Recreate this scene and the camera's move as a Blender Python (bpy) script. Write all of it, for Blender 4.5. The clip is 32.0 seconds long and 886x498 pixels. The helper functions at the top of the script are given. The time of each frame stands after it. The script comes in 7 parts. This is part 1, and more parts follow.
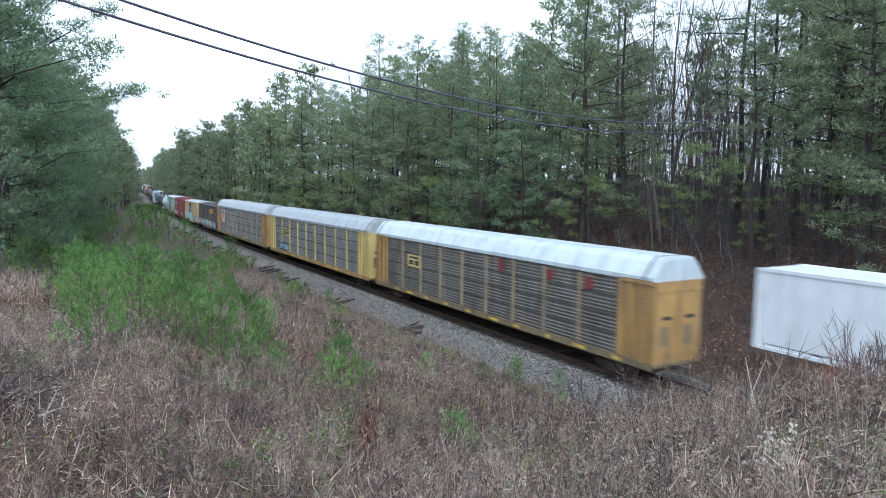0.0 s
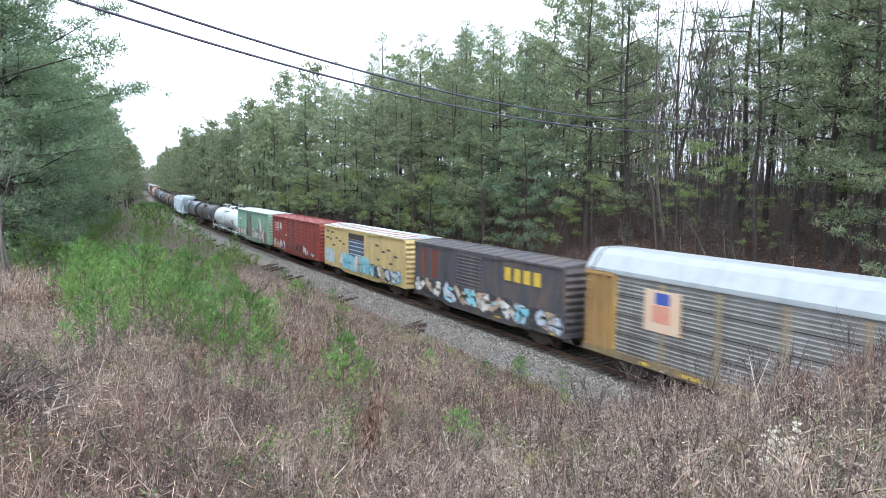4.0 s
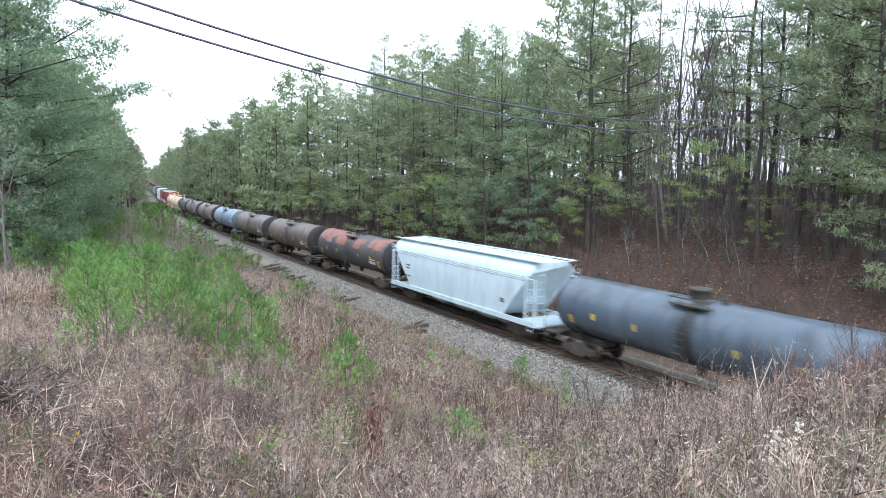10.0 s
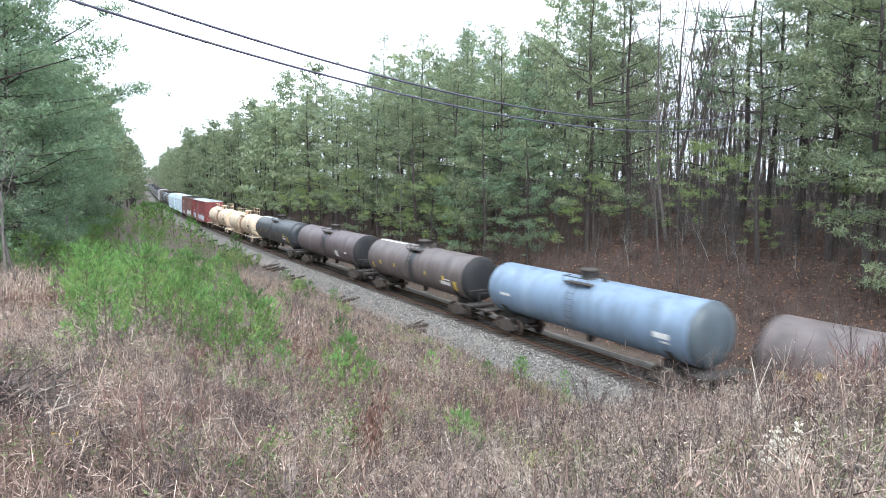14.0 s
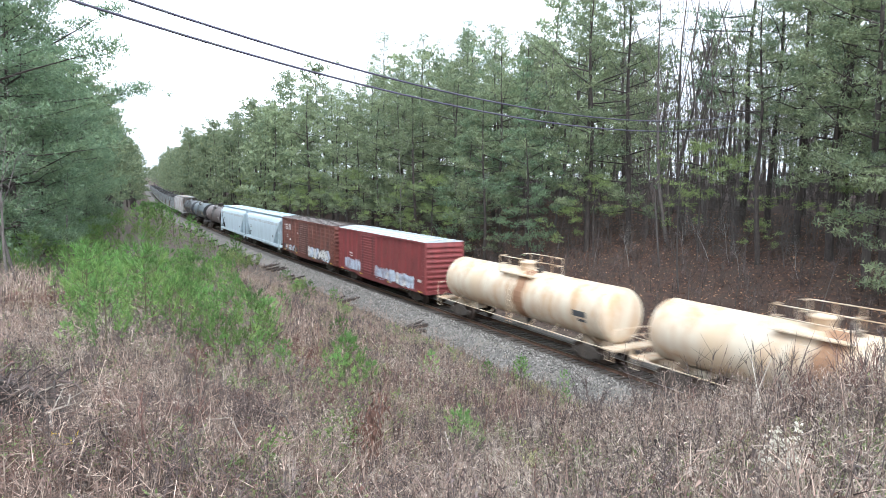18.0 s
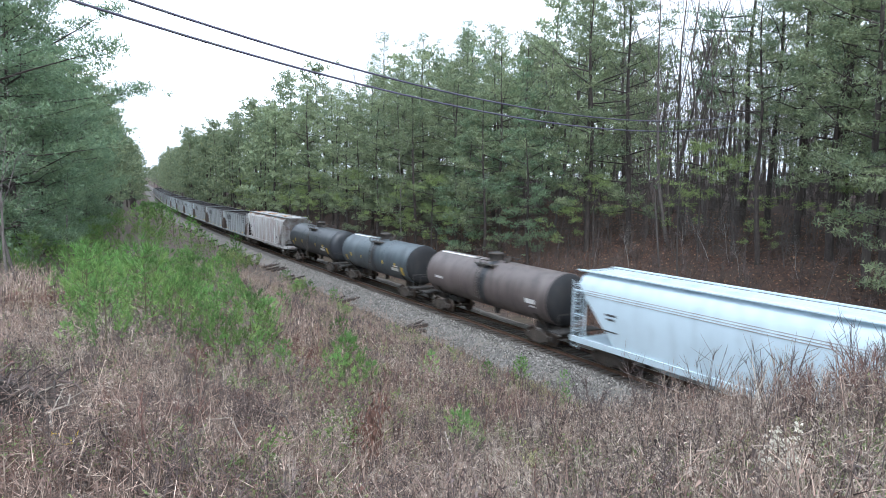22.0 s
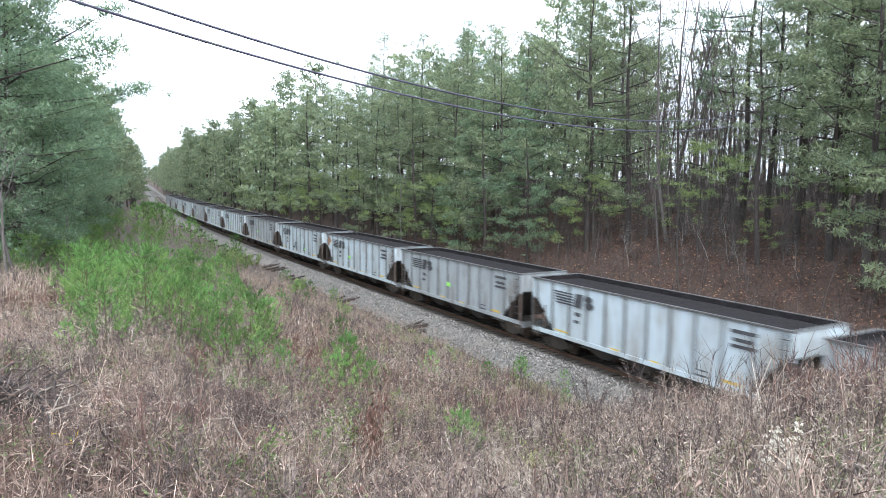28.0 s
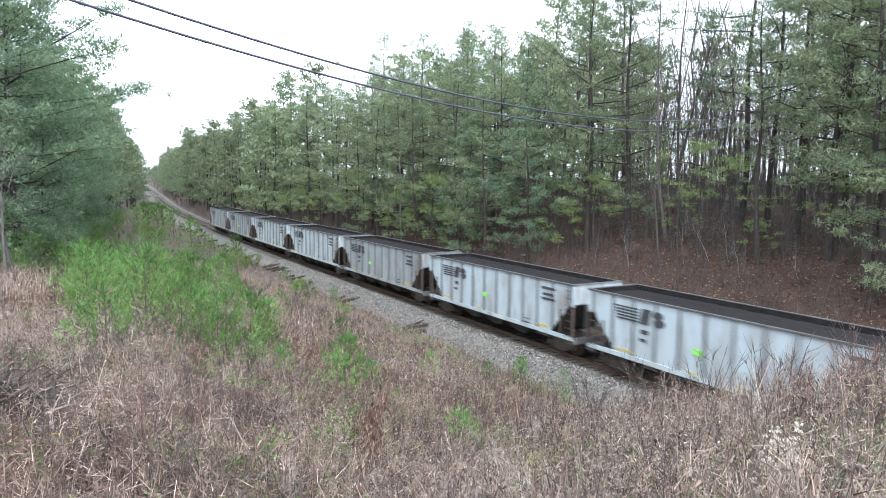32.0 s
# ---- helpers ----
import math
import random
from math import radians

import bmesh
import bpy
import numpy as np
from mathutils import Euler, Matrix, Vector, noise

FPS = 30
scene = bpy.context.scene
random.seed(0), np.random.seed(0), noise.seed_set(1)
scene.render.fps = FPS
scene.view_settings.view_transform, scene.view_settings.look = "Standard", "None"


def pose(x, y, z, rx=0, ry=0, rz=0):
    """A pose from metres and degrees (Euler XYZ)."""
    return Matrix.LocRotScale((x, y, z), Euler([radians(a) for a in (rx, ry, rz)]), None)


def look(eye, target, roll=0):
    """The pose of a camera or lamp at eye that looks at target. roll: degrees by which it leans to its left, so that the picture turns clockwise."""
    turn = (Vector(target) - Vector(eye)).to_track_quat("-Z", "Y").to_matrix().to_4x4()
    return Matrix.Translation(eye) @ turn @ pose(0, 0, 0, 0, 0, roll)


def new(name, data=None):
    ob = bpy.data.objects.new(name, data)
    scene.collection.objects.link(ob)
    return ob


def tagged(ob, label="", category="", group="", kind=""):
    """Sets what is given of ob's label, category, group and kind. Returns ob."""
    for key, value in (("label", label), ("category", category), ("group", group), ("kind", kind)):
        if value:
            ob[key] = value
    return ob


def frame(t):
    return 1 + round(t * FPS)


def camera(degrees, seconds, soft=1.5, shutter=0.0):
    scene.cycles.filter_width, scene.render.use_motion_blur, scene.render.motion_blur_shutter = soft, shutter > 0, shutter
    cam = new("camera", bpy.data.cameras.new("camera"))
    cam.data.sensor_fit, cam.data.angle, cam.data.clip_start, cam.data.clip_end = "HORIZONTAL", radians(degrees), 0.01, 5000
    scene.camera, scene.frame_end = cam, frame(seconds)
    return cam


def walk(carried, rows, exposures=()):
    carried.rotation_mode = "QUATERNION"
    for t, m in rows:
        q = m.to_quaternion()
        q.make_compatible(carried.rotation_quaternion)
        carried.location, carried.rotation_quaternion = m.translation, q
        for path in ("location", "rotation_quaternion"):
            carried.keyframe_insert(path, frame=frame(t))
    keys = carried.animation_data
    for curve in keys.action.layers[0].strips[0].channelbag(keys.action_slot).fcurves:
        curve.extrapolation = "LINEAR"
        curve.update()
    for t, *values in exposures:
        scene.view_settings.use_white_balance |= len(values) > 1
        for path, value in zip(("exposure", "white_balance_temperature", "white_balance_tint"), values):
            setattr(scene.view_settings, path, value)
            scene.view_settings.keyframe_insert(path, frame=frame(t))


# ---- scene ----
# ------------------------------------------------------------ camera
EYE = Vector((-23.84, 0.0, 8.97))
HEADING, TILT, ROLL = 29.56, -5.80, 0.58


def aim(turn=0.0, lift=0.0):
    """The camera's pose, turned right and lifted by a few degrees."""
    a, b = radians(HEADING + turn), radians(TILT + lift)
    way = Vector((math.sin(a) * math.cos(b), math.cos(a) * math.cos(b), math.sin(b)))
    return look(EYE, EYE + way * 10, ROLL)


cam = camera(65.6, 32.0, soft=0.8, shutter=0.5)
walk(cam, [
    (0.0, aim(0.40, 0.14)), (0.5, aim(0.24, 0.14)), (1.0, aim(0.24, 0.14)), (1.5, aim(0.28, 0.07)),
    (2.5, aim(0.28, 0.07)), (3.0, aim(0.32, 0.05)), (3.5, aim(0.22, 0.0)), (4.5, aim(0.06, 0.0)),
    (5.5, aim(-0.08, 0.0)), (6.0, aim(-0.08, 0.0)), (7.0, aim(-0.03, 0.0)), (7.5, aim(0.0, 0.0)),
    (9.5, aim(0.0, 0.0)), (10.0, aim(-0.05, 0.0)), (10.5, aim(-0.05, 0.0)), (11.0, aim(0.0, 0.0)),
    (30.5, aim(0.0, 0.0)), (31.0, aim(-0.05, -0.05)), (31.5, aim(0.0, 0.0)), (32.0, aim(0.0, 0.0))],
    exposures=[(0.0, 0.61, 5400, 6), (1.0, 0.73, 5430, 6), (2.0, 0.92, 5550, 7), (3.0, 1.05, 5700, 7), (6.0, 1.16, 5820, 7), (7.0, 1.16, 5800, 7), (8.0, 1.04, 5640, 7), (9.0, 1.15, 5760, 7), (10.0, 1.27, 5760, 7), (11.0, 1.07, 5620, 7), (12.0, 1.32, 5800, 7), (13.0, 1.39, 5820, 7), (14.0, 1.46, 5820, 7), (17.0, 1.43, 5820, 7), (18.0, 1.32, 5820, 7), (19.0, 1.14, 5780, 7), (20.0, 1.17, 5760, 7), (21.0, 1.12, 5640, 7), (22.0, 1.02, 5640, 7), (23.0, 1.38, 5800, 7), (25.0, 1.36, 5800, 7), (28.0, 1.34, 5800, 7), (32.0, 1.35, 5800, 7)])

# ------------------------------------------------------------ light: a bright overcast day
SUN_ELEV, SUN_AZ = 48.0, 200.0
world = bpy.data.worlds.new("world")
scene.world = world
world.use_nodes = True
wn, wl = world.node_tree.nodes, world.node_tree.links
wn.clear()
sky = wn.new("ShaderNodeTexSky")
sky.sky_type, sky.sun_disc = "NISHITA", False
sky.sun_elevation, sky.sun_rotation = radians(SUN_ELEV), radians(SUN_AZ)
sky.air_density, sky.dust_density, sky.ozone_density = 1.0, 4.0, 1.0
hs = wn.new("ShaderNodeHueSaturation")
hs.inputs["Saturation"].default_value = 0.22
cloud = wn.new("ShaderNodeMix")
cloud.data_type = "RGBA"
cloud.inputs[0].default_value = 0.62
cloud.inputs[7].default_value = (8.6, 9.0, 9.4, 1)
bg = wn.new("ShaderNodeBackground")
bg.inputs["Strength"].default_value = 0.13
wo = wn.new("ShaderNodeOutputWorld")
wl.new(sky.outputs[0], hs.inputs["Color"])
wl.new(hs.outputs[0], cloud.inputs[6])
wl.new(cloud.outputs[2], bg.inputs["Color"])
wl.new(bg.outputs[0], wo.inputs["Surface"])
sun = new("sun", bpy.data.lights.new("sun", "SUN"))
sun.data.energy, sun.data.angle, sun.data.color = 0.9, radians(25), (1.0, 0.97, 0.93)
se, sa = radians(SUN_ELEV), radians(SUN_AZ)
sun.matrix_world = look((math.sin(sa) * math.cos(se) * 80, math.cos(sa) * math.cos(se) * 80, math.sin(se) * 80), (0, 0, 0))

# ------------------------------------------------------------ the line of the track
CURVE = 0.0005      # one over the radius, between 60 m and 255 m


def off(s):
    """How far the track has swung to the right at s metres along it."""
    a = min(max(s, 60.0), 255.0) - 60.0
    return CURVE * a * a / 2 + max(s - 255.0, 0.0) * CURVE * 195.0


def bend(s):
    return CURVE * (min(max(s, 60.0), 255.0) - 60.0)


def smooth(a, b, x):
    t = min(max((x - a) / (b - a), 0.0), 1.0)
    return t * t * (3 - 2 * t)


def lerp_list(pts, x):
    if x <= pts[0][0]:
        return pts[0][1]
    for (x0, y0), (x1, y1) in zip(pts, pts[1:]):
        if x <= x1:
            return y0 + (y1 - y0) * (x - x0) / (x1 - x0)
    return pts[-1][1]


RIGHT = [(0, -0.62), (3.0, -0.75), (4.6, -1.15), (6.0, -1.1), (8.0, 0.1), (11.0, 2.0), (14.0, 3.7), (18.0, 5.3), (24.0, 6.6), (34, 7.5), (60, 8.4), (90, 9.2), (400, 10.0)]
LEFT = [(0, -0.62), (2.6, -0.72), (3.8, -0.95), (5.5, -0.8), (9.0, 0.4), (12.0, 1.7), (16.0, 3.3), (20.0, 5.0), (23.0, 6.7), (26, 7.35), (34, 7.7), (60, 8.0), (400, 8.0)]
CAP = [(-30, 8.0), (4, 7.6), (10, 6.7), (18, 5.6), (28, 4.5), (40, 3.8), (60, 3.2), (110, 3.0), (400, 4.0), (900, 6.0)]


def ground_z(x, y):
    """Height of the bare ground."""
    d = x - off(y)
    if d >= 0:
        z = lerp_list(RIGHT, d)
        k = smooth(5.5, 12, d)
    else:
        z = lerp_list(LEFT, -d)
        c = lerp_list(CAP, y)
        if z > c:
            z = c + 0.12 * (z - c)
        k = smooth(5.5, 10, -d)
        bank = min(7.45, 7.6 - 0.40 * y) * smooth(5.0, 10.0, -d) - 4.0 * (1 - smooth(5.0, 10.0, -d))
        z = max(z, bank) + 0.25 * math.exp(-((z - bank) / 0.5) ** 2)
    n = noise.noise(Vector((x * 0.12, y * 0.12, 3.1))) * 0.35 + noise.noise(Vector((x * 0.45, y * 0.45, 7.7))) * 0.12
    return z + n * k
# ------------------------------------------------------------ materials
def mat(name, base, rough=0.8, metal=0.0, second=None, scale=6.0, amount=0.5, bump=0.15, bscale=40.0,
        third=None, tscale=1.2, tamount=0.5, stretch=(1, 1, 1), island=0.0, objrand=0.0, spec=0.5, thin=0.0, detail=6.0):
    """A two-scale noise material: base mixed with second (fine) and third (coarse patches), with fine relief."""
    m = bpy.data.materials.new(name)
    m.use_nodes = True
    nt = m.node_tree
    n, l = nt.nodes, nt.links
    b = n["Principled BSDF"]
    b.inputs["Roughness"].default_value = rough
    b.inputs["Metallic"].default_value = metal
    b.inputs["Specular IOR Level"].default_value = spec
    tc = n.new("ShaderNodeTexCoord")
    mp = n.new("ShaderNodeMapping")
    mp.inputs["Scale"].default_value = stretch
    l.new(tc.outputs["Object"], mp.inputs["Vector"])

    def rgb(c):
        return (*c, 1) if len(c) == 3 else c

    def mixer(fac, a, c):
        x = n.new("ShaderNodeMix")
        x.data_type = "RGBA"
        l.new(fac, x.inputs[0])
        if hasattr(a, "links"):
            l.new(a, x.inputs[6])
        else:
            x.inputs[6].default_value = rgb(a)
        x.inputs[7].default_value = rgb(c)
        return x.outputs[2]

    def noise_fac(sc, lo, hi, dt=detail):
        t = n.new("ShaderNodeTexNoise")
        t.inputs["Scale"].default_value = sc
        t.inputs["Detail"].default_value = dt
        t.inputs["Roughness"].default_value = 0.62
        l.new(mp.outputs[0], t.inputs["Vector"])
        r = n.new("ShaderNodeMapRange")
        r.inputs["From Min"].default_value, r.inputs["From Max"].default_value = lo, hi
        l.new(t.outputs[0], r.inputs["Value"])
        return r.outputs[0]

    col = base
    if second:
        col = mixer(noise_fac(scale, 0.62 - 0.35 * amount, 0.72 - 0.1 * amount), col, second)
    if third:
        col = mixer(noise_fac(tscale, 0.66 - 0.35 * tamount, 0.74 - 0.1 * tamount), col, third)
    for k, node, out in ((island, "ShaderNodeNewGeometry", "Random Per Island"), (objrand, "ShaderNodeObjectInfo", "Random")):
        if not k:
            continue
        hsv = n.new("ShaderNodeHueSaturation")
        r = n.new("ShaderNodeMapRange")
        r.inputs["To Min"].default_value, r.inputs["To Max"].default_value = 1 - k, 1 + k
        l.new(n.new(node).outputs[out], r.inputs["Value"])
        l.new(r.outputs[0], hsv.inputs["Value"])
        if hasattr(col, "links"):
            l.new(col, hsv.inputs["Color"])
        else:
            hsv.inputs["Color"].default_value = rgb(col)
        col = hsv.outputs[0]
    if hasattr(col, "links"):
        l.new(col, b.inputs["Base Color"])
    else:
        b.inputs["Base Color"].default_value = rgb(col)
    if bump:
        t = n.new("ShaderNodeTexNoise")
        t.inputs["Scale"].default_value = bscale
        t.inputs["Detail"].default_value = 4
        l.new(mp.outputs[0], t.inputs["Vector"])
        bp = n.new("ShaderNodeBump")
        bp.inputs["Strength"].default_value = bump
        bp.inputs["Distance"].default_value = 0.02
        l.new(t.outputs[0], bp.inputs["Height"])
        l.new(bp.outputs[0], b.inputs["Normal"])
    if thin:                       # light comes through leaves and needles
        tr = n.new("ShaderNodeBsdfTranslucent")
        if hasattr(col, "links"):
            l.new(col, tr.inputs["Color"])
        else:
            tr.inputs["Color"].default_value = rgb(col)
        ms = n.new("ShaderNodeMixShader")
        ms.inputs[0].default_value = thin
        l.new(b.outputs[0], ms.inputs[1])
        l.new(tr.outputs[0], ms.inputs[2])
        l.new(ms.outputs[0], n["Material Output"].inputs["Surface"])
    return m


M = {}


def paint(name, base, dirt=None, rust=None, rough=0.55, metal=0.0, amount=0.5, ramount=0.35):
    """Weathered railway paint: streaks run down the sides, rust comes in patches."""
    dirt = dirt or tuple(c * 0.45 + 0.012 for c in base)
    M[name] = mat(name, base, rough, metal, second=dirt, scale=1.6, amount=amount, bump=0.08, bscale=14,
                  third=rust or tuple(c * 0.75 + 0.02 for c in base), tscale=0.7, tamount=ramount, stretch=(1.0, 1.0, 0.28))


M["ground"] = mat("ground", (0.046, 0.031, 0.026), 0.95, second=(0.115, 0.080, 0.060), scale=1.7, amount=0.7, bump=0.8, bscale=9,
                  third=(0.075, 0.06, 0.035), tscale=0.33, tamount=0.6, detail=10)
M["leaves"] = mat("leaves", (0.030, 0.019, 0.015), 0.95, second=(0.095, 0.051, 0.035), scale=3.5, amount=0.75, bump=0.9, bscale=12,
                  third=(0.06, 0.04, 0.03), tscale=0.4, tamount=0.6, detail=10)
M["ballast"] = mat("ballast", (0.20, 0.185, 0.168), 0.95, second=(0.085, 0.078, 0.07), scale=9.0, amount=0.85, bump=1.0, bscale=16,
                   third=(0.22, 0.19, 0.16), tscale=0.6, tamount=0.5, detail=8)
M["track_bed"] = mat("track_bed", (0.075, 0.063, 0.055), 0.95, second=(0.125, 0.112, 0.10), scale=9.0, amount=0.7, bump=1.0, bscale=16,
                     third=(0.05, 0.045, 0.04), tscale=0.8, tamount=0.5, detail=8)
M["stone"] = mat("stone", (0.225, 0.208, 0.19), 0.95, second=(0.13, 0.12, 0.108), scale=7, amount=0.5, bump=0.3, island=0.65)
M["tie"] = mat("tie", (0.055, 0.043, 0.035), 0.9, second=(0.095, 0.077, 0.063), scale=5, amount=0.6, bump=0.5, bscale=30, stretch=(1, 6, 6), objrand=0.3)
M["old_tie"] = mat("old_tie", (0.045, 0.036, 0.032), 0.92, second=(0.12, 0.075, 0.05), scale=3, amount=0.3, bump=0.6, bscale=25, stretch=(1, 5, 5), objrand=0.35)
M["rail"] = mat("rail", (0.13, 0.075, 0.05), 0.7, 0.3, second=(0.08, 0.05, 0.035), scale=6, bump=0.2)
M["rail_head"] = mat("rail_head", (0.45, 0.44, 0.43), 0.3, 1.0, second=(0.3, 0.28, 0.26), scale=20, bump=0.05)
M["bark"] = mat("bark", (0.042, 0.034, 0.031), 0.95, second=(0.078, 0.062, 0.055), scale=7, amount=0.6, bump=1.0, bscale=16, stretch=(1, 1, 0.25),
                third=(0.045, 0.035, 0.03), tscale=1.0, objrand=0.2)
M["grey_bark"] = mat("grey_bark", (0.115, 0.10, 0.092), 0.95, second=(0.075, 0.064, 0.057), scale=6, amount=0.5, bump=0.7, bscale=16, stretch=(1, 1, 0.25), objrand=0.3)
M["pale_wood"] = mat("pale_wood", (0.42, 0.37, 0.31), 0.9, second=(0.26, 0.22, 0.18), scale=6, amount=0.6, bump=0.5, bscale=20, stretch=(1, 1, 0.3))
M["needles_bright"] = mat("needles_bright", (0.22, 0.29, 0.11), 0.7, second=(0.31, 0.365, 0.145), scale=0.9, amount=0.6, bump=0, island=0.25, spec=0.3, thin=0.4)
M["needles"] = mat("needles", (0.198, 0.242, 0.142), 0.7, second=(0.30, 0.338, 0.185), scale=0.9, amount=0.6, bump=0, island=0.25, objrand=0.2, spec=0.3, thin=0.4,
                   third=(0.15, 0.205, 0.135), tscale=0.35)
M["needles_dark"] = mat("needles_dark", (0.165, 0.24, 0.15), 0.7, second=(0.235, 0.305, 0.17), scale=0.9, amount=0.6, bump=0, island=0.25, spec=0.3, thin=0.4)
M["sapling"] = mat("sapling", (0.13, 0.24, 0.07), 0.65, second=(0.25, 0.345, 0.10), scale=1.1, amount=0.6, bump=0, island=0.45, objrand=0.5, spec=0.3, thin=0.45)
M["pale_bark"] = mat("pale_bark", (0.30, 0.28, 0.26), 0.95, second=(0.20, 0.18, 0.165), scale=6, amount=0.5, bump=0.6, bscale=16, stretch=(1, 1, 0.25))
# bark darkened to hold the canopy's shade on deep trunks; bank brush shares it
M["shaded_bark"] = mat("shaded_bark", (0.085, 0.070, 0.062), 0.95, second=(0.12, 0.10, 0.09), scale=5, amount=0.5, bump=0.6, bscale=16, stretch=(1, 1, 0.25), island=0.3)
M["yellow_grass"] = mat("yellow_grass", (0.40, 0.40, 0.17), 0.9, second=(0.30, 0.30, 0.12), scale=1.0, amount=0.5, bump=0, island=0.4, thin=0.3)
M["russet_twig"] = mat("russet_twig", (0.14, 0.075, 0.06), 0.95, second=(0.22, 0.14, 0.11), scale=2.0, amount=0.5, bump=0, island=0.5)
M["green_stem"] = mat("green_stem", (0.11, 0.10, 0.05), 0.9, second=(0.08, 0.065, 0.045), scale=8, bump=0.3)
M["weed"] = mat("weed", (0.25, 0.170, 0.138), 0.95, second=(0.52, 0.42, 0.335), scale=4.5, amount=0.5, bump=0, island=0.7, third=(0.075, 0.048, 0.040), tscale=2.6, tamount=0.55, thin=0.2, detail=3)
M["twig"] = mat("twig", (0.075, 0.055, 0.050), 0.95, second=(0.17, 0.13, 0.115), scale=2.2, amount=0.5, bump=0, island=0.5)
M["pale_weed"] = mat("pale_weed", (0.48, 0.40, 0.33), 0.95, second=(0.27, 0.21, 0.17), scale=1.5, amount=0.5, bump=0, island=0.4, thin=0.2)
M["grass"] = mat("grass", (0.37, 0.29, 0.20), 0.95, second=(0.25, 0.205, 0.13), scale=0.6, amount=0.5, bump=0, island=0.4, thin=0.3)
M["green_leaf"] = mat("green_leaf", (0.16, 0.225, 0.075), 0.7, second=(0.27, 0.29, 0.10), scale=0.9, amount=0.5, bump=0, island=0.4, thin=0.35)
M["rust_leaf"] = mat("rust_leaf", (0.18, 0.10, 0.075), 0.9, second=(0.13, 0.07, 0.055), scale=2, amount=0.5, bump=0, island=0.4, thin=0.2)
M["litter"] = mat("litter", (0.15, 0.075, 0.045), 0.95, second=(0.36, 0.21, 0.12), scale=1.6, amount=0.5, bump=0, island=0.75)
M["fluff"] = mat("fluff", (0.82, 0.78, 0.68), 0.95, second=(0.5, 0.45, 0.36), scale=9, amount=0.4, bump=0.5, bscale=60, island=0.2)
M["yellow_leaf"] = mat("yellow_leaf", (0.70, 0.47, 0.05), 0.8, second=(0.5, 0.38, 0.06), scale=9, bump=0, island=0.2)
M["wire"] = mat("wire", (0.075, 0.068, 0.11), 0.6, second=(0.08, 0.078, 0.09), scale=3, bump=0)

paint("steel_dark", (0.045, 0.042, 0.04), (0.085, 0.065, 0.05), (0.03, 0.028, 0.027), rough=0.8)
paint("truck_steel", (0.062, 0.05, 0.042), (0.11, 0.085, 0.065), (0.035, 0.03, 0.028), rough=0.85)
M["wheel_steel"] = mat("wheel_steel", (0.10, 0.07, 0.055), 0.6, 0.6, second=(0.05, 0.042, 0.038), scale=6, bump=0.1)


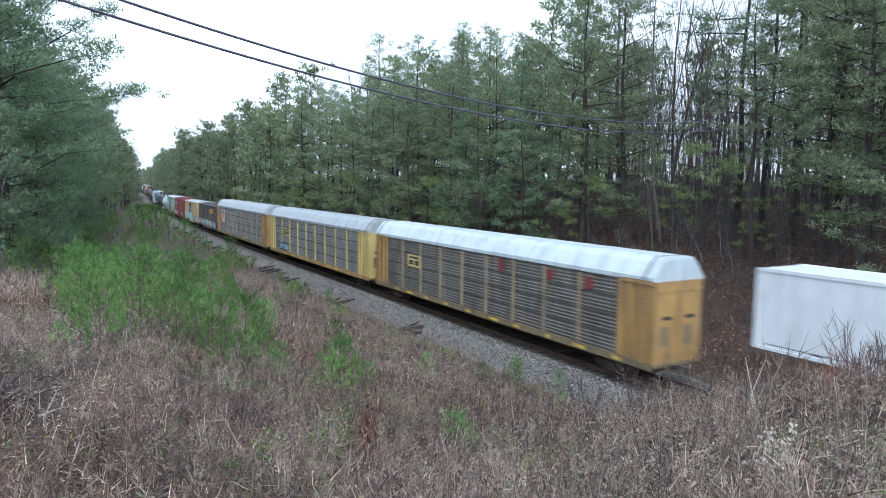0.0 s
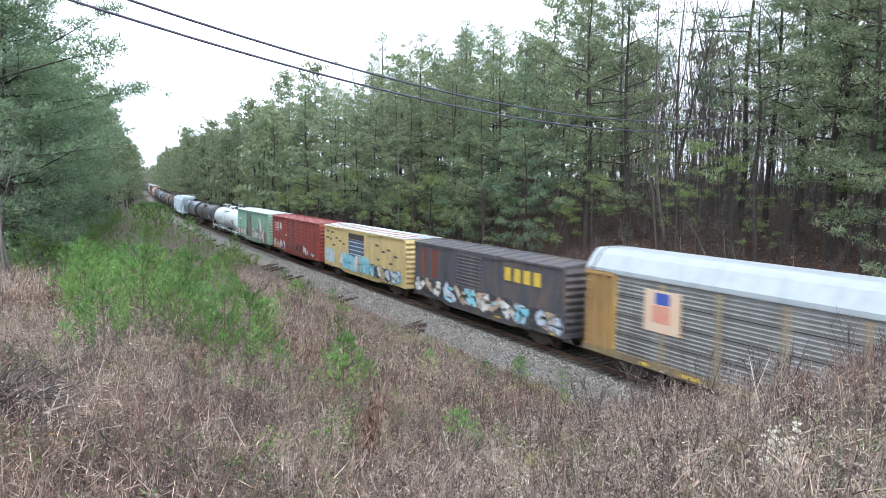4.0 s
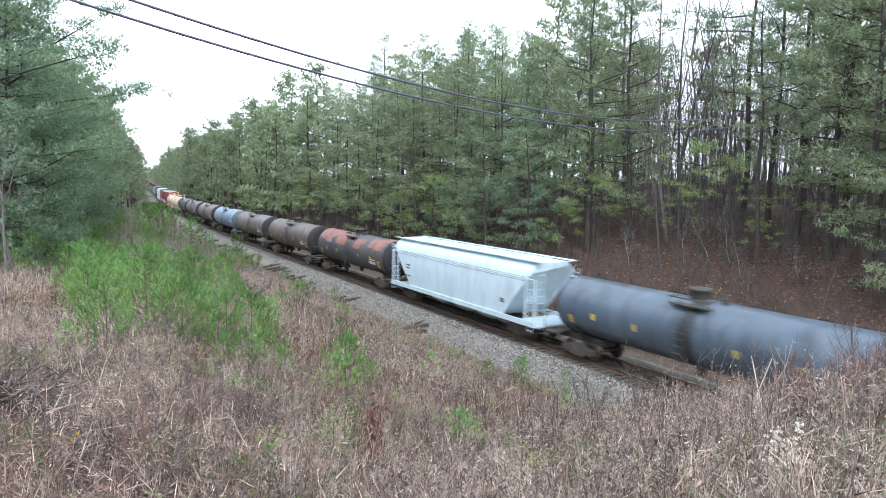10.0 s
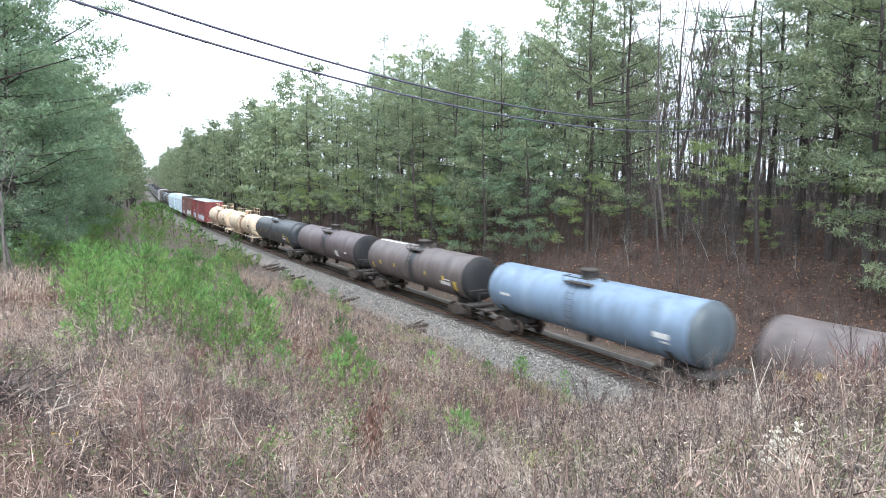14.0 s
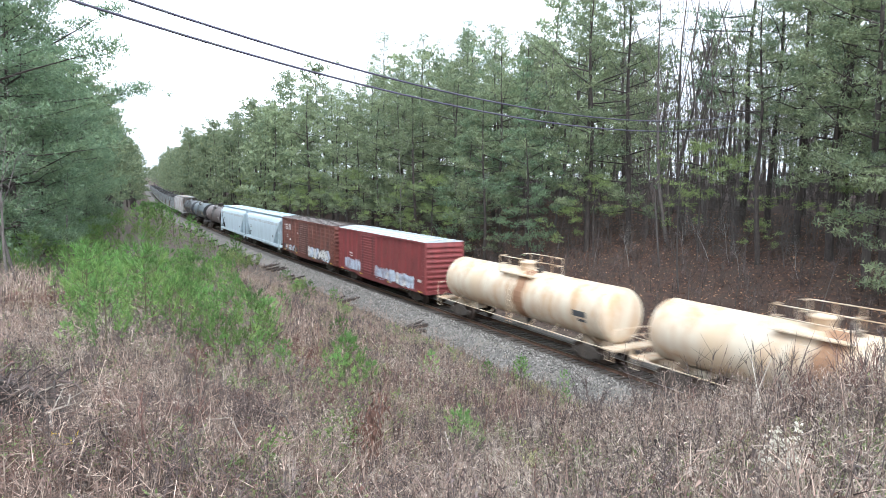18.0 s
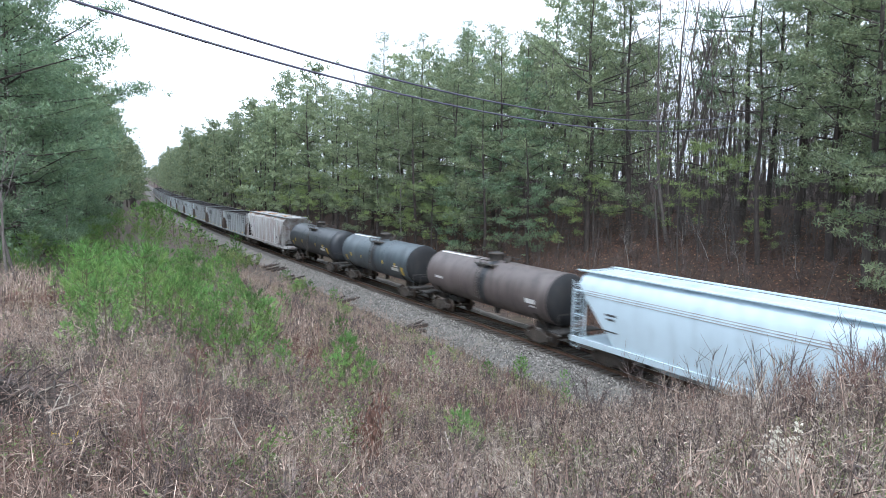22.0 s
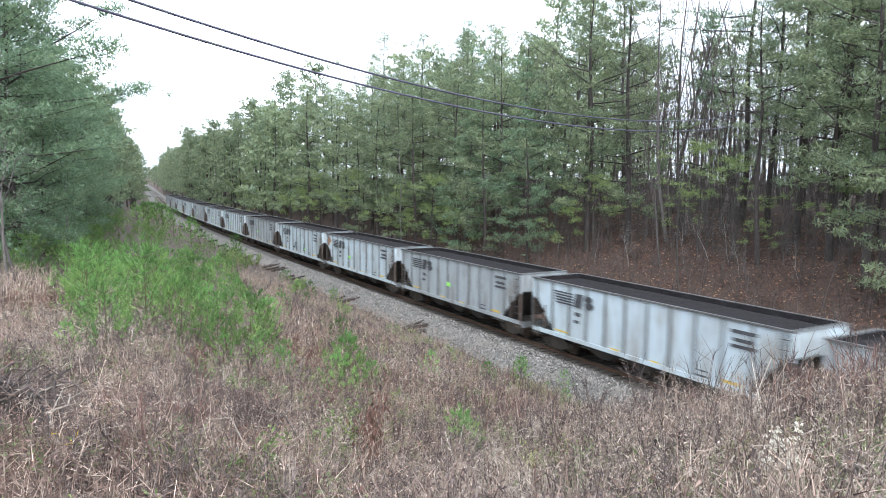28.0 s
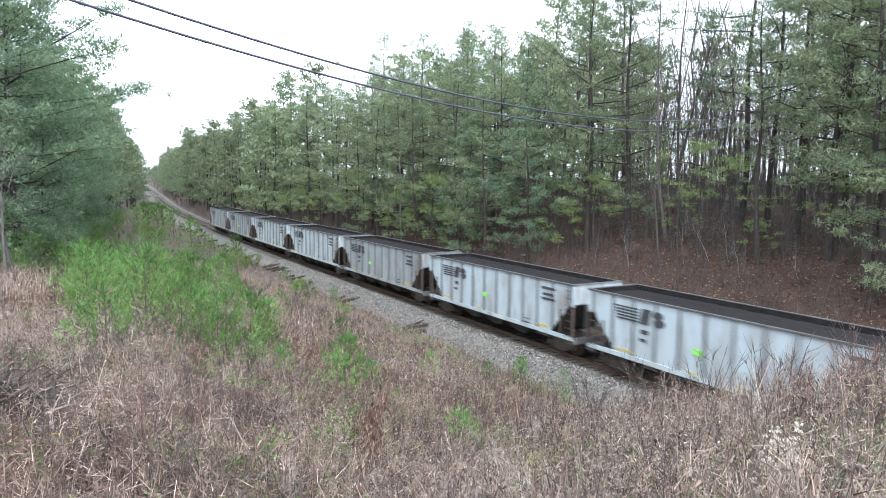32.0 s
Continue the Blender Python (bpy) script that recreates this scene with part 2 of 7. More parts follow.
# ------------------------------------------------------------ mesh building
class Mesh:
    """Collects vertices and faces of one part."""

    def __init__(self):
        self.v, self.f, self.mi, self.smooth = [], [], [], []

    def add(self, verts, faces, m=0, smooth_faces=False):
        o = len(self.v)
        self.v.extend([tuple(p) for p in verts])
        for q in faces:
            self.f.append(tuple(i + o for i in q))
            self.mi.append(m)
            self.smooth.append(smooth_faces)
        return self

    def box(self, x0, x1, y0, y1, z0, z1, m=0):
        c = [(x, y, z) for z in (z0, z1) for y in (y0, y1) for x in (x0, x1)]
        return self.add(c, [(0, 2, 3, 1), (4, 5, 7, 6), (0, 1, 5, 4), (2, 6, 7, 3), (0, 4, 6, 2), (1, 3, 7, 5)], m)

    def prism(self, poly, axis, a, b, m=0, smooth_faces=False):
        """Extrudes a polygon along an axis: for 'y' it is given as (x, z), for 'x' as (y, z), for 'z' as (x, y)."""
        n = len(poly)

        def pt(q, t):
            return {"y": (q[0], t, q[1]), "x": (t, q[0], q[1]), "z": (q[0], q[1], t)}[axis]
        vs = [pt(q, a) for q in poly] + [pt(q, b) for q in poly]
        flip = 1 if axis != "y" else -1
        sides = [((i, (i + 1) % n, (i + 1) % n + n, i + n))[::flip] for i in range(n)]
        self.add(vs, sides, m, smooth_faces)
        self.add(vs, [tuple(range(n))[::-flip], tuple(range(n, 2 * n))[::flip]], m)
        return self

    def tube(self, pts, rad, seg=6, m=0, caps=True, smooth_faces=True):
        """A tapered tube through points; rad is a number or one per point."""
        pts = [Vector(q) for q in pts]
        rr = rad if isinstance(rad, (list, tuple)) else [rad] * len(pts)
        vs, fs = [], []
        last = None
        for i, q in enumerate(pts):
            d = (pts[min(i + 1, len(pts) - 1)] - pts[max(i - 1, 0)])
            d = d.normalized() if d.length > 1e-9 else Vector((0, 0, 1))
            ref = Vector((0, 0, 1)) if abs(d.z) < 0.95 else Vector((1, 0, 0))
            a = d.cross(ref).normalized() if last is None else (last - d * last.dot(d)).normalized()
            last = a
            b = d.cross(a)
            for k in range(seg):
                t = 2 * math.pi * k / seg
                vs.append(q + (a * math.cos(t) + b * math.sin(t)) * rr[i])
        for i in range(len(pts) - 1):
            for k in range(seg):
                k2 = (k + 1) % seg
                fs.append((i * seg + k, i * seg + k2, (i + 1) * seg + k2, (i + 1) * seg + k))
        self.add(vs, fs, m, smooth_faces)
        if caps:
            self.add(vs[:seg], [tuple(range(seg))[::-1]], m)
            self.add(vs[-seg:], [tuple(range(seg))], m)
        return self

    def rod(self, a, b, r, seg=6, m=0):
        return self.tube([a, b], r, seg, m)

    def lathe(self, prof, seg=24, m=0, axis="y", centre=(0, 0, 0)):
        """Turns a profile of (position along the axis, radius) round the axis."""
        vs, fs = [], []
        for t, r in prof:
            for k in range(seg):
                a = 2 * math.pi * k / seg
                c, s_ = math.cos(a) * r, math.sin(a) * r
                q = {"y": (c, t, s_), "z": (c, s_, t), "x": (t, c, s_)}[axis]
                vs.append((q[0] + centre[0], q[1] + centre[1], q[2] + centre[2]))
        for i in range(len(prof) - 1):
            for k in range(seg):
                k2 = (k + 1) % seg
                q = (i * seg + k, i * seg + k2, (i + 1) * seg + k2, (i + 1) * seg + k)
                fs.append(q[::-1] if axis == "y" else q)
        self.add(vs, fs, m, True)
        first, end = tuple(range(seg)), tuple(range((len(prof) - 1) * seg, len(prof) * seg))
        self.add(vs, [first if axis == "y" else first[::-1], end[::-1] if axis == "y" else end], m)
        return self

    def mesh(self, name, mats):
        me = bpy.data.meshes.new(name)
        me.from_pydata(self.v, [], self.f)
        for q in mats:
            me.materials.append(q)
        me.polygons.foreach_set("material_index", self.mi)
        me.polygons.foreach_set("use_smooth", self.smooth)
        me.update()
        return me


def part(name, mb, material, parent=None, label="", at=None):
    """Links a mesh as ONE object under a thing or a part."""
    mats = material if isinstance(material, (list, tuple)) else [material]
    me = mb.mesh(name, mats) if isinstance(mb, Mesh) else mb
    ob = new(name, me)
    if parent is not None:
        ob.parent = parent
    if at is not None:
        ob.matrix_basis = at
    if label:
        tagged(ob, label)
    return ob


def thing(name, label, category, group="", kind="", at=None):
    ob = new(name)
    ob.empty_display_size = 0.3
    if at is not None:
        ob.matrix_basis = at
    return tagged(ob, label, category, group, kind)


def setting(name, mb, material, label=""):
    ob = part(name, mb, material)
    return tagged(ob, label, "", "", "structure")


def stuff(name, mb, material, label, category):
    ob = part(name, mb, material)
    return tagged(ob, label, category, "", "stuff")


def soup(name, verts, faces, material, label, category, kind="stuff", parent=None):
    """One object out of big arrays of vertices and triangles."""
    me = bpy.data.meshes.new(name)
    verts, faces = np.asarray(verts, np.float32), np.asarray(faces, np.int32)
    me.vertices.add(len(verts))
    me.vertices.foreach_set("co", verts.ravel())
    me.loops.add(faces.size)
    me.loops.foreach_set("vertex_index", faces.ravel())
    me.polygons.add(len(faces))
    me.polygons.foreach_set("loop_start", np.arange(0, faces.size, 3, dtype=np.int32))
    me.materials.append(material)
    me.update(calc_edges=True)
    me.validate()
    ob = new(name, me)
    if parent is not None:
        ob.parent = parent
        return ob
    return tagged(ob, label, category, "", kind)
# ------------------------------------------------------------ ground, ballast and track
def build_ground():
    ds = [-3000, -1200, -500, -250, -150, -110, -85, -70, -60, -52] + [-46 + i for i in range(0, 93)] + [52, 60, 70, 85, 110, 150, 250, 500, 1200, 3000]
    ys = [-3000, -1000, -300, -120, -60, -35, -22] + [-14 + i for i in range(0, 80)] + [68 + 3 * i for i in range(0, 34)] + \
         [175 + 12 * i for i in range(0, 28)] + [540, 620, 720, 850, 1000, 1500, 3000]
    v = []
    for y in ys:
        o = off(min(y, 900))
        for d in ds:
            v.append((o + d, y, ground_z(o + d, y)))
    w = len(ds)
    mb = Mesh()
    mb.v = v
    for j in range(len(ys) - 1):
        for i in range(w - 1):
            mb.f.append((j * w + i, j * w + i + 1, (j + 1) * w + i + 1, (j + 1) * w + i))
            mb.mi.append(1 if ds[i] >= 6 else 0)
            mb.smooth.append(True)
    setting("ground", mb, [M["ground"], M["leaves"]], "cutting with dry weeds on one bank and fallen leaves on the other")


build_ground()

# ballast: a long bed with sloping shoulders, slightly uneven
SS = [-60, -40, -25, -15, -8] + [-4 + 1.0 * i for i in range(0, 90)] + [90 + 4 * i for i in range(0, 45)] + [280 + 20 * i for i in range(0, 32)]
BED = [(-4.3, -1.12), (-3.8, -0.93), (-3.2, -0.66), (-2.6, -0.40), (-2.1, -0.27), (-1.35, -0.22), (1.35, -0.22), (2.1, -0.26), (2.9, -0.45), (3.9, -0.85), (4.8, -1.2)]


def build_bed():
    mb = Mesh()
    w = len(BED)
    for s in SS:
        for d, z in BED:
            k = 0.10 if abs(d) > 1.4 else 0.015
            n = noise.noise(Vector((d * 1.3, s * 0.7, 1.0))) * k
            mb.v.append((off(s) + d + (n * 2.5 if abs(d) > 3 else 0), s, z + n))
    for j in range(len(SS) - 1):
        for i in range(w - 1):
            mb.f.append((j * w + i, j * w + i + 1, (j + 1) * w + i + 1, (j + 1) * w + i))
            mb.mi.append(1 if -2.1 <= BED[i][0] <= 1.4 else 0)
            mb.smooth.append(False)
    return setting("ballast_bed", mb, [M["ballast"], M["track_bed"]], "grey crushed stone ballast shoulder, browner between the rails")


bed = build_bed()


def build_rail(side):
    prof = [(-0.065, -0.17), (0.065, -0.17), (0.065, -0.15), (0.012, -0.125), (0.012, -0.05), (0.036, -0.035), (0.036, 0.0), (-0.036, 0.0), (-0.036, -0.035), (-0.012, -0.05), (-0.012, -0.125), (-0.065, -0.15)]
    mb = Mesh()
    n = len(prof)
    for s in SS:
        for a, z in prof:
            mb.v.append((off(s) + side * 0.754 + a, s, z))
    for j in range(len(SS) - 1):
        for i in range(n):
            i2 = (i + 1) % n
            mb.f.append((j * n + i, j * n + i2, (j + 1) * n + i2, (j + 1) * n + i))
            mb.mi.append(1 if i == 6 else 0)
            mb.smooth.append(False)
    setting("rail", mb, [M["rail"], M["rail_head"]], "rusty steel rail with a polished head")


build_rail(-1)
build_rail(1)


def track_pose(s, lat=0.0, z=0.0):
    """A pose on the track: y along it, away from the camera."""
    a = bend(s)
    return Matrix.Translation((off(s) + lat, s, z)) @ Matrix.Rotation(-a, 4, "Z")
# ------------------------------------------------------------ vegetation
rng = np.random.default_rng(7)


def tufts(centres, ways, size, blades=10, width=0.06, spread=0.9):
    """Needle tufts: thin blades that fan out from each centre. Returns vertices and triangles."""
    n = len(centres)
    c = np.repeat(np.asarray(centres, float), blades, 0)
    w = np.repeat(np.asarray(ways, float), blades, 0)
    s = np.repeat(np.asarray(size, float), blades)[:, None]
    d = w + rng.normal(0, spread, (n * blades, 3))
    d /= np.linalg.norm(d, axis=1)[:, None] + 1e-9
    r = rng.normal(0, 1, (n * blades, 3))
    side = np.cross(d, r)
    side /= np.linalg.norm(side, axis=1)[:, None] + 1e-9
    length = s * rng.uniform(0.6, 1.1, (n * blades, 1))
    hw = width * s / 0.5
    a = c + d * length * 0.10 - side * hw
    b = c + d * length * 0.10 + side * hw
    t = c + d * length
    v = np.stack([a, b, t], 1).reshape(-1, 3)
    return v.tolist(), np.arange(len(v)).reshape(-1, 3).tolist()


def puffs(pads, dense, size, width):
    """Rounded sprays of needles: short blades that lie like shingles over flattened pads, facing outwards.
    pads: (centre, radius); dense: blades on a pad of half a metre."""
    pads = [(tuple(c), r, max(5, int(dense * (r / 0.5) ** 1.6))) for c, r in pads]
    reps = [q[2] for q in pads]
    c = np.repeat(np.array([q[0] for q in pads]), reps, 0)
    r = np.repeat(np.array([q[1] for q in pads]), reps)[:, None]
    n = len(c)
    q = rng.normal(0, 1, (n, 3))
    q /= np.linalg.norm(q, axis=1)[:, None] + 1e-9
    p = c + q * r * rng.uniform(0.45, 1.08, (n, 1)) * np.array([1.0, 1.0, 0.55])
    face = q * np.array([1.0, 1.0, 1.7]) + np.array([0, 0, 0.45]) + rng.normal(0, 0.28, (n, 3))
    face /= np.linalg.norm(face, axis=1)[:, None] + 1e-9
    d = np.cross(face, rng.normal(0, 1, (n, 3)))
    d /= np.linalg.norm(d, axis=1)[:, None] + 1e-9
    d = d + face * 0.30 + q * 0.35 + np.array([0, 0, 0.25])
    d /= np.linalg.norm(d, axis=1)[:, None] + 1e-9
    side = np.cross(d, face)
    side /= np.linalg.norm(side, axis=1)[:, None] + 1e-9
    ln = size * rng.uniform(0.6, 1.25, (n, 1))
    hw = width * rng.uniform(0.7, 1.2, (n, 1))
    v = np.stack([p - side * hw - d * ln * 0.3, p + side * hw - d * ln * 0.3, p + d * ln * 0.7], 1).reshape(-1, 3)
    return v.tolist(), np.arange(len(v)).reshape(-1, 3).tolist()


def pine_meshes(h, seed, crown=0.4, reach=3.2, count=24, pads=1.45, dense=25, size=0.29, width=0.040, limbs=True, pad=0.60, up=0.5, dead=9, sparse=1.0):
    """Trunk with long uneven limbs, and the crown: rounded sprays of needles along the limbs."""
    rnd = random.Random(seed)
    wood, ps = Mesh(), []
    lean = (rnd.uniform(-0.04, 0.04), rnd.uniform(-0.04, 0.04))
    r0 = 0.0085 * h + 0.03

    def trunk_at(z):
        return Vector((lean[0] * z + 0.12 * math.sin(z * 0.5 + seed), lean[1] * z + 0.12 * math.cos(z * 0.43 + seed), z))

    zs = [0, 0.4, h * 0.15, h * 0.3, h * 0.45, h * 0.6, h * 0.75, h * 0.9, h * 0.97]
    wood.tube([trunk_at(z) - Vector((0, 0, 0.3 if z == 0 else 0)) for z in zs],
              [r0 * (1.35 if z == 0 else 1.05 if z < 1 else (1 - 0.88 * (z / h) ** 1.2)) for z in zs], 7)
    a = rnd.uniform(0, 6.283)
    for k in range(count):
        u = min(max((k + rnd.uniform(-0.7, 0.7)) / (count - 1), 0.0), 1.0)
        z = h * (crown + (0.985 - crown) * u)
        prof = (0.60 + 0.45 * math.sin(math.pi * min(u * 1.15, 1))) * (1 - u ** 4.2) + 0.13
        a += 2.4 + rnd.uniform(-0.9, 0.9)
        ln = reach * prof * rnd.uniform(0.5, 1.25)
        p0 = trunk_at(z)
        flat = Vector((math.cos(a), math.sin(a), 0))
        rise = rnd.uniform(-0.28, 0.22) + up * u
        p1 = p0 + flat * ln * 0.45 + Vector((0, 0, rise * ln * 0.45))
        p2 = p0 + flat * ln + Vector((0, 0, (rise + rnd.uniform(-0.05, 0.3)) * ln))
        side = Vector((-flat.y, flat.x, 0))
        p1 += side * rnd.gauss(0, 0.08) * ln
        if limbs:
            wood.tube([p0, p1, p2], [0.018 + 0.010 * ln, 0.012 + 0.005 * ln, 0.006], 3, caps=False)
        m = max(2, int(pads * (1.0 + ln)))
        for i in range(m):
            t = 1.0 if i == 0 else rnd.uniform(0.35, 0.98)
            q = p0.lerp(p1, t / 0.45) if t < 0.45 else p1.lerp(p2, (t - 0.45) / 0.55)
            sd = side * rnd.choice((-1, 1)) * rnd.uniform(0.1, 0.42) * ln * (1.25 - t) + Vector((0, 0, rnd.uniform(-0.05, 0.35)))
            e = q + sd
            if limbs and i:
                wood.tube([q, q.lerp(e, 0.6) - Vector((0, 0, 0.06)), e], [0.011, 0.008, 0.004], 3, caps=False)
            if rnd.random() < sparse:
                ps.append((e, pad * rnd.uniform(0.6, 1.3)))
                for x in range(rnd.randint(1, 2)):          # smaller sprays round it
                    o = Vector((rnd.gauss(0, 0.8), rnd.gauss(0, 0.8), rnd.gauss(0, 0.35)))
                    ps.append((e + o * pad, pad * rnd.uniform(0.45, 0.8)))
    for k in range(15):
        q = rnd.uniform(0, 6.283)
        z = h * rnd.uniform(0.82, 1.0)
        ps.append((trunk_at(z) + Vector((math.cos(q), math.sin(q), 0.2)) * rnd.uniform(0.1, 1.3) * (1.15 - z / h) * 5, pad * rnd.uniform(0.7, 1.1)))
    if limbs:        # dead limbs under the crown
        for k in range(dead):
            zz = h * crown * rnd.uniform(0.4, 1.0)
            b = rnd.uniform(0, 6.283)
            ln = rnd.uniform(0.5, 2.2)
            p0 = trunk_at(zz)
            d = Vector((math.cos(b), math.sin(b), rnd.uniform(-0.35, 0.15)))
            wood.tube([p0, p0 + d * ln * 0.5, p0 + d * ln + Vector((0, 0, -0.15))], [0.025, 0.015, 0.006], 3, caps=False)
    v, f = puffs(ps, dense, size, width)
    crown_mb = Mesh()
    crown_mb.v, crown_mb.f, crown_mb.mi, crown_mb.smooth = v, f, [0] * len(f), [False] * len(f)
    return wood, crown_mb


def bare_tree_mesh(h, seed, spread=0.5, first=0.3, depth=3, haze=90, girth=0.007):
    rnd = random.Random(seed)
    mb = Mesh()

    def grow(p, d, ln, r, level):
        k = 4 if level == 0 else 3
        pts, rr, q = [p], [r], Vector(p)
        dd = Vector(d)
        for i in range(k):
            dd = (dd + Vector((rnd.gauss(0, 0.09), rnd.gauss(0, 0.09), 0.05 + (0.04 if level else 0.0)))).normalized()
            q = q + dd * ln / k
            pts.append(q.copy())
            rr.append(r * (1 - 0.82 * (i + 1) / k))
        mb.tube(pts, rr, 6 if level == 0 else 3, caps=False)
        if level >= depth:
            return
        for i in range(rnd.randint(7, 10) if level == 0 else rnd.randint(3, 5)):
            t = rnd.uniform(first, 0.97) if level == 0 else rnd.uniform(0.2, 0.97)
            x = t * k
            j = min(int(x), k - 1)
            q = pts[j].lerp(pts[j + 1], x - j)
            a = rnd.uniform(0, 6.283)
            side = Vector((math.cos(a), math.sin(a), 0))
            nd = (dd * 0.75 + side * (spread if level == 0 else 0.75) + Vector((0, 0, 0.25))).normalized()
            grow(q, nd, ln * rnd.uniform(0.28, 0.5) * (1.15 - 0.5 * t), max(r * (1 - 0.8 * t) * 0.5, 0.007), level + 1)
    grow(Vector((0, 0, -0.3)), Vector((rnd.gauss(0, 0.04), rnd.gauss(0, 0.04), 1)), h, girth * h + 0.015, 0)
    for i in range(haze):        # fine twigs
        z = h * rnd.uniform(0.22, 1.0)
        a, r = rnd.uniform(0, 6.283), h * 0.13 * rnd.random()
        p = Vector((math.cos(a) * r, math.sin(a) * r, z))
        d = Vector((math.cos(a) + rnd.gauss(0, 0.5), math.sin(a) + rnd.gauss(0, 0.5), rnd.uniform(0.1, 1.3))).normalized() * rnd.uniform(0.6, 1.7)
        s_ = d.cross(Vector((rnd.gauss(0, 1), rnd.gauss(0, 1), rnd.gauss(0, 1)))).normalized() * 0.016
        mb.add([p - s_, p + s_, p + d], [(0, 1, 2)])
    return mb


PINES = []
for i, (h, crown, reach, count, sparse) in enumerate([(19, 0.16, 3.9, 30, 1.0), (21, 0.30, 4.0, 27, 1.0), (17.5, 0.12, 3.9, 32, 1.0), (22, 0.40, 4.0, 24, 0.85), (16, 0.08, 3.8, 32, 1.0), (20, 0.17, 4.3, 32, 1.0),
                                                      (18, 0.08, 4.9, 44, 1.0), (16.5, 0.05, 4.5, 46, 1.0), (23, 0.30, 4.6, 26, 0.6), (22, 0.20, 4.8, 36, 1.0)]):
    w_, c_ = pine_meshes(h, 11 + i, crown, reach, count, sparse=sparse) if i not in (3, 6, 7, 8, 9) else pine_meshes(h, 11 + i, crown, reach, count, pads=1.9 if i in (6, 7) else 1.45, dense=35, size=0.23, width=0.033, pad=0.56, sparse=sparse)
    PINES.append((w_.mesh("trunk", [M["bark"]]), c_.mesh("crown", [M["needles"] if i not in (1, 4, 6, 7) else M["needles_dark"]]), h))
UNDER = []
for i, (h, crown, reach, count) in enumerate([(6.0, 0.42, 3.0, 8), (4.2, 0.35, 2.4, 7), (8.0, 0.5, 3.2, 9)]):
    w_, c_ = pine_meshes(h, 41 + i, crown, reach, count, pads=1.1, dense=60, size=0.2, width=0.022, pad=0.45, up=0.1)
    UNDER.append((w_.mesh("trunk", [M["bark"]]), c_.mesh("crown", [M["needles_bright"]]), h))
FAR_PINES = []
for i, (h, crown, reach) in enumerate([(19, 0.16, 3.5), (21, 0.22, 3.7), (17, 0.12, 3.3)]):
    w_, c_ = pine_meshes(h, 31 + i, crown, reach + 0.3, 24, pads=0.75, dense=4, size=0.70, width=0.155, limbs=False, pad=0.85)
    FAR_PINES.append((w_, c_, w_.mesh("trunk", [M["bark"]]), c_.mesh("crown", [M["needles"]]), h))
BARES = []
for i, h in enumerate((17, 14, 19, 11, 15)):
    BARES.append((bare_tree_mesh(h, 51 + i, depth=3 if i < 2 else 2).mesh("trunk", [M["grey_bark"]]), h))
THIN = [bare_tree_mesh(h, 61 + i, 0.4, 0.3, 1, 130, 0.0042) for i, h in enumerate((13, 16, 18, 9))]


def put_pine(x, y, k, scale, turn, label="", plain=False, group="pines of the wood"):
    trunk, crown = (FAR_PINES[k % 3][2:4] if plain else PINES[k % len(PINES)][:2])
    t = thing("pine_tree", label or "tall pine with bare lower trunk and dark green needles", "tree", group)
    t.matrix_basis = Matrix.Translation((x, y, ground_z(x, y) - 0.05)) @ Matrix.Rotation(turn, 4, "Z")
    for nm, me in (("trunk", trunk), ("crown", crown)):
        part(nm, me, [], t, at=Matrix.Scale(scale, 4))
    return t


def put_bare(x, y, k, scale, turn, tilt=0.0):
    me, h = BARES[k % len(BARES)]
    ob = new("bare_tree", me)
    ob.matrix_basis = Matrix.Translation((x, y, ground_z(x, y) - 0.05)) @ Matrix.Rotation(turn, 4, "Z") @ Matrix.Rotation(tilt, 4, "X") @ Matrix.Scale(scale, 4)
    return tagged(ob, "leafless grey-brown hardwood tree among the pines", "tree", "bare trees of the wood")


def glade(x, y):
    """The open strip in the wood that holds hardwoods only."""
    return 45.8 < math.degrees(math.atan2(x - EYE.x, y)) < 50.2


def scatter(n, d_range, s_range, gap, rnd, taken):
    out, tries = [], 0
    while len(out) < n and tries < n * 60:
        tries += 1
        s, d = rnd.uniform(*s_range), rnd.uniform(*d_range)
        x, y = off(s) + d, s
        if all((x - a) ** 2 + (y - b) ** 2 > gap * gap for a, b in taken):
            taken.append((x, y))
            out.append((x, y, d))
    return out


rt = random.Random(5)
taken_r, taken_l = [], []
# the wood beyond the track: big pines at fitted places first
for x, y, k, sc in ((15.8, 23.9, 9, 1.05), (22.5, 34.9, 1, 1.15), (14.3, 27.5, 3, 0.75), (17.6, 27.1, 8, 1.0), (13.7, 42.4, 5, 1.08), (14.9, 39.3, 2, 1.2), (12.1, 52.7, 5, 0.95), (14.0, 20.6, 9, 1.0), (16.0, 20.9, 5, 1.15),
                    (10.9, 46.6, 4, 0.8), (24.8, 31.4, 5, 1.1), (20.5, 18.5, 9, 1.0), (18.6, 22.4, 9, 1.05), (17.6, 24.3, 5, 1.1), (21.0, 23.6, 9, 1.0), (19.0, 30.2, 3, 0.95), (17.0, 46.5, 5, 1.0), (13.0, 62.5, 2, 1.0), (16.0, 66.5, 5, 1.0)):
    put_pine(x, y, k, sc, rt.uniform(0, 6.3))
    taken_r.append((x, y))
# pale hardwoods in the gap between them
for x, y, k, sc in ((15.9, 36.2, 2, 1.0), (18.0, 36.9, 1, 1.3), (19.4, 35.6, 4, 1.2), (22.5, 42.0, 0, 1.25), (15.0, 48.5, 1, 1.35)):
    put_bare(x, y, k, sc, rt.uniform(0, 6.3), 0.03)
    taken_r.append((x, y))
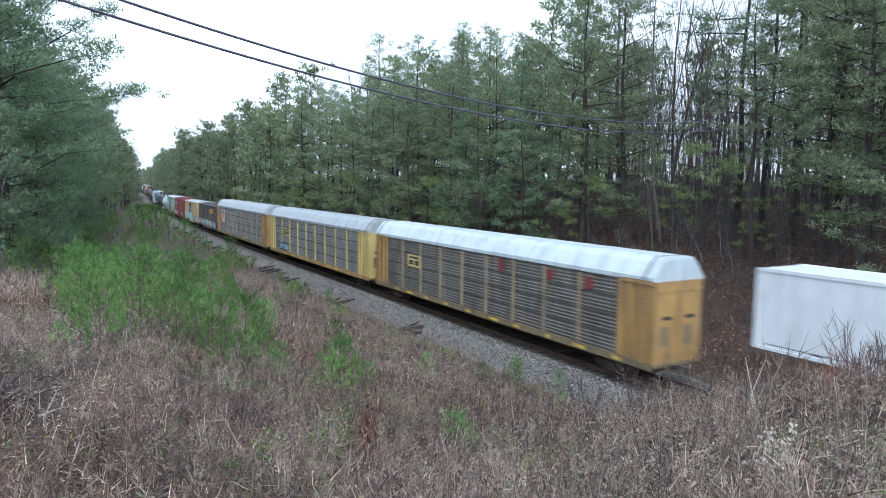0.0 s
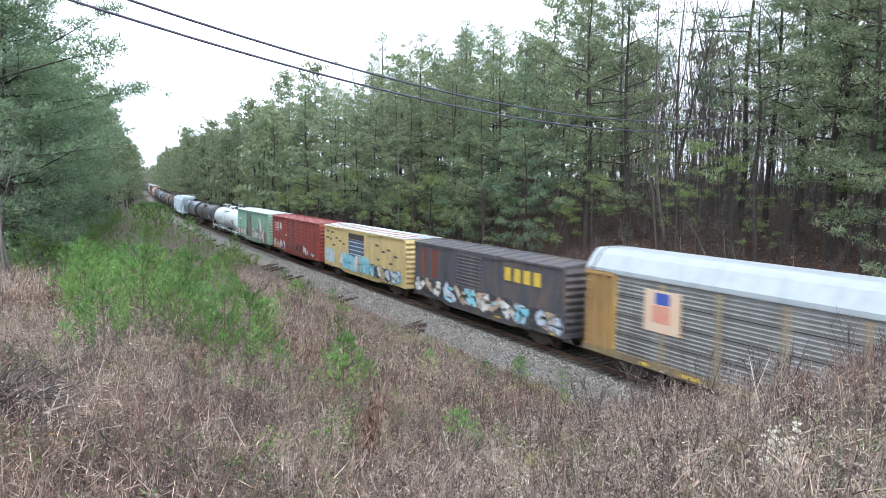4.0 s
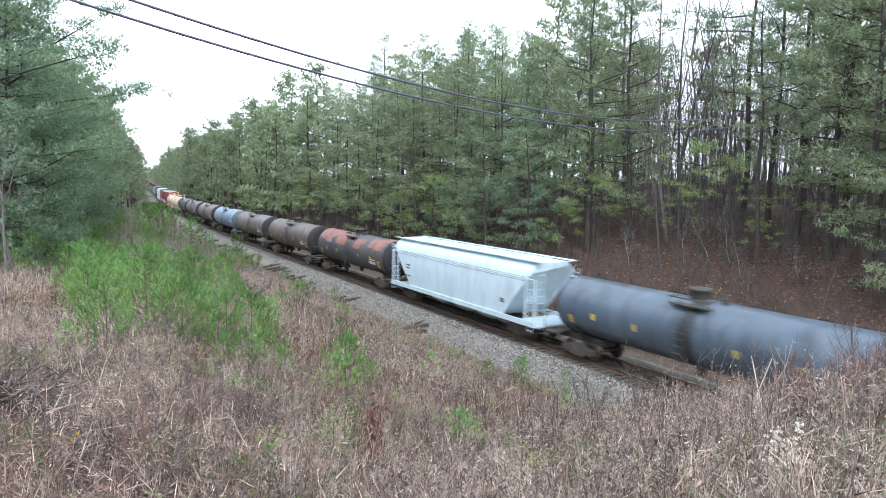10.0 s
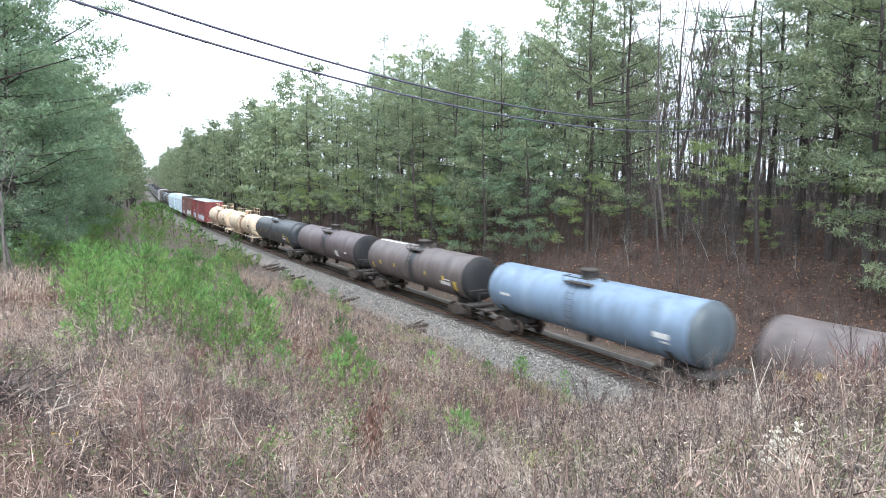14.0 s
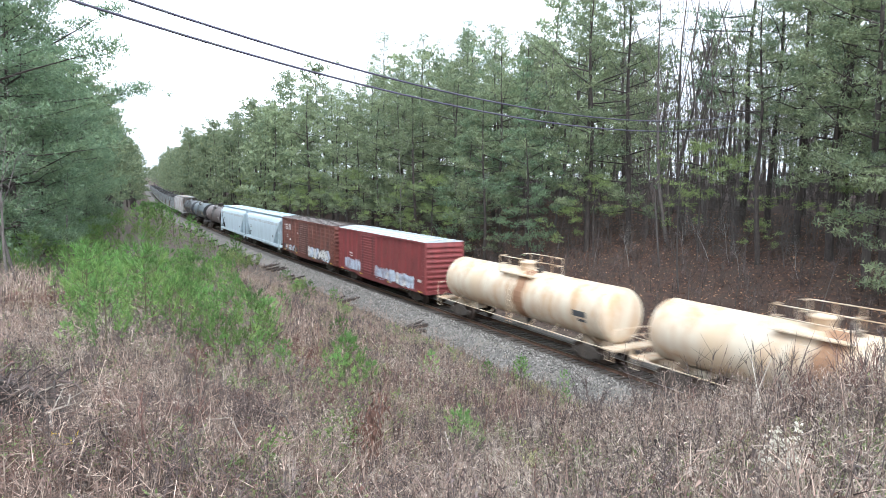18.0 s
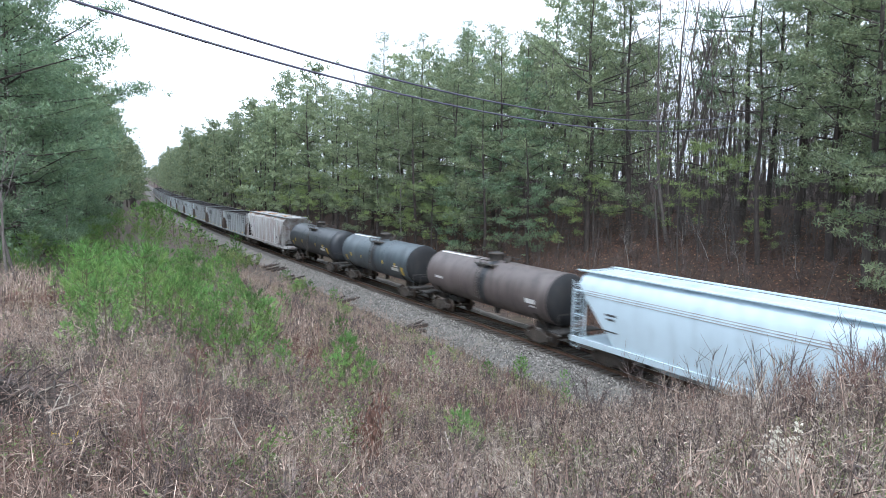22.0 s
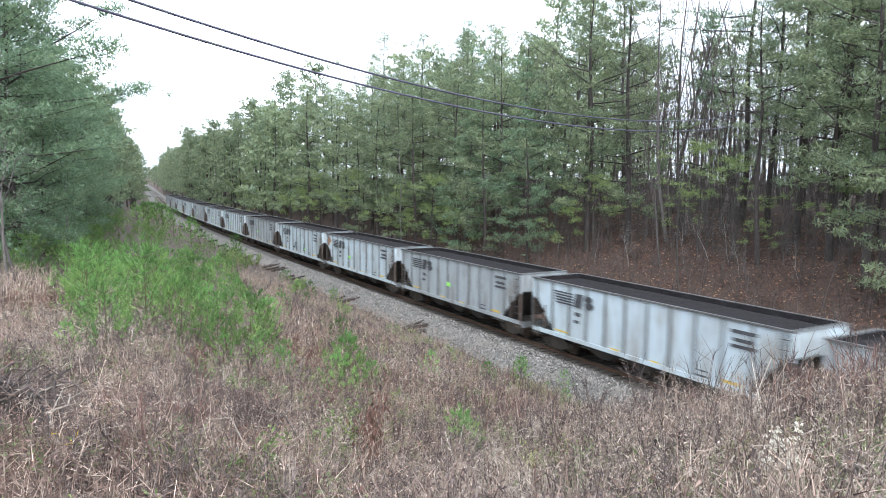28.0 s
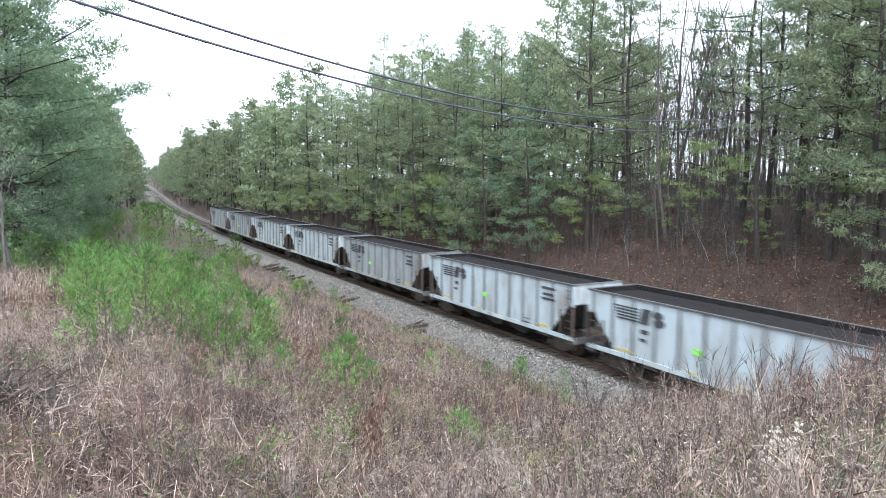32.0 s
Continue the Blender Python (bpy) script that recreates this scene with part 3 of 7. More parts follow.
# the edge, with full low crowns further along the line, then hardwoods and thin trunks behind
for x, y, d in scatter(50, (9.0, 15.0), (50, 150), 2.6, rt, taken_r):
    put_pine(x, y, rt.choice((0, 2, 4, 5)), rt.uniform(0.85, 1.0 if y < 80 else 1.15), rt.uniform(0, 6.3), plain=y > 108)
for x, y, d in scatter(9, (11.0, 15.5), (12, 52), 2.4, rt, taken_r):
    if rt.random() < 0.75:
        put_bare(x, y, rt.randrange(5), rt.uniform(0.45, 0.8), rt.uniform(0, 6.3), rt.uniform(0, 0.15))
    else:
        put_pine(x, y, rt.choice((0, 2, 5)), rt.uniform(0.8, 1.0), rt.uniform(0, 6.3))
for x, y, d in scatter(52, (15.5, 36), (45, 110), 2.6, rt, taken_r):
    u = rt.random()
    if u < 0.35:
        put_bare(x, y, rt.randrange(5), rt.uniform(0.85, 1.25), rt.uniform(0, 6.3), rt.uniform(0, 0.06))
    elif glade(x, y):
        continue
    elif u < 0.72 or d > 25:
        put_pine(x, y, rt.randrange(3), rt.uniform(0.85, 1.1), rt.uniform(0, 6.3), plain=True)
    else:
        put_pine(x, y, rt.choice((1, 3, 3, 0)), rt.uniform(0.85, 1.15), rt.uniform(0, 6.3))
for x, y, d in scatter(30, (17.5, 42), (-6, 46), 2.8, rt, taken_r):
    if glade(x, y):
        continue
    if rt.random() < 0.6:
        put_bare(x, y, rt.randrange(5), rt.uniform(0.85, 1.25), rt.uniform(0, 6.3), rt.uniform(0, 0.06))
    else:
        put_pine(x, y, rt.choice((1, 3, 5)), rt.uniform(0.9, 1.1), rt.uniform(0, 6.3))
# low boughs under the edge
for i, (x, y, k, sc) in enumerate(((15.2, 32.6, 2, 0.95), (14.6, 29.6, 2, 0.85), (15.8, 34.6, 1, 0.9), (12.6, 43.4, 1, 0.95), (15.5, 22.5, 0, 0.8), (12.9, 41.0, 2, 0.8), (9.8, 56.0, 1, 1.1), (9.2, 66.0, 0, 0.8), (14.9, 28.0, 1, 0.6), (10.4, 73.0, 1, 1.2))):
    t = thing("pine_tree", "small pine with flat bright green boughs under the wood's edge", "tree", "small pines under the edge")
    t.matrix_basis = Matrix.Translation((x, y, ground_z(x, y) - 0.05)) @ Matrix.Rotation(i * 1.7, 4, "Z")
    part("trunk", UNDER[k][0], [], t, at=Matrix.Scale(sc, 4))
    part("crown", UNDER[k][1], [], t, at=Matrix.Scale(sc, 4))
for i, (x, y, d) in enumerate(scatter(20, (8.6, 12.5), (58, 150), 2.2, rt, taken_r)):
    t = thing("pine_tree", "small pine with flat bright green boughs under the wood's edge", "tree", "small pines under the edge")
    t.matrix_basis = Matrix.Translation((x, y, ground_z(x, y) - 0.05)) @ Matrix.Rotation(i * 2.3, 4, "Z")
    part("trunk", UNDER[i % 3][0], [], t, at=Matrix.Scale(1.1, 4))
    part("crown", UNDER[i % 3][1], [], t, at=Matrix.Scale(1.1, 4))
# bare pale understorey
for x, y, d in scatter(26, (8.0, 14.5), (20, 95), 1.8, rt, taken_r):
    put_bare(x, y, rt.choice((0, 1, 3)), rt.uniform(0.16, 0.34), rt.uniform(0, 6.3), rt.uniform(0, 0.12))
# the wood on the camera's side, its edge nearer the line further on
LEDGE = [(40, -24.5), (60, -22.3), (80, -21.0), (100, -18.9), (150, -13.0), (200, -9.6), (300, -7.6), (900, -6.5)]
for b, s, k, sc in ((-4.6, 38, 6, 1.1), (-2.3, 44, 6, 1.05), (0.2, 57, 7, 0.9), (-2.9, 52, 7, 0.95), (1.5, 68, 7, 0.95), (-5.0, 47, 6, 1.0), (-0.9, 64, 7, 0.95), (-0.6, 50, 7, 0.72), (-3.4, 41, 7, 1.15)):
    x = EYE.x + s * math.tan(radians(b))
    put_pine(x, s, k, sc, rt.uniform(0, 6.3), "tall pine with low spreading branches of dark needles")
    taken_l.append((x, s))
for i in range(900):
    if len(taken_l) > 58:
        break
    s = rt.uniform(52, 135)
    e = lerp_list(LEDGE, s)
    x = off(s) + e - rt.uniform(0, 1) ** 1.6 * 11
    if all((x - a) ** 2 + (s - b) ** 2 > 5.5 for a, b in taken_l):
        taken_l.append((x, s))
        put_pine(x, s, rt.choice((6, 7, 7)), rt.uniform(0.74, 0.92), rt.uniform(0, 6.3), "pine with low spreading branches of dark needles", s > 84)


def gather(items, name, material, label):
    """Joins transformed copies of meshes into one object."""
    vs, fs, o = [], [], 0
    for src, m in items:
        a = np.array(m)
        vv = np.asarray([tuple(q) for q in src.v]) @ a[:3, :3].T + a[:3, 3]
        for q in src.f:
            fs.append((q[0] + o, q[1] + o, q[2] + o))
            if len(q) == 4:
                fs.append((q[0] + o, q[2] + o, q[3] + o))
        vs.append(vv)
        o += len(vv)
    soup(name, np.concatenate(vs), fs, material, label, "woods")


def place(x, y, rnd, lo, hi):
    return Matrix.Translation((x, y, ground_z(x, y) - 0.1)) @ Matrix.Rotation(rnd.uniform(0, 6.3), 4, "Z") @ Matrix.Scale(rnd.uniform(lo, hi), 4)


def far_woods():
    rnd = random.Random(3)
    trunks, crowns, thin = [], [], []
    for i in range(150):
        s, d = 150 + 370 * rnd.random() ** 1.3, 7.0 + 14 * rnd.random() ** 1.7
        k, m = i % 3, place(off(s) + d, s, rnd, 0.85, 1.15)
        trunks.append((FAR_PINES[k][0], m))
        crowns.append((FAR_PINES[k][1], m))
    for i in range(120):
        s = 135 + 385 * rnd.random() ** 1.3
        k, m = i % 3, place(off(s) + lerp_list(LEDGE, s) - 12 * rnd.random() ** 1.5, s, rnd, 0.68, 0.88)
        trunks.append((FAR_PINES[k][0], m))
        crowns.append((FAR_PINES[k][1], m))
    for i in range(36):
        s, d = rnd.uniform(62, 150), rnd.uniform(36, 60)
        if glade(off(s) + d, s):
            continue
        k, m = i % 3, place(off(s) + d, s, rnd, 0.85, 1.1)
        trunks.append((FAR_PINES[k][0], m))
        crowns.append((FAR_PINES[k][1], m))
    for i in range(230):
        s, d = rnd.uniform(-25, 120), 28 + 90 * rnd.random()
        thin.append((THIN[i % 4], place(off(s) + d, s, rnd, 0.8, 1.25)))
    for i in range(190):         # deep behind the open part of the wood
        b, r = radians(rnd.uniform(44, 66)), rnd.uniform(52, 135)
        thin.append((THIN[i % 4], place(EYE.x + math.sin(b) * r, math.cos(b) * r, rnd, 0.8, 1.25)))
    for i in range(110):
        s = 500 + 700 * rnd.random()
        d = rnd.choice((-1, 1)) * (6.5 + 26 * rnd.random() ** 1.6)
        k, m = i % 3, place(off(s) + d, s, rnd, 0.7, 1.0)
        trunks.append((FAR_PINES[k][0], m))
        crowns.append((FAR_PINES[k][1], m))
    for i in range(50):
        s, d = 1200 + 30 * rnd.random(), rnd.uniform(-90, 60)
        k, m = i % 3, place(off(s) + d, s, rnd, 0.7, 1.0)
        trunks.append((FAR_PINES[k][0], m))
        crowns.append((FAR_PINES[k][1], m))
    gather(trunks, "far_wood_trunks", M["bark"], "trunks of the distant pine wood along the line")
    gather(crowns, "far_wood", M["needles"], "distant pine wood along the railway line")
    gather(thin, "thin_bare_trees", M["shaded_bark"], "thin leafless trees deep in the wood")


far_woods()
# a pale leafless tree before the pines
ob = new("bare_tree", bare_tree_mesh(14.5, 58, 0.4, 0.25, 3, 120, 0.006).mesh("trunk", [M["pale_bark"]]))
ob.matrix_basis = Matrix.Translation((10.0, 69.0, ground_z(10.0, 69.0) - 0.05))
tagged(ob, "pale grey leafless tree standing before the pines", "tree", "bare trees of the wood")


# ------------------------------------------------------------ young pines in the clearing
def sapling_meshes(seed):
    """A young pine: whorls of upturned shoots, each a brush of long fine needles."""
    rnd = random.Random(seed)
    st, cs, ws, ss = Mesh(), [], [], []
    h = 1.45
    st.tube([(0, 0, -0.1), (0.02, 0, h * 0.5), (0, 0.02, h * 0.93)], [0.013, 0.009, 0.004], 4)
    for w in range(5):
        z = h * (0.10 + 0.17 * w) + rnd.uniform(-0.04, 0.04)
        n = rnd.randint(4, 6)
        a0 = rnd.uniform(0, 6.283)
        for i in range(n):
            a = a0 + 6.283 * i / n + rnd.uniform(-0.35, 0.35)
            ln = (0.50 * (1 - z / h) + 0.07) * rnd.uniform(0.6, 1.3)
            p1 = Vector((math.cos(a) * ln * 0.65, math.sin(a) * ln * 0.65, z + ln * 0.30))
            e = Vector((math.cos(a) * ln, math.sin(a) * ln, z + ln * 0.85))
            st.tube([(0, 0, z), p1, e], [0.005, 0.004, 0.003], 3, caps=False)
            for t in (0.35, 0.7, 1.0):
                cs.append(tuple(p1.lerp(e, t)))
                ws.append((math.cos(a) * 0.5, math.sin(a) * 0.5, 0.9))
                ss.append(0.17 * rnd.uniform(0.8, 1.2))
    for z in (0.72, 0.80, 0.88, 0.96):
        cs.append((0, 0, h * z))
        ws.append((0, 0, 1.2))
        ss.append(0.18)
    v, f = tufts(cs, ws, ss, 14, 0.017, 0.55)
    nd = Mesh()
    nd.v, nd.f, nd.mi, nd.smooth = v, f, [0] * len(f), [False] * len(f)
    return st.mesh("stem", [M["green_stem"]]), nd.mesh("needles", [M["sapling"]]), st, nd


SAPS = [sapling_meshes(71 + i) for i in range(4)]


def put_sapling(x, y, k, sc, turn):
    t = thing("pine_sapling", "bright green young pine among dry brown weeds", "sapling", "young pines of the clearing")
    t.matrix_basis = Matrix.Translation((x, y, ground_z(x, y))) @ Matrix.Rotation(turn, 4, "Z")
    part("stem", SAPS[k % 4][0], [], t, at=Matrix.Scale(sc, 4))
    part("needles", SAPS[k % 4][1], [], t, at=Matrix.Scale(sc, 4))


rs = random.Random(9)
taken_s = []
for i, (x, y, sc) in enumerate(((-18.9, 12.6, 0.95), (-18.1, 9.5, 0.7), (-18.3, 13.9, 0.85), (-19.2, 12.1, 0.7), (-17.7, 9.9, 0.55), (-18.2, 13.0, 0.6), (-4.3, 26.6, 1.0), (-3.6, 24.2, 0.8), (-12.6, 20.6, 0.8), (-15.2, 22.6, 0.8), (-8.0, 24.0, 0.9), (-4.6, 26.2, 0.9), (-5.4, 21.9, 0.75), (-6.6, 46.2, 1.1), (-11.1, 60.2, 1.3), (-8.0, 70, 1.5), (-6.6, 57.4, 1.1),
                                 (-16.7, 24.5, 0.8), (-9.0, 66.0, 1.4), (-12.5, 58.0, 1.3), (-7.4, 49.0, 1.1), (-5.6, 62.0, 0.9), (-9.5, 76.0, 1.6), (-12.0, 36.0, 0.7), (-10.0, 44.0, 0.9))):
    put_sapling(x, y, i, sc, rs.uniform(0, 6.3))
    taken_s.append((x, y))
for i in range(22):
    y = rs.uniform(78, 190)
    x = off(y) - rs.uniform(5.0, -lerp_list(LEDGE, y) - 2.0)
    put_sapling(x, y, i, rs.uniform(1.6, 2.8), rs.uniform(0, 6.3))
    taken_s.append((x, y))
FIELD = [(-25.6, 38), (-27.6, 56), (-28.8, 80), (-13, 92), (-12.5, 62), (-13.5, 50), (-17.2, 25), (-19.6, 14.2), (-20.2, 12.6), (-22.4, 9.5), (-22.2, 12.2), (-23.1, 10.3), (-23.3, 8.6), (-23.8, 9.6), (-23.5, 17.0)]


def inside(x, y, poly):
    hit = False
    for (x0, y0), (x1, y1) in zip(poly, poly[1:] + poly[:1]):
        if (y0 > y) != (y1 > y) and x < (x1 - x0) * (y - y0) / (y1 - y0) + x0:
            hit = not hit
    return hit


for i in range(9000):
    if len(taken_s) >= 286:
        break
    y = 9.2 + 7 * rs.random() if rs.random() < 0.42 else 9.2 + 34 * rs.random() ** 1.2
    x = rs.uniform(-27, -12)
    gap = 0.36 + 0.016 * y
    if not inside(x, y, FIELD) or noise.noise(Vector((x * 0.6, y * 0.35, 4.0))) < -0.04 or any((x - a) ** 2 + (y - c) ** 2 < gap * gap for a, c in taken_s):
        continue
    taken_s.append((x, y))
    put_sapling(x, y, i, rs.choice((0.34, 0.42, 0.5, 0.62, 0.78, 1.0)) * rs.uniform(0.85, 1.15), rs.uniform(0, 6.3))


def far_saplings():
    """The rest of the young growth, towards the foot of the wood."""
    stems, crowns = [], []
    for i in range(260):
        y = rs.uniform(34, 96)
        x = rs.uniform(-29, -8)
        edge = off(y) + lerp_list(LEDGE, y)
        if not inside(x, y, FIELD) and not -1.5 < x - edge < 3.0:
            continue
        m = Matrix.Translation((x, y, ground_z(x, y))) @ Matrix.Rotation(rs.uniform(0, 6.3), 4, "Z") @ Matrix.Scale(rs.uniform(0.5, 1.0) * (1.5 if x - edge < 3 else 1.0), 4)
        stems.append((SAPS[i % 4][2], m))
        crowns.append((SAPS[i % 4][3], m))
    gather(crowns, "young_pines", M["sapling"], "young green pines at the foot of the wood")
    gather(stems, "young_pine_stems", M["green_stem"], "thin stems of the young pines")


far_saplings()


# ------------------------------------------------------------ dry weeds, grass and brush
def weed_proto(seed, h, kind, w=1.0):
    """A dry stalk with twigs and withered leaves, as thin blades."""
    g = np.random.default_rng(seed)
    tri = []

    def blade(a, b, w):
        d = b - a
        s_ = np.cross(d, g.normal(0, 1, 3))
        s_ = s_ / (np.linalg.norm(s_) + 1e-9) * w
        tri.append((a - s_, a + s_, b))
    stems = {"stalk": 3, "grass": 14, "brush": 4, "leafy": 3}[kind]
    for k in range(stems):
        base = np.array([g.normal(0, 0.05), g.normal(0, 0.05), -0.04])
        if kind == "grass":
            tip = base + np.array([g.normal(0, 0.2), g.normal(0, 0.2), 0.75]) * h * g.uniform(0.5, 1.1)
            mid = (base + tip) / 2 + np.array([0, 0, 0.07 * h])
            blade(base, mid, 0.0035 * w)
            blade(mid, tip + np.array([0, 0, -0.05]), 0.003 * w)
            continue
        lean = np.array([g.normal(0, 0.16), g.normal(0, 0.16), 1.0])
        tip = base + lean * h * g.uniform(0.55, 1.1)
        mid = base + (tip - base) * 0.5 + g.normal(0, 0.02, 3)
        blade(base, mid + (mid - base) * 0.1, 0.003 * w)
        blade(mid, tip, 0.0025 * w)
        n = {"stalk": 9, "brush": 12, "leafy": 10}[kind]
        for i in range(n):
            t = g.uniform(0.2, 1.0)
            p = base + (tip - base) * t
            d = g.normal(0, 1, 3) * np.array([1, 1, 0.3]) + np.array([0, 0, 1.1])
            d = d / np.linalg.norm(d) * h * g.uniform(0.08, 0.26)
            blade(p, p + d, 0.0017 * w)
            if kind == "leafy" or i % 3 == 0:
                q = p + d * g.uniform(0.5, 1.0)
                e = g.normal(0, 1, 3)
                e = e / np.linalg.norm(e) * g.uniform(0.02, 0.05) * (2.0 if kind == "leafy" else 1.0)
                blade(q, q + e, (0.0045 if kind != "leafy" else 0.012) * w)
    return np.asarray(tri).reshape(-1, 3)


def bits_proto(seed):
    """Curled dry leaf bits and bent stem ends at the height of the weeds' heads."""
    g = np.random.default_rng(seed)
    tri = []
    for i in range(26):
        p = g.normal(0, 0.16, 3) + np.array([0, 0, g.uniform(0.1, 0.8)])
        e = g.normal(0, 1, 3)
        e = e / np.linalg.norm(e) * g.uniform(0.015, 0.045)
        s_ = np.cross(e, g.normal(0, 1, 3))
        s_ = s_ / np.linalg.norm(s_) * g.uniform(0.002, 0.007)
        tri += [(p - s_, p + s_, p + e)]
    for i in range(5):
        p = g.normal(0, 0.12, 3) + np.array([0, 0, g.uniform(0.05, 0.6)])
        e = g.normal(0, 1, 3) * np.array([1, 1, 0.8])
        e = e / np.linalg.norm(e) * g.uniform(0.1, 0.26)
        s_ = np.cross(e, g.normal(0, 1, 3))
        s_ = s_ / np.linalg.norm(s_) * 0.0032
        tri += [(p - s_, p + s_, p + e)]
    return np.asarray(tri).reshape(-1, 3)


def spread(name, protos, spots, material, label, category, lo=0.7, hi=1.3):
    g = np.random.default_rng(len(spots))
    out = []
    for x, y, k in spots:
        a, s_ = g.uniform(0, 6.283), g.uniform(lo, hi)
        v = protos[g.integers(len(protos))] * (np.array([k ** 0.35, k ** 0.35, k]) * s_ if k < 1 else s_ * k)
        c, s2 = math.cos(a), math.sin(a)
        out.append(np.stack([v[:, 0] * c - v[:, 1] * s2 + x, v[:, 0] * s2 + v[:, 1] * c + y, v[:, 2] + ground_z(x, y)], 1))
    v = np.concatenate(out)
    return soup(name, v, np.arange(len(v)).reshape(-1, 3), material, label, category)


def fan(n, r0, r1, power, rnd, left=-6.0, right=66.0, keep=None):
    """Places spread over the bank in front of the camera."""
    out = []
    while len(out) < n:
        r = r0 + (r1 - r0) * rnd.random() ** power
        b = radians(rnd.uniform(left, right))
        x, y = EYE.x + math.sin(b) * r, math.cos(b) * r
        d = off(y) - x
        if d < 3.7 + rnd.uniform(-0.5, 0.8):
            continue
        if keep and not keep(x, y, rnd):
            continue
        young = inside(x, y, FIELD)
        if (x + 24.2) ** 2 + (y - 6.5) ** 2 < 0.4 or (x + 18.3) ** 2 + (y - 3.65) ** 2 < 0.3 or (young and rnd.random() < 0.55):
            continue
        low = lerp_list([(0, 0.5), (14, 0.56), (24, 0.7), (36, 0.88), (48, 1.0)], math.degrees(b)) if r < 16 else 1.0
        out.append((x, y, min(low, 0.55) if young else low))
    return out


def clumpy(sc, cut, z):
    return lambda x, y, rnd: noise.noise(Vector((x * sc, y * sc, z))) + rnd.uniform(-0.25, 0.25) > cut


def open_ground(x, y, rnd):
    return not inside(x, y, FIELD) or rnd.random() < 0.3


rw_ = random.Random(21)
STALK, STALK_FAR = [[weed_proto(100 + i, 0.9, "stalk", w) for i in range(6)] for w in (1.75, 3.2)]
BRUSH, BRUSH_FAR = [[weed_proto(120 + i, 0.75, "brush", w) for i in range(5)] for w in (2.0, 3.2)]
GRASS, GRASS_FAR = [[weed_proto(140 + i, 0.55, "grass", w) for i in range(5)] for w in (1.0, 2.0)]
LEAFY, LEAFY_FAR = [[weed_proto(160 + i, 0.45, "leafy", w) for i in range(4)] for w in (1.35, 2.1)]
near = fan(260, 2.6, 6.5, 0.8, rw_, -6, 16) + fan(1700, 2.8, 14, 0.75, rw_, keep=clumpy(0.9, -0.15, 1.0)) + fan(900, 2.8, 14, 0.75, rw_, -6, 32, clumpy(1.1, -0.1, 1.0))
spread("dry_weeds", STALK, near, M["weed"], "dense dry grey-brown weed stalks on the bank", "weeds", 0.45, 1.3)
far = fan(1500, 13, 28, 0.8, rw_, -6, 60, open_ground) + fan(1100, 26, 60, 1.0, rw_, -6, 30, open_ground)
spread("dry_weeds", STALK_FAR, far, M["weed"], "dry grey-brown weed stalks down the bank", "weeds", 0.45, 1.25)
spread("dry_brush", BRUSH, fan(1500, 2.8, 14, 0.75, rw_, keep=clumpy(0.8, 0.0, 2.0)), M["twig"], "tangled bare brown twigs of low brush", "brush", 0.5, 1.4)
spread("dry_brush", BRUSH_FAR, fan(1200, 13, 45, 0.9, rw_, -6, 50, clumpy(0.25, 0.05, 2.0)), M["twig"], "dark bare brush down the bank", "brush", 0.5, 1.3)
spread("dry_grass", GRASS, fan(550, 2.8, 13, 0.75, rw_, 14, 66, keep=clumpy(0.6, 0.08, 5.0)), M["grass"], "tufts of dry tan grass", "grass")
spread("dry_grass", GRASS_FAR, fan(1700, 12, 50, 0.9, rw_, -6, 50, clumpy(0.16, 0.02, 5.0)), M["grass"], "tufts of dry tan grass down the bank", "grass")
spread("green_weeds", LEAFY, fan(800, 2.8, 12, 0.8, rw_, keep=clumpy(0.6, 0.1, 9.0)) + fan(500, 2.8, 6.5, 0.8, rw_, keep=clumpy(0.9, 0.05, 29.0)) + fan(420, 4.0, 11, 0.9, rw_, 44, 66, clumpy(0.7, 0.0, 61.0)), M["green_leaf"], "low green leafy weeds among the dry stalks", "weeds", 0.5, 1.2)
spread("green_weeds", LEAFY_FAR, fan(650, 12, 45, 0.9, rw_, -6, 50, clumpy(0.3, 0.08, 9.0)), M["green_leaf"], "green leafy weeds down the bank", "weeds")
spread("russet_weeds", LEAFY_FAR, fan(750, 3.5, 30, 0.9, rw_, keep=clumpy(0.4, 0.1, 13.0)), M["rust_leaf"], "weeds with withered russet leaves", "weeds")
BITS = [bits_proto(180 + i) for i in range(6)]
spread("pale_weed_heads", [b * 1.2 for b in BITS], fan(850, 4.6, 15, 0.8, rw_, keep=clumpy(0.6, 0.05, 17.0)), M["pale_weed"], "pale curled heads and bent ends of dry weeds", "weeds", 0.7, 1.2)
spread("pale_weed_heads", [b * 1.7 for b in BITS], fan(1300, 13, 45, 0.85, rw_, -6, 52, clumpy(0.3, 0.0, 17.0)), M["pale_weed"], "pale heads of dry weeds down the bank", "weeds", 0.6, 1.0)
spread("pale_weed_heads", BITS, fan(750, 4.2, 13, 0.8, rw_, 26, 66, clumpy(0.7, -0.05, 23.0)), M["pale_weed"], "pale curled heads and bent ends of dry weeds", "weeds", 0.7, 1.2)
flat_bits = [b * np.array([1.25, 1.25, 0.4]) for b in BITS]
spread("weed_litter", flat_bits, fan(1500, 2.6, 13, 0.8, rw_), M["russet_twig"], "broken dry stems and leaf bits under the weeds", "litter", 0.8, 1.4)
spread("low_brush", BRUSH, fan(200, 2.6, 7.0, 0.8, rw_, -6, 18), M["russet_twig"], "low russet twigs over the bare soil", "brush", 0.5, 1.0)
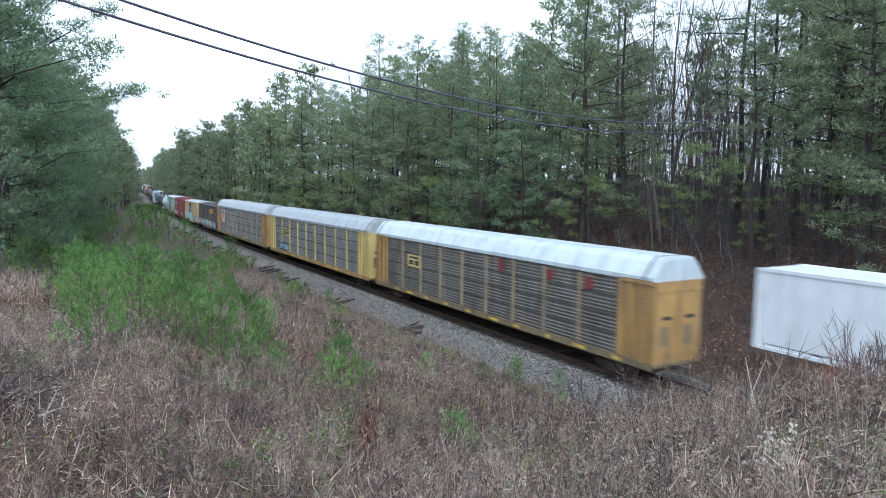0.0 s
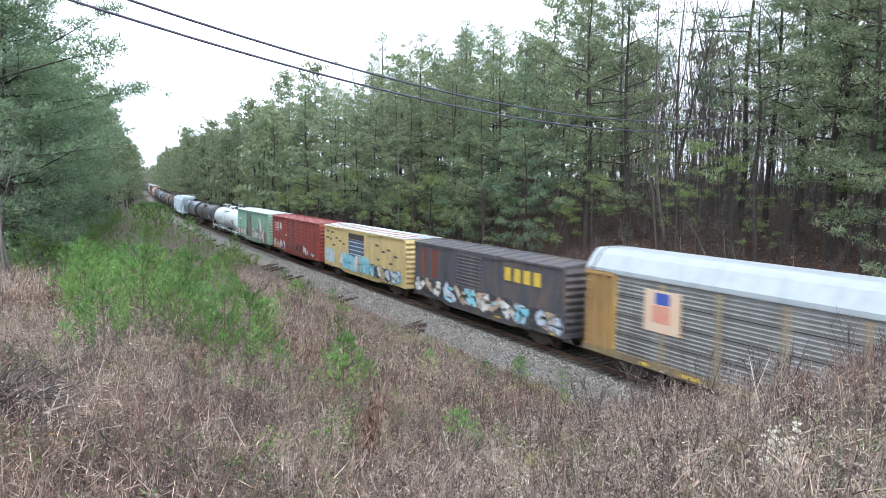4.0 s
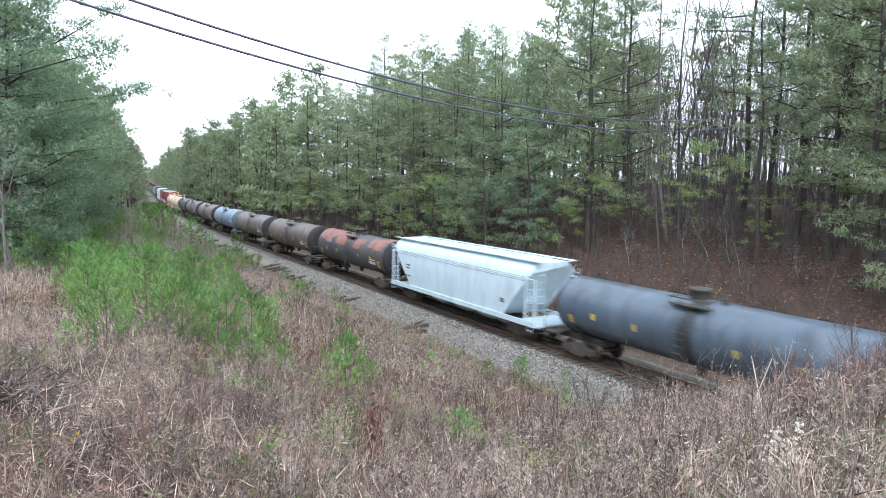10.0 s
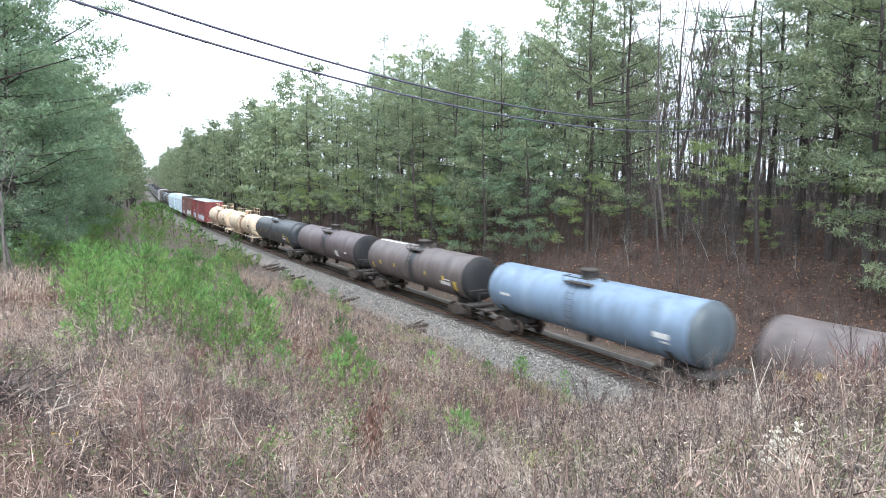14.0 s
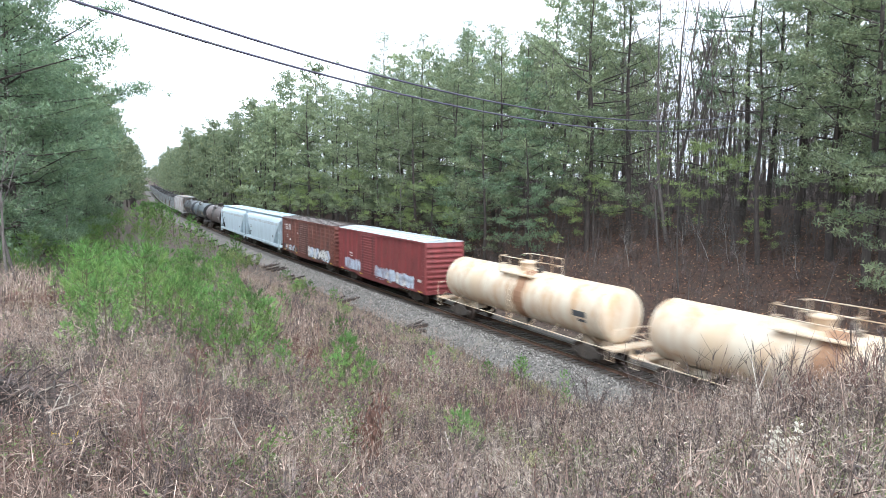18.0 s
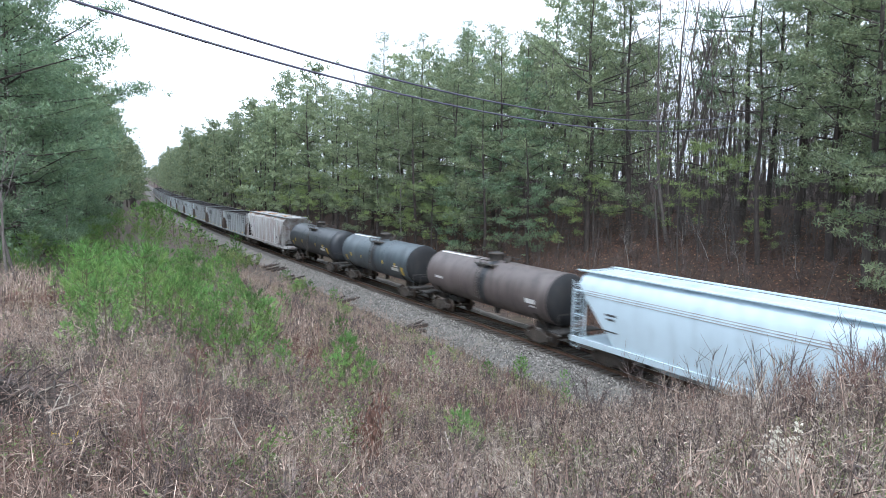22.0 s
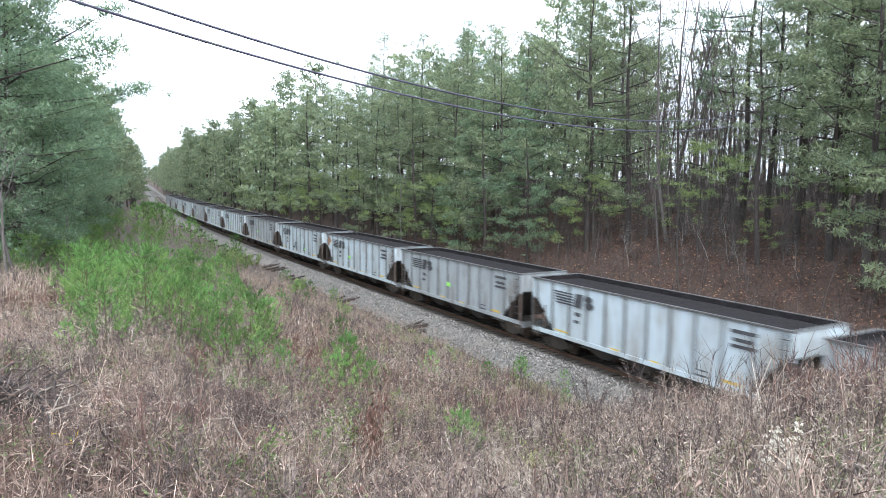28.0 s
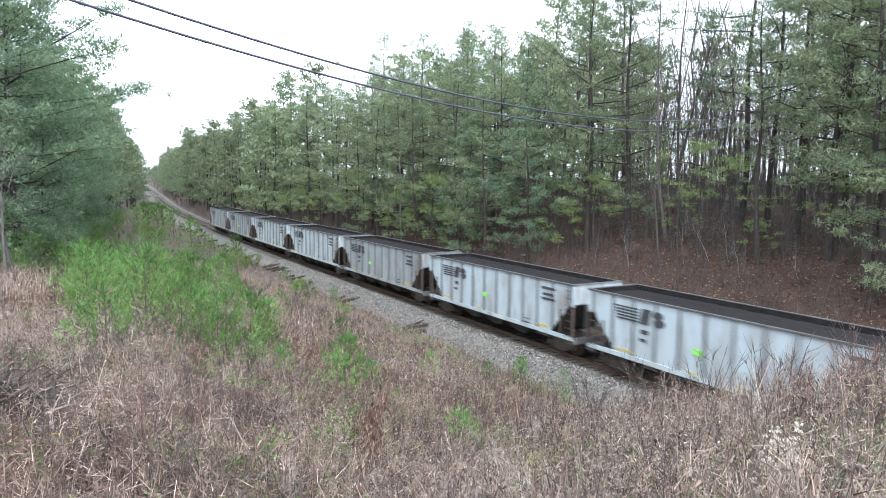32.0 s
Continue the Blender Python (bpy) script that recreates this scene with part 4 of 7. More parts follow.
spread("dark_litter", flat_bits, fan(1300, 2.6, 13, 0.8, rw_, keep=clumpy(0.8, 0.0, 33.0)), M["twig"], "dark rotten stems under the weeds", "litter", 0.8, 1.5)
# grass and russet brush on the verge
verge = [(-4.6 + rw_.gauss(0, 0.5), 25.4 + rw_.gauss(0, 0.9), 1.0) for i in range(60)] + [(-5.6 + rw_.gauss(0, 0.5), 22.6 + rw_.gauss(0, 0.8), 1.0) for i in range(40)] + fan(160, 10, 32, 0.9, rw_, 10, 50, clumpy(0.35, 0.22, 41.0))
foot = [(off(q) - 3.0 - 1.5 * rw_.random() ** 0.6, q, rw_.uniform(0.5, 1.0)) for q in [16 + 66 * rw_.random() ** 1.2 for i in range(420)]]
spread("verge_weeds", STALK_FAR, foot, M["weed"], "dry weeds growing into the foot of the ballast", "weeds", 0.4, 0.9)
spread("verge_grass", GRASS_FAR, [(x - 0.3, y + 0.4, k) for x, y, k in foot[::3]], M["grass"], "tan grass tufts growing into the foot of the ballast", "grass", 0.5, 1.0)
spread("pale_twigs", BRUSH, fan(420, 3.2, 15, 0.75, rw_, -2, 66, clumpy(0.7, 0.08, 71.0)), M["pale_weed"], "pale grey bare twigs among the brown weeds", "brush", 0.6, 1.3)
spread("yellow_grass", GRASS_FAR, verge, M["yellow_grass"], "yellow-green grass tufts on the verge", "grass", 0.7, 1.2)
spread("russet_brush", BRUSH_FAR, fan(420, 12, 40, 0.9, rw_, 4, 52, clumpy(0.4, 0.16, 51.0)), M["russet_twig"], "russet-brown brush down the bank", "brush", 0.6, 1.2)


def right_bank(n, lo, hi, s0, s1, rnd):
    out = []
    for i in range(n):
        s, d = rnd.uniform(s0, s1), rnd.uniform(lo, hi)
        out.append((off(s) + d, s, rnd.uniform(0.8, 1.9)))
    return out


spread("bank_brush", BRUSH_FAR, right_bank(850, 5.5, 20, 5, 140, rw_) + right_bank(300, 4.8, 8, 130, 420, rw_), M["shaded_bark"], "bare brush and twigs on the wooded bank", "brush", 0.8, 1.9)
spread("bank_brush", BRUSH_FAR, right_bank(520, 6.5, 17, 12, 56, rw_), M["twig"], "dark bare twigs and vines on the leafy bank", "brush", 0.6, 1.6)
spread("bank_weeds", STALK_FAR, right_bank(500, 4.8, 9, 8, 140, rw_), M["weed"], "dry weeds along the foot of the wooded bank", "weeds")


def deep_brush(n, rnd):
    out = []
    while len(out) < n:
        b, r = radians(rnd.uniform(30, 66)), rnd.uniform(46, 125)
        x, y = EYE.x + math.sin(b) * r, math.cos(b) * r
        if x - off(y) > 14:
            out.append((x, y, 1.0))
    return out


spread("deep_brush", BRUSH_FAR, deep_brush(800, rw_), M["grey_bark"], "tall bare brush under the trees", "brush", 2.0, 5.0)


def fallen_leaves():
    g = np.random.default_rng(77)
    out = []
    for i in range(25000):
        s, d = g.uniform(8, 68), 6 + 18 * g.random() ** 1.05
        x, y = off(s) + d, s
        c = np.array([x, y, ground_z(x, y) + 0.03])
        a = g.uniform(0, 6.283)
        r = g.uniform(0.05, 0.105)
        u = np.array([math.cos(a), math.sin(a), g.normal(0, 0.35)]) * r
        w = np.array([-math.sin(a), math.cos(a), g.normal(0, 0.35)]) * r * 0.6
        out.append((c - u, c + w, c + u))
        out.append((c - u, c + u, c - w))
    v = np.asarray(out).reshape(-1, 3)
    soup("fallen_leaves", v, np.arange(len(v)).reshape(-1, 3), M["litter"], "brown fallen leaves on the wooded bank", "leaves")


fallen_leaves()
# ------------------------------------------------------------ the train: paints
SPEED = 21.2
CARS = []
paint("rack_brown", (0.20, 0.185, 0.165), (0.115, 0.10, 0.09), (0.28, 0.265, 0.245), rough=0.6, metal=0.25)
paint("rack_grey", (0.30, 0.30, 0.295), (0.18, 0.175, 0.165), (0.38, 0.385, 0.38), rough=0.55, metal=0.3)
paint("rack_yellow", (0.48, 0.295, 0.10), (0.28, 0.175, 0.085), (0.42, 0.28, 0.14), amount=0.65)
paint("rack_yellow_pale", (0.66, 0.52, 0.20), (0.42, 0.33, 0.14), (0.56, 0.45, 0.2))
paint("rack_post", (0.56, 0.42, 0.23), (0.40, 0.30, 0.18), (0.48, 0.39, 0.26))
paint("rack_post_dirty", (0.38, 0.30, 0.20), (0.24, 0.19, 0.14), (0.32, 0.27, 0.2))
paint("rack_sill", (0.25, 0.19, 0.11), (0.13, 0.10, 0.075), (0.32, 0.23, 0.10))
paint("roof_white", (0.58, 0.64, 0.67), (0.44, 0.48, 0.51), (0.52, 0.57, 0.60), rough=0.4)
paint("roof_grey", (0.40, 0.43, 0.455), (0.32, 0.345, 0.36), (0.36, 0.385, 0.405), rough=0.4)
paint("box_dark", (0.085, 0.085, 0.10), (0.16, 0.12, 0.10), (0.055, 0.055, 0.065))
paint("box_yellow", (0.60, 0.455, 0.20), (0.40, 0.31, 0.17), (0.54, 0.42, 0.22))
paint("door_blue", (0.06, 0.10, 0.17), (0.12, 0.14, 0.17), (0.04, 0.07, 0.12))
paint("roof_red", (0.36, 0.13, 0.125), (0.24, 0.09, 0.085), (0.30, 0.13, 0.13))
paint("roof_brown", (0.19, 0.155, 0.145), (0.13, 0.10, 0.095), (0.16, 0.13, 0.12))
paint("rust_red", (0.30, 0.10, 0.08), (0.2, 0.08, 0.06), (0.38, 0.2, 0.15))
paint("box_red", (0.29, 0.055, 0.045), (0.15, 0.042, 0.038), (0.24, 0.068, 0.055))
paint("box_green", (0.21, 0.41, 0.33), (0.24, 0.25, 0.18), (0.30, 0.46, 0.39), amount=0.65)
paint("green_rust", (0.17, 0.19, 0.14), (0.16, 0.11, 0.08), (0.22, 0.26, 0.2), amount=0.7)
paint("box_brown_light", (0.17, 0.075, 0.06), (0.10, 0.045, 0.036), (0.22, 0.11, 0.085))
paint("box_maroon", (0.23, 0.050, 0.050), (0.15, 0.04, 0.04), (0.19, 0.055, 0.05))
paint("box_brown", (0.185, 0.062, 0.045), (0.095, 0.040, 0.034), (0.22, 0.09, 0.064))
paint("white_box", (0.78, 0.80, 0.83), (0.66, 0.68, 0.70), (0.72, 0.74, 0.77), rough=0.35)
paint("orange_sill", (0.42, 0.13, 0.06), (0.25, 0.09, 0.05), (0.3, 0.12, 0.07))
paint("tank_white", (0.60, 0.66, 0.68), (0.48, 0.51, 0.51), (0.55, 0.60, 0.61), rough=0.4)
paint("tank_black", (0.027, 0.030, 0.036), (0.048, 0.050, 0.055), (0.024, 0.025, 0.028), rough=0.42)
paint("tank_navy", (0.085, 0.110, 0.145), (0.05, 0.062, 0.08), (0.11, 0.135, 0.17), rough=0.3)
paint("tank_rust", (0.058, 0.062, 0.072), (0.10, 0.075, 0.07), (0.045, 0.047, 0.055), rough=0.55)
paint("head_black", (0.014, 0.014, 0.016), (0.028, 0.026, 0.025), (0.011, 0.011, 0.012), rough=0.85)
paint("rust_pink", (0.25, 0.115, 0.095), (0.20, 0.09, 0.075), (0.28, 0.15, 0.125), rough=0.7)
paint("rust_brown", (0.22, 0.13, 0.10), (0.30, 0.24, 0.21), (0.16, 0.10, 0.08), rough=0.8)
paint("tank_brown", (0.125, 0.098, 0.088), (0.08, 0.064, 0.058), (0.16, 0.13, 0.118), rough=0.55)
paint("tank_umber", (0.135, 0.108, 0.102), (0.08, 0.066, 0.062), (0.165, 0.135, 0.128), rough=0.5)
paint("tank_mauve", (0.125, 0.095, 0.098), (0.075, 0.058, 0.06), (0.155, 0.13, 0.132), rough=0.5)
paint("tank_blue", (0.185, 0.25, 0.345), (0.13, 0.17, 0.215), (0.225, 0.295, 0.385), rough=0.45)
paint("tank_slate", (0.085, 0.105, 0.12), (0.05, 0.06, 0.068), (0.12, 0.14, 0.155), rough=0.45)
paint("tank_cream", (0.64, 0.55, 0.43), (0.50, 0.31, 0.17), (0.60, 0.46, 0.31), rough=0.5, amount=0.58)
paint("hop_white", (0.56, 0.66, 0.725), (0.45, 0.53, 0.58), (0.51, 0.60, 0.66), rough=0.42)
paint("hop_grey", (0.42, 0.415, 0.415), (0.24, 0.19, 0.165), (0.35, 0.345, 0.345), rough=0.6, amount=0.62)
paint("coal_white", (0.52, 0.59, 0.63), (0.33, 0.32, 0.30), (0.45, 0.48, 0.49), rough=0.55)
paint("coal_grey", (0.37, 0.395, 0.41), (0.23, 0.22, 0.205), (0.32, 0.33, 0.33), rough=0.6)
paint("coal_rib", (0.19, 0.20, 0.205), (0.12, 0.115, 0.11), (0.15, 0.15, 0.15), rough=0.6)
paint("coal_rim", (0.12, 0.115, 0.115), (0.06, 0.058, 0.056), (0.16, 0.15, 0.145), rough=0.6)
paint("rust_dark", (0.10, 0.075, 0.062), (0.05, 0.042, 0.038), (0.15, 0.10, 0.075), rough=0.8)
paint("rust_light", (0.36, 0.21, 0.12), (0.24, 0.12, 0.07), (0.45, 0.31, 0.2), rough=0.8)
M["coal"] = mat("coal", (0.020, 0.018, 0.019), 1.0, second=(0.046, 0.042, 0.043), scale=9, bump=0.4, bscale=14, spec=0.05)
M["decal_black"] = mat("decal_black", (0.05, 0.05, 0.055), 0.6, second=(0.09, 0.09, 0.095), scale=3, bump=0)
M["decal_white"] = mat("decal_white", (0.75, 0.74, 0.72), 0.6, second=(0.55, 0.5, 0.47), scale=3, bump=0)
M["decal_yellow"] = mat("decal_yellow", (0.72, 0.50, 0.07), 0.6, second=(0.5, 0.36, 0.08), scale=3, bump=0)
M["decal_blue"] = mat("decal_blue", (0.06, 0.10, 0.42), 0.6, second=(0.08, 0.12, 0.33), scale=3, bump=0)
M["decal_red"] = mat("decal_red", (0.62, 0.10, 0.07), 0.6, second=(0.5, 0.12, 0.09), scale=3, bump=0)
M["decal_orange"] = mat("decal_orange", (0.75, 0.52, 0.36), 0.6, second=(0.7, 0.6, 0.5), scale=3, bump=0)
M["lime"] = mat("lime", (0.36, 0.85, 0.12), 0.6, second=(0.3, 0.75, 0.12), scale=3, bump=0)
M["spray_cyan"] = mat("spray_cyan", (0.22, 0.55, 0.68), 0.6, second=(0.45, 0.68, 0.75), scale=2, bump=0)
M["spray_pale"] = mat("spray_pale", (0.60, 0.66, 0.74), 0.6, second=(0.42, 0.46, 0.58), scale=2, bump=0)
M["spray_haze"] = mat("spray_haze", (0.42, 0.44, 0.52), 0.6, second=(0.30, 0.22, 0.26), scale=2, bump=0)
M["spray_tan"] = mat("spray_tan", (0.55, 0.42, 0.30), 0.6, second=(0.36, 0.26, 0.2), scale=2, bump=0)
M["spray_green"] = mat("spray_green", (0.36, 0.42, 0.16), 0.6, second=(0.5, 0.52, 0.3), scale=2, bump=0)


# ------------------------------------------------------------ the train: running gear and fittings
def wheelset_mesh():
    mb = Mesh()
    for sx in (-1, 1):
        x = sx * 0.754
        prof = [(x - 0.07 * sx, 0.10), (x - 0.07 * sx, 0.46), (x - 0.045 * sx, 0.47), (x - 0.03 * sx, 0.435), (x + 0.06 * sx, 0.43), (x + 0.06 * sx, 0.36), (x + 0.02 * sx, 0.33), (x + 0.02 * sx, 0.15), (x + 0.08 * sx, 0.12), (x + 0.08 * sx, 0.0)]
        mb.lathe(prof, 10, 0, "x")
    mb.lathe([(-1.02, 0.08), (1.02, 0.08)], 8, 1, "x")
    return mb.mesh("wheelset", [M["wheel_steel"], M["truck_steel"]])


def truck_mesh():
    mb = Mesh()
    for sx in (-1, 1):
        a, b = sx * 0.93, sx * 1.07
        lo, hi = min(a, b), max(a, b)
        mb.prism([(-1.12, 0.36), (-1.12, 0.60), (-0.72, 0.62), (-0.35, 0.80), (0.35, 0.80), (0.72, 0.62), (1.12, 0.60), (1.12, 0.36), (0.72, 0.40), (0.32, 0.14), (-0.32, 0.14), (-0.72, 0.40)], "x", lo, hi)
        for y in (-0.16, 0.0, 0.16):
            mb.lathe([(0.22, 0.06), (0.56, 0.06)], 8, 0, "z", (sx * 1.04, y, 0))
        for y in (-0.86, 0.86):
            mb.box(sx * 1.0 - 0.12, sx * 1.0 + 0.12, y - 0.14, y + 0.14, 0.33, 0.57)
    mb.box(-1.05, 1.05, -0.2, 0.2, 0.50, 0.78)
    return mb.mesh("truck", [M["truck_steel"]])


def coupler_mesh():
    mb = Mesh()
    mb.box(-0.08, 0.08, -0.35, 0.42, 0.78, 0.98)
    mb.prism([(-0.16, 0.38), (-0.19, 0.55), (-0.05, 0.72), (0.15, 0.66), (0.18, 0.38)], "z", 0.74, 1.02)
    mb.tube([(0.12, 0.1, 0.78), (0.16, 0.35, 0.5), (0.1, 0.62, 0.62)], 0.03, 5)
    return mb.mesh("coupler", [M["steel_dark"]])


WHEELSET, TRUCK, COUPLER = wheelset_mesh(), truck_mesh(), coupler_mesh()
BRAKE = Mesh().lathe([(0.0, 0.26), (0.04, 0.28), (0.06, 0.26), (0.07, 0.05), (0.1, 0.04)], 14, 0, "y").mesh("brake_wheel", [M["steel_dark"]])


def running_gear(t, L, inset, ends=True):
    """Two trucks with their wheelsets, and the couplers, under a car of half length L."""
    for sy in (-1, 1):
        tr = part("truck", TRUCK, [], t, at=Matrix.Translation((0, sy * (L - inset), 0)))
        for a in (-0.87, 0.87):
            part("wheelset", WHEELSET, [], tr, at=Matrix.Translation((0, a, 0.46)))
        part("coupler", COUPLER, [], t, at=Matrix.Translation((0, sy * (L - 0.02), 0)) @ Matrix.Rotation(0 if sy > 0 else math.pi, 4, "Z"))


def ladder(mb, x, y, z0, z1, wide=0.42, along="y", m=0, step=0.38, r=0.016):
    """A ladder on a side (along y) or on an end (along x)."""
    def q(a, z):
        return (x, y + a, z) if along == "y" else (x + a, y, z)
    for a in (-wide / 2, wide / 2):
        mb.rod(q(a, z0), q(a, z1), r * 1.3, 4, m)
    z = z0 + 0.1
    while z < z1:
        mb.rod(q(-wide / 2, z), q(wide / 2, z), r, 4, m)
        z += step
    return mb


def bars(t, name, rects, material, x=-1.56, label=""):
    """Flat painted marks on the camera's side: (y0, y1, z0, z1)."""
    for y0, y1, z0, z1 in rects:
        part(name, Mesh().box(x - 0.006, x, min(y0, y1), max(y0, y1), z0, z1), M[material], t, label)


def ellipse(yc, zc, ry, rz, n=14, wob=0.0, rnd=None):
    return [(yc + math.cos(6.2832 * i / n) * ry * (1 + (rnd.uniform(-wob, wob) if rnd else 0)), zc + math.sin(6.2832 * i / n) * rz * (1 + (rnd.uniform(-wob, wob) if rnd else 0))) for i in range(n)]


def graffiti(t, y0, y1, z0, z1, cols, seed, x=-1.56, n=7, outline="decal_black"):
    """Sprayed letter-like shapes of thick strokes over a dark cloud; none can be read."""
    rnd = random.Random(seed)
    mb = Mesh()
    w, hz = (y1 - y0) / n, z1 - z0

    def stroke(a, b, r, d, m):
        """A thick bar from a to b, in (y, z)."""
        u = Vector((b[0] - a[0], b[1] - a[1]))
        u = u.normalized() if u.length > 1e-6 else Vector((1, 0))
        v = Vector((-u.y, u.x)) * r
        u = u * r * 0.7
        q = [(a[0] - u.x - v.x, a[1] - u.y - v.y), (b[0] + u.x - v.x, b[1] + u.y - v.y), (b[0] + u.x + v.x, b[1] + u.y + v.y), (a[0] - u.x + v.x, a[1] - u.y + v.y)]
        q = [(p[0], min(max(p[1], z0 - 0.05), z1 + 0.1)) for p in q]
        mb.prism(q, "x", x - d, x, m)
    # the cloud behind the letters
    for i in range(n):
        yc, zc = y0 + w * (i + 0.5), (z0 + z1) / 2 + rnd.uniform(-0.05, 0.05) * hz
        mb.prism([(yc + math.cos(a) * abs(w) * rnd.uniform(0.6, 0.9), min(max(zc + math.sin(a) * hz * rnd.uniform(0.38, 0.56), z0 - 0.05), z1 + 0.1)) for a in [6.2832 * k / 10 for k in range(10)]],
                 "x", x - 0.003 - 0.0008 * (i % 3), x, 0 if rnd.random() < 0.65 else 1 + rnd.randrange(len(cols)))
    for i in range(n):           # interlocked strokes, bent and swollen
        yc = y0 + w * (i + 0.5)
        k = 1 + rnd.randrange(len(cols))
        r = min(abs(w) * 0.17, hz * 0.15)
        p = (yc + rnd.uniform(-0.5, 0.5) * w, z0 + hz * rnd.uniform(0.1, 0.9))
        for j in range(4):
            q = (yc + rnd.uniform(-0.55, 0.55) * w, z0 + hz * (rnd.uniform(0.1, 0.4) if p[1] > (z0 + z1) / 2 else rnd.uniform(0.6, 0.92)))
            m = ((p[0] + q[0]) / 2 + rnd.uniform(-0.25, 0.25) * w, (p[1] + q[1]) / 2)
            for a, b in ((p, m), (m, q)):
                stroke(a, b, r * 1.45, 0.006 + 0.0003 * i, 0)
                stroke(a, b, r * rnd.uniform(0.8, 1.1), 0.010 + 0.0006 * (i % 5) + 0.0004 * j, k)
            p = q
        stroke(p, m, r * 0.35, 0.019, 1 + rnd.randrange(len(cols)))
    return part("graffiti", mb, [M[outline]] + [M[c] for c in cols], t, "sprayed coloured graffiti shapes with dark outlines")


# ------------------------------------------------------------ autorack cars
def autorack(f, r, panel, yellow, roof, label, bays=10, sign=None, posts="rack_post", sill_paint="rack_sill"):
    t = thing("autorack_car", label, "freight car", "cars of the train")
    L = (r - f) / 2
    w = 1.53
    sill = Mesh()
    sill.box(-w, w, -L, L, 0.98, 1.12)
    for sx in (-1, 1):
        sill.box(sx * w - 0.035, sx * w + 0.035, -L, L, 0.86, 1.18)
    sill.box(-0.4, 0.4, -L + 0.3, L - 0.3, 0.62, 0.98)
    part("underframe", sill, M[sill_paint], t)
    rnd = random.Random(int(f))
    bars(t, "sill_mark", [(y, y + rnd.uniform(0.3, 0.9), 0.93, 1.08) for y in [-L + 1.0 + k * 2.6 + rnd.uniform(0, 0.9) for k in range(int(2 * L / 2.6) - 1)]], "decal_yellow", -w - 0.036)
    end = 2.05
    pitch = (2 * L - 2 * end) / bays
    for sx in (-1, 1):
        for i in range(bays):
            y0, y1 = -L + end + i * pitch, -L + end + (i + 1) * pitch
            mb = Mesh()
            prof, z = [], 1.18
            while z < 4.55:
                prof += [(sx * (w - 0.055), z), (sx * (w - 0.055), z + 0.08), (sx * (w - 0.018), z + 0.105), (sx * (w - 0.018), z + 0.15)]
                z += 0.176
            prof += [(sx * (w - 0.055), 4.72), (sx * (w - 0.10), 4.72), (sx * (w - 0.10), 1.18)]
            mb.prism(prof if sx > 0 else prof[::-1], "y", y0 + 0.06, y1 - 0.06)
            part("side_panel", mb, M[panel], t, "dirty corrugated galvanized steel panel" if i == 0 and sx < 0 else "")
            if sx < 0:
                for zz in (2.045, 2.925, 3.805):
                    part("panel_seam", Mesh().box(-w + 0.012, -w + 0.05, y0 + 0.07, y1 - 0.07, zz - 0.022, zz + 0.022), M["steel_dark"], t)
        for i in range(bays + 1):
            y = -L + end + i * pitch
            pm = Mesh().prism([(y - 0.09, 1.22), (y - 0.09, 4.40), (y - 0.16, 4.62), (y + 0.16, 4.62), (y + 0.09, 4.40), (y + 0.09, 1.22)][::-1], "x", sx * w - 0.045, sx * w + 0.045)
            part("post", pm, M[posts if 0 < i < bays else yellow], t)
        top = Mesh().box(sx * w - 0.05, sx * w + 0.05, -L + end - 0.1, L - end + 0.1, 4.72, 4.80)
        part("top_rail", top, M[roof], t)
        for sy in (-1, 1):
            a, b = sorted((sy * (L - end), sy * (L - 0.06)))
            ep = Mesh()
            ep.box(sx * (w - 0.10) - 0.03, sx * (w - 0.10) + 0.03, a, b, 1.12, 4.66)
            e = part("end_side_panel", ep, M[yellow], t)
            part("end_rail", Mesh().box(sx * w - 0.05, sx * w + 0.02, a, b, 4.60, 4.76), M[yellow], e)
            for k in (0.28, 0.62):
                yy = a + (b - a) * k
                part("end_post", Mesh().box(sx * w - 0.08, sx * w + 0.0, yy - 0.05, yy + 0.05, 1.12, 4.6), M[yellow], e)
            lm = Mesh()
            ladder(lm, sx * (w + 0.03), sy * (L - 0.32), 1.1, 4.55, 0.46, "y")
            part("ladder", lm, M[yellow], e)
    prof = [(-1.58, 4.78), (-1.57, 4.92), (-1.12, 5.54), (-0.90, 5.72), (-0.7, 5.78), (0.7, 5.78), (0.90, 5.72), (1.12, 5.54), (1.57, 4.92), (1.58, 4.78)]
    rm = Mesh().prism(prof, "y", -L + 0.1, L - 0.1)
    n = 2 * bays
    for i in range(1, n):
        y = -L + 0.1 + (2 * L - 0.2) * i / n
        rm.prism([(a * 1.006, b + 0.012 if 0 < k < 9 else b) for k, (a, b) in enumerate(prof)], "y", y - 0.03, y + 0.03)
    part("roof", rm, M[roof], t, "smooth rounded white metal roof")
    for sy in (-1, 1):
        y = sy * (L - 0.06)
        for x0, x1 in ((-1.40, -0.02), (0.02, 1.40)):
            d = part("end_door", Mesh().box(x0, x1, y - 0.05, y + 0.05, 1.12, 4.74), M[yellow], t)
            for z in (1.5, 2.9, 4.3):
                part("door_rib", Mesh().box(x0 + 0.1, x1 - 0.1, y - 0.075, y + 0.075, z - 0.05, z + 0.05), M[yellow], d)
            part("door_stain", Mesh().box(x0 + 0.3, x1 - 0.5, y - 0.056, y + 0.056, 1.9, 2.75), M["rack_sill"], d, "brown rusty smear")
            part("door_slot", Mesh().box(x0 + 0.4, x1 - 0.4, y - 0.08, y + 0.08, 3.05, 3.2), M["steel_dark"], d)
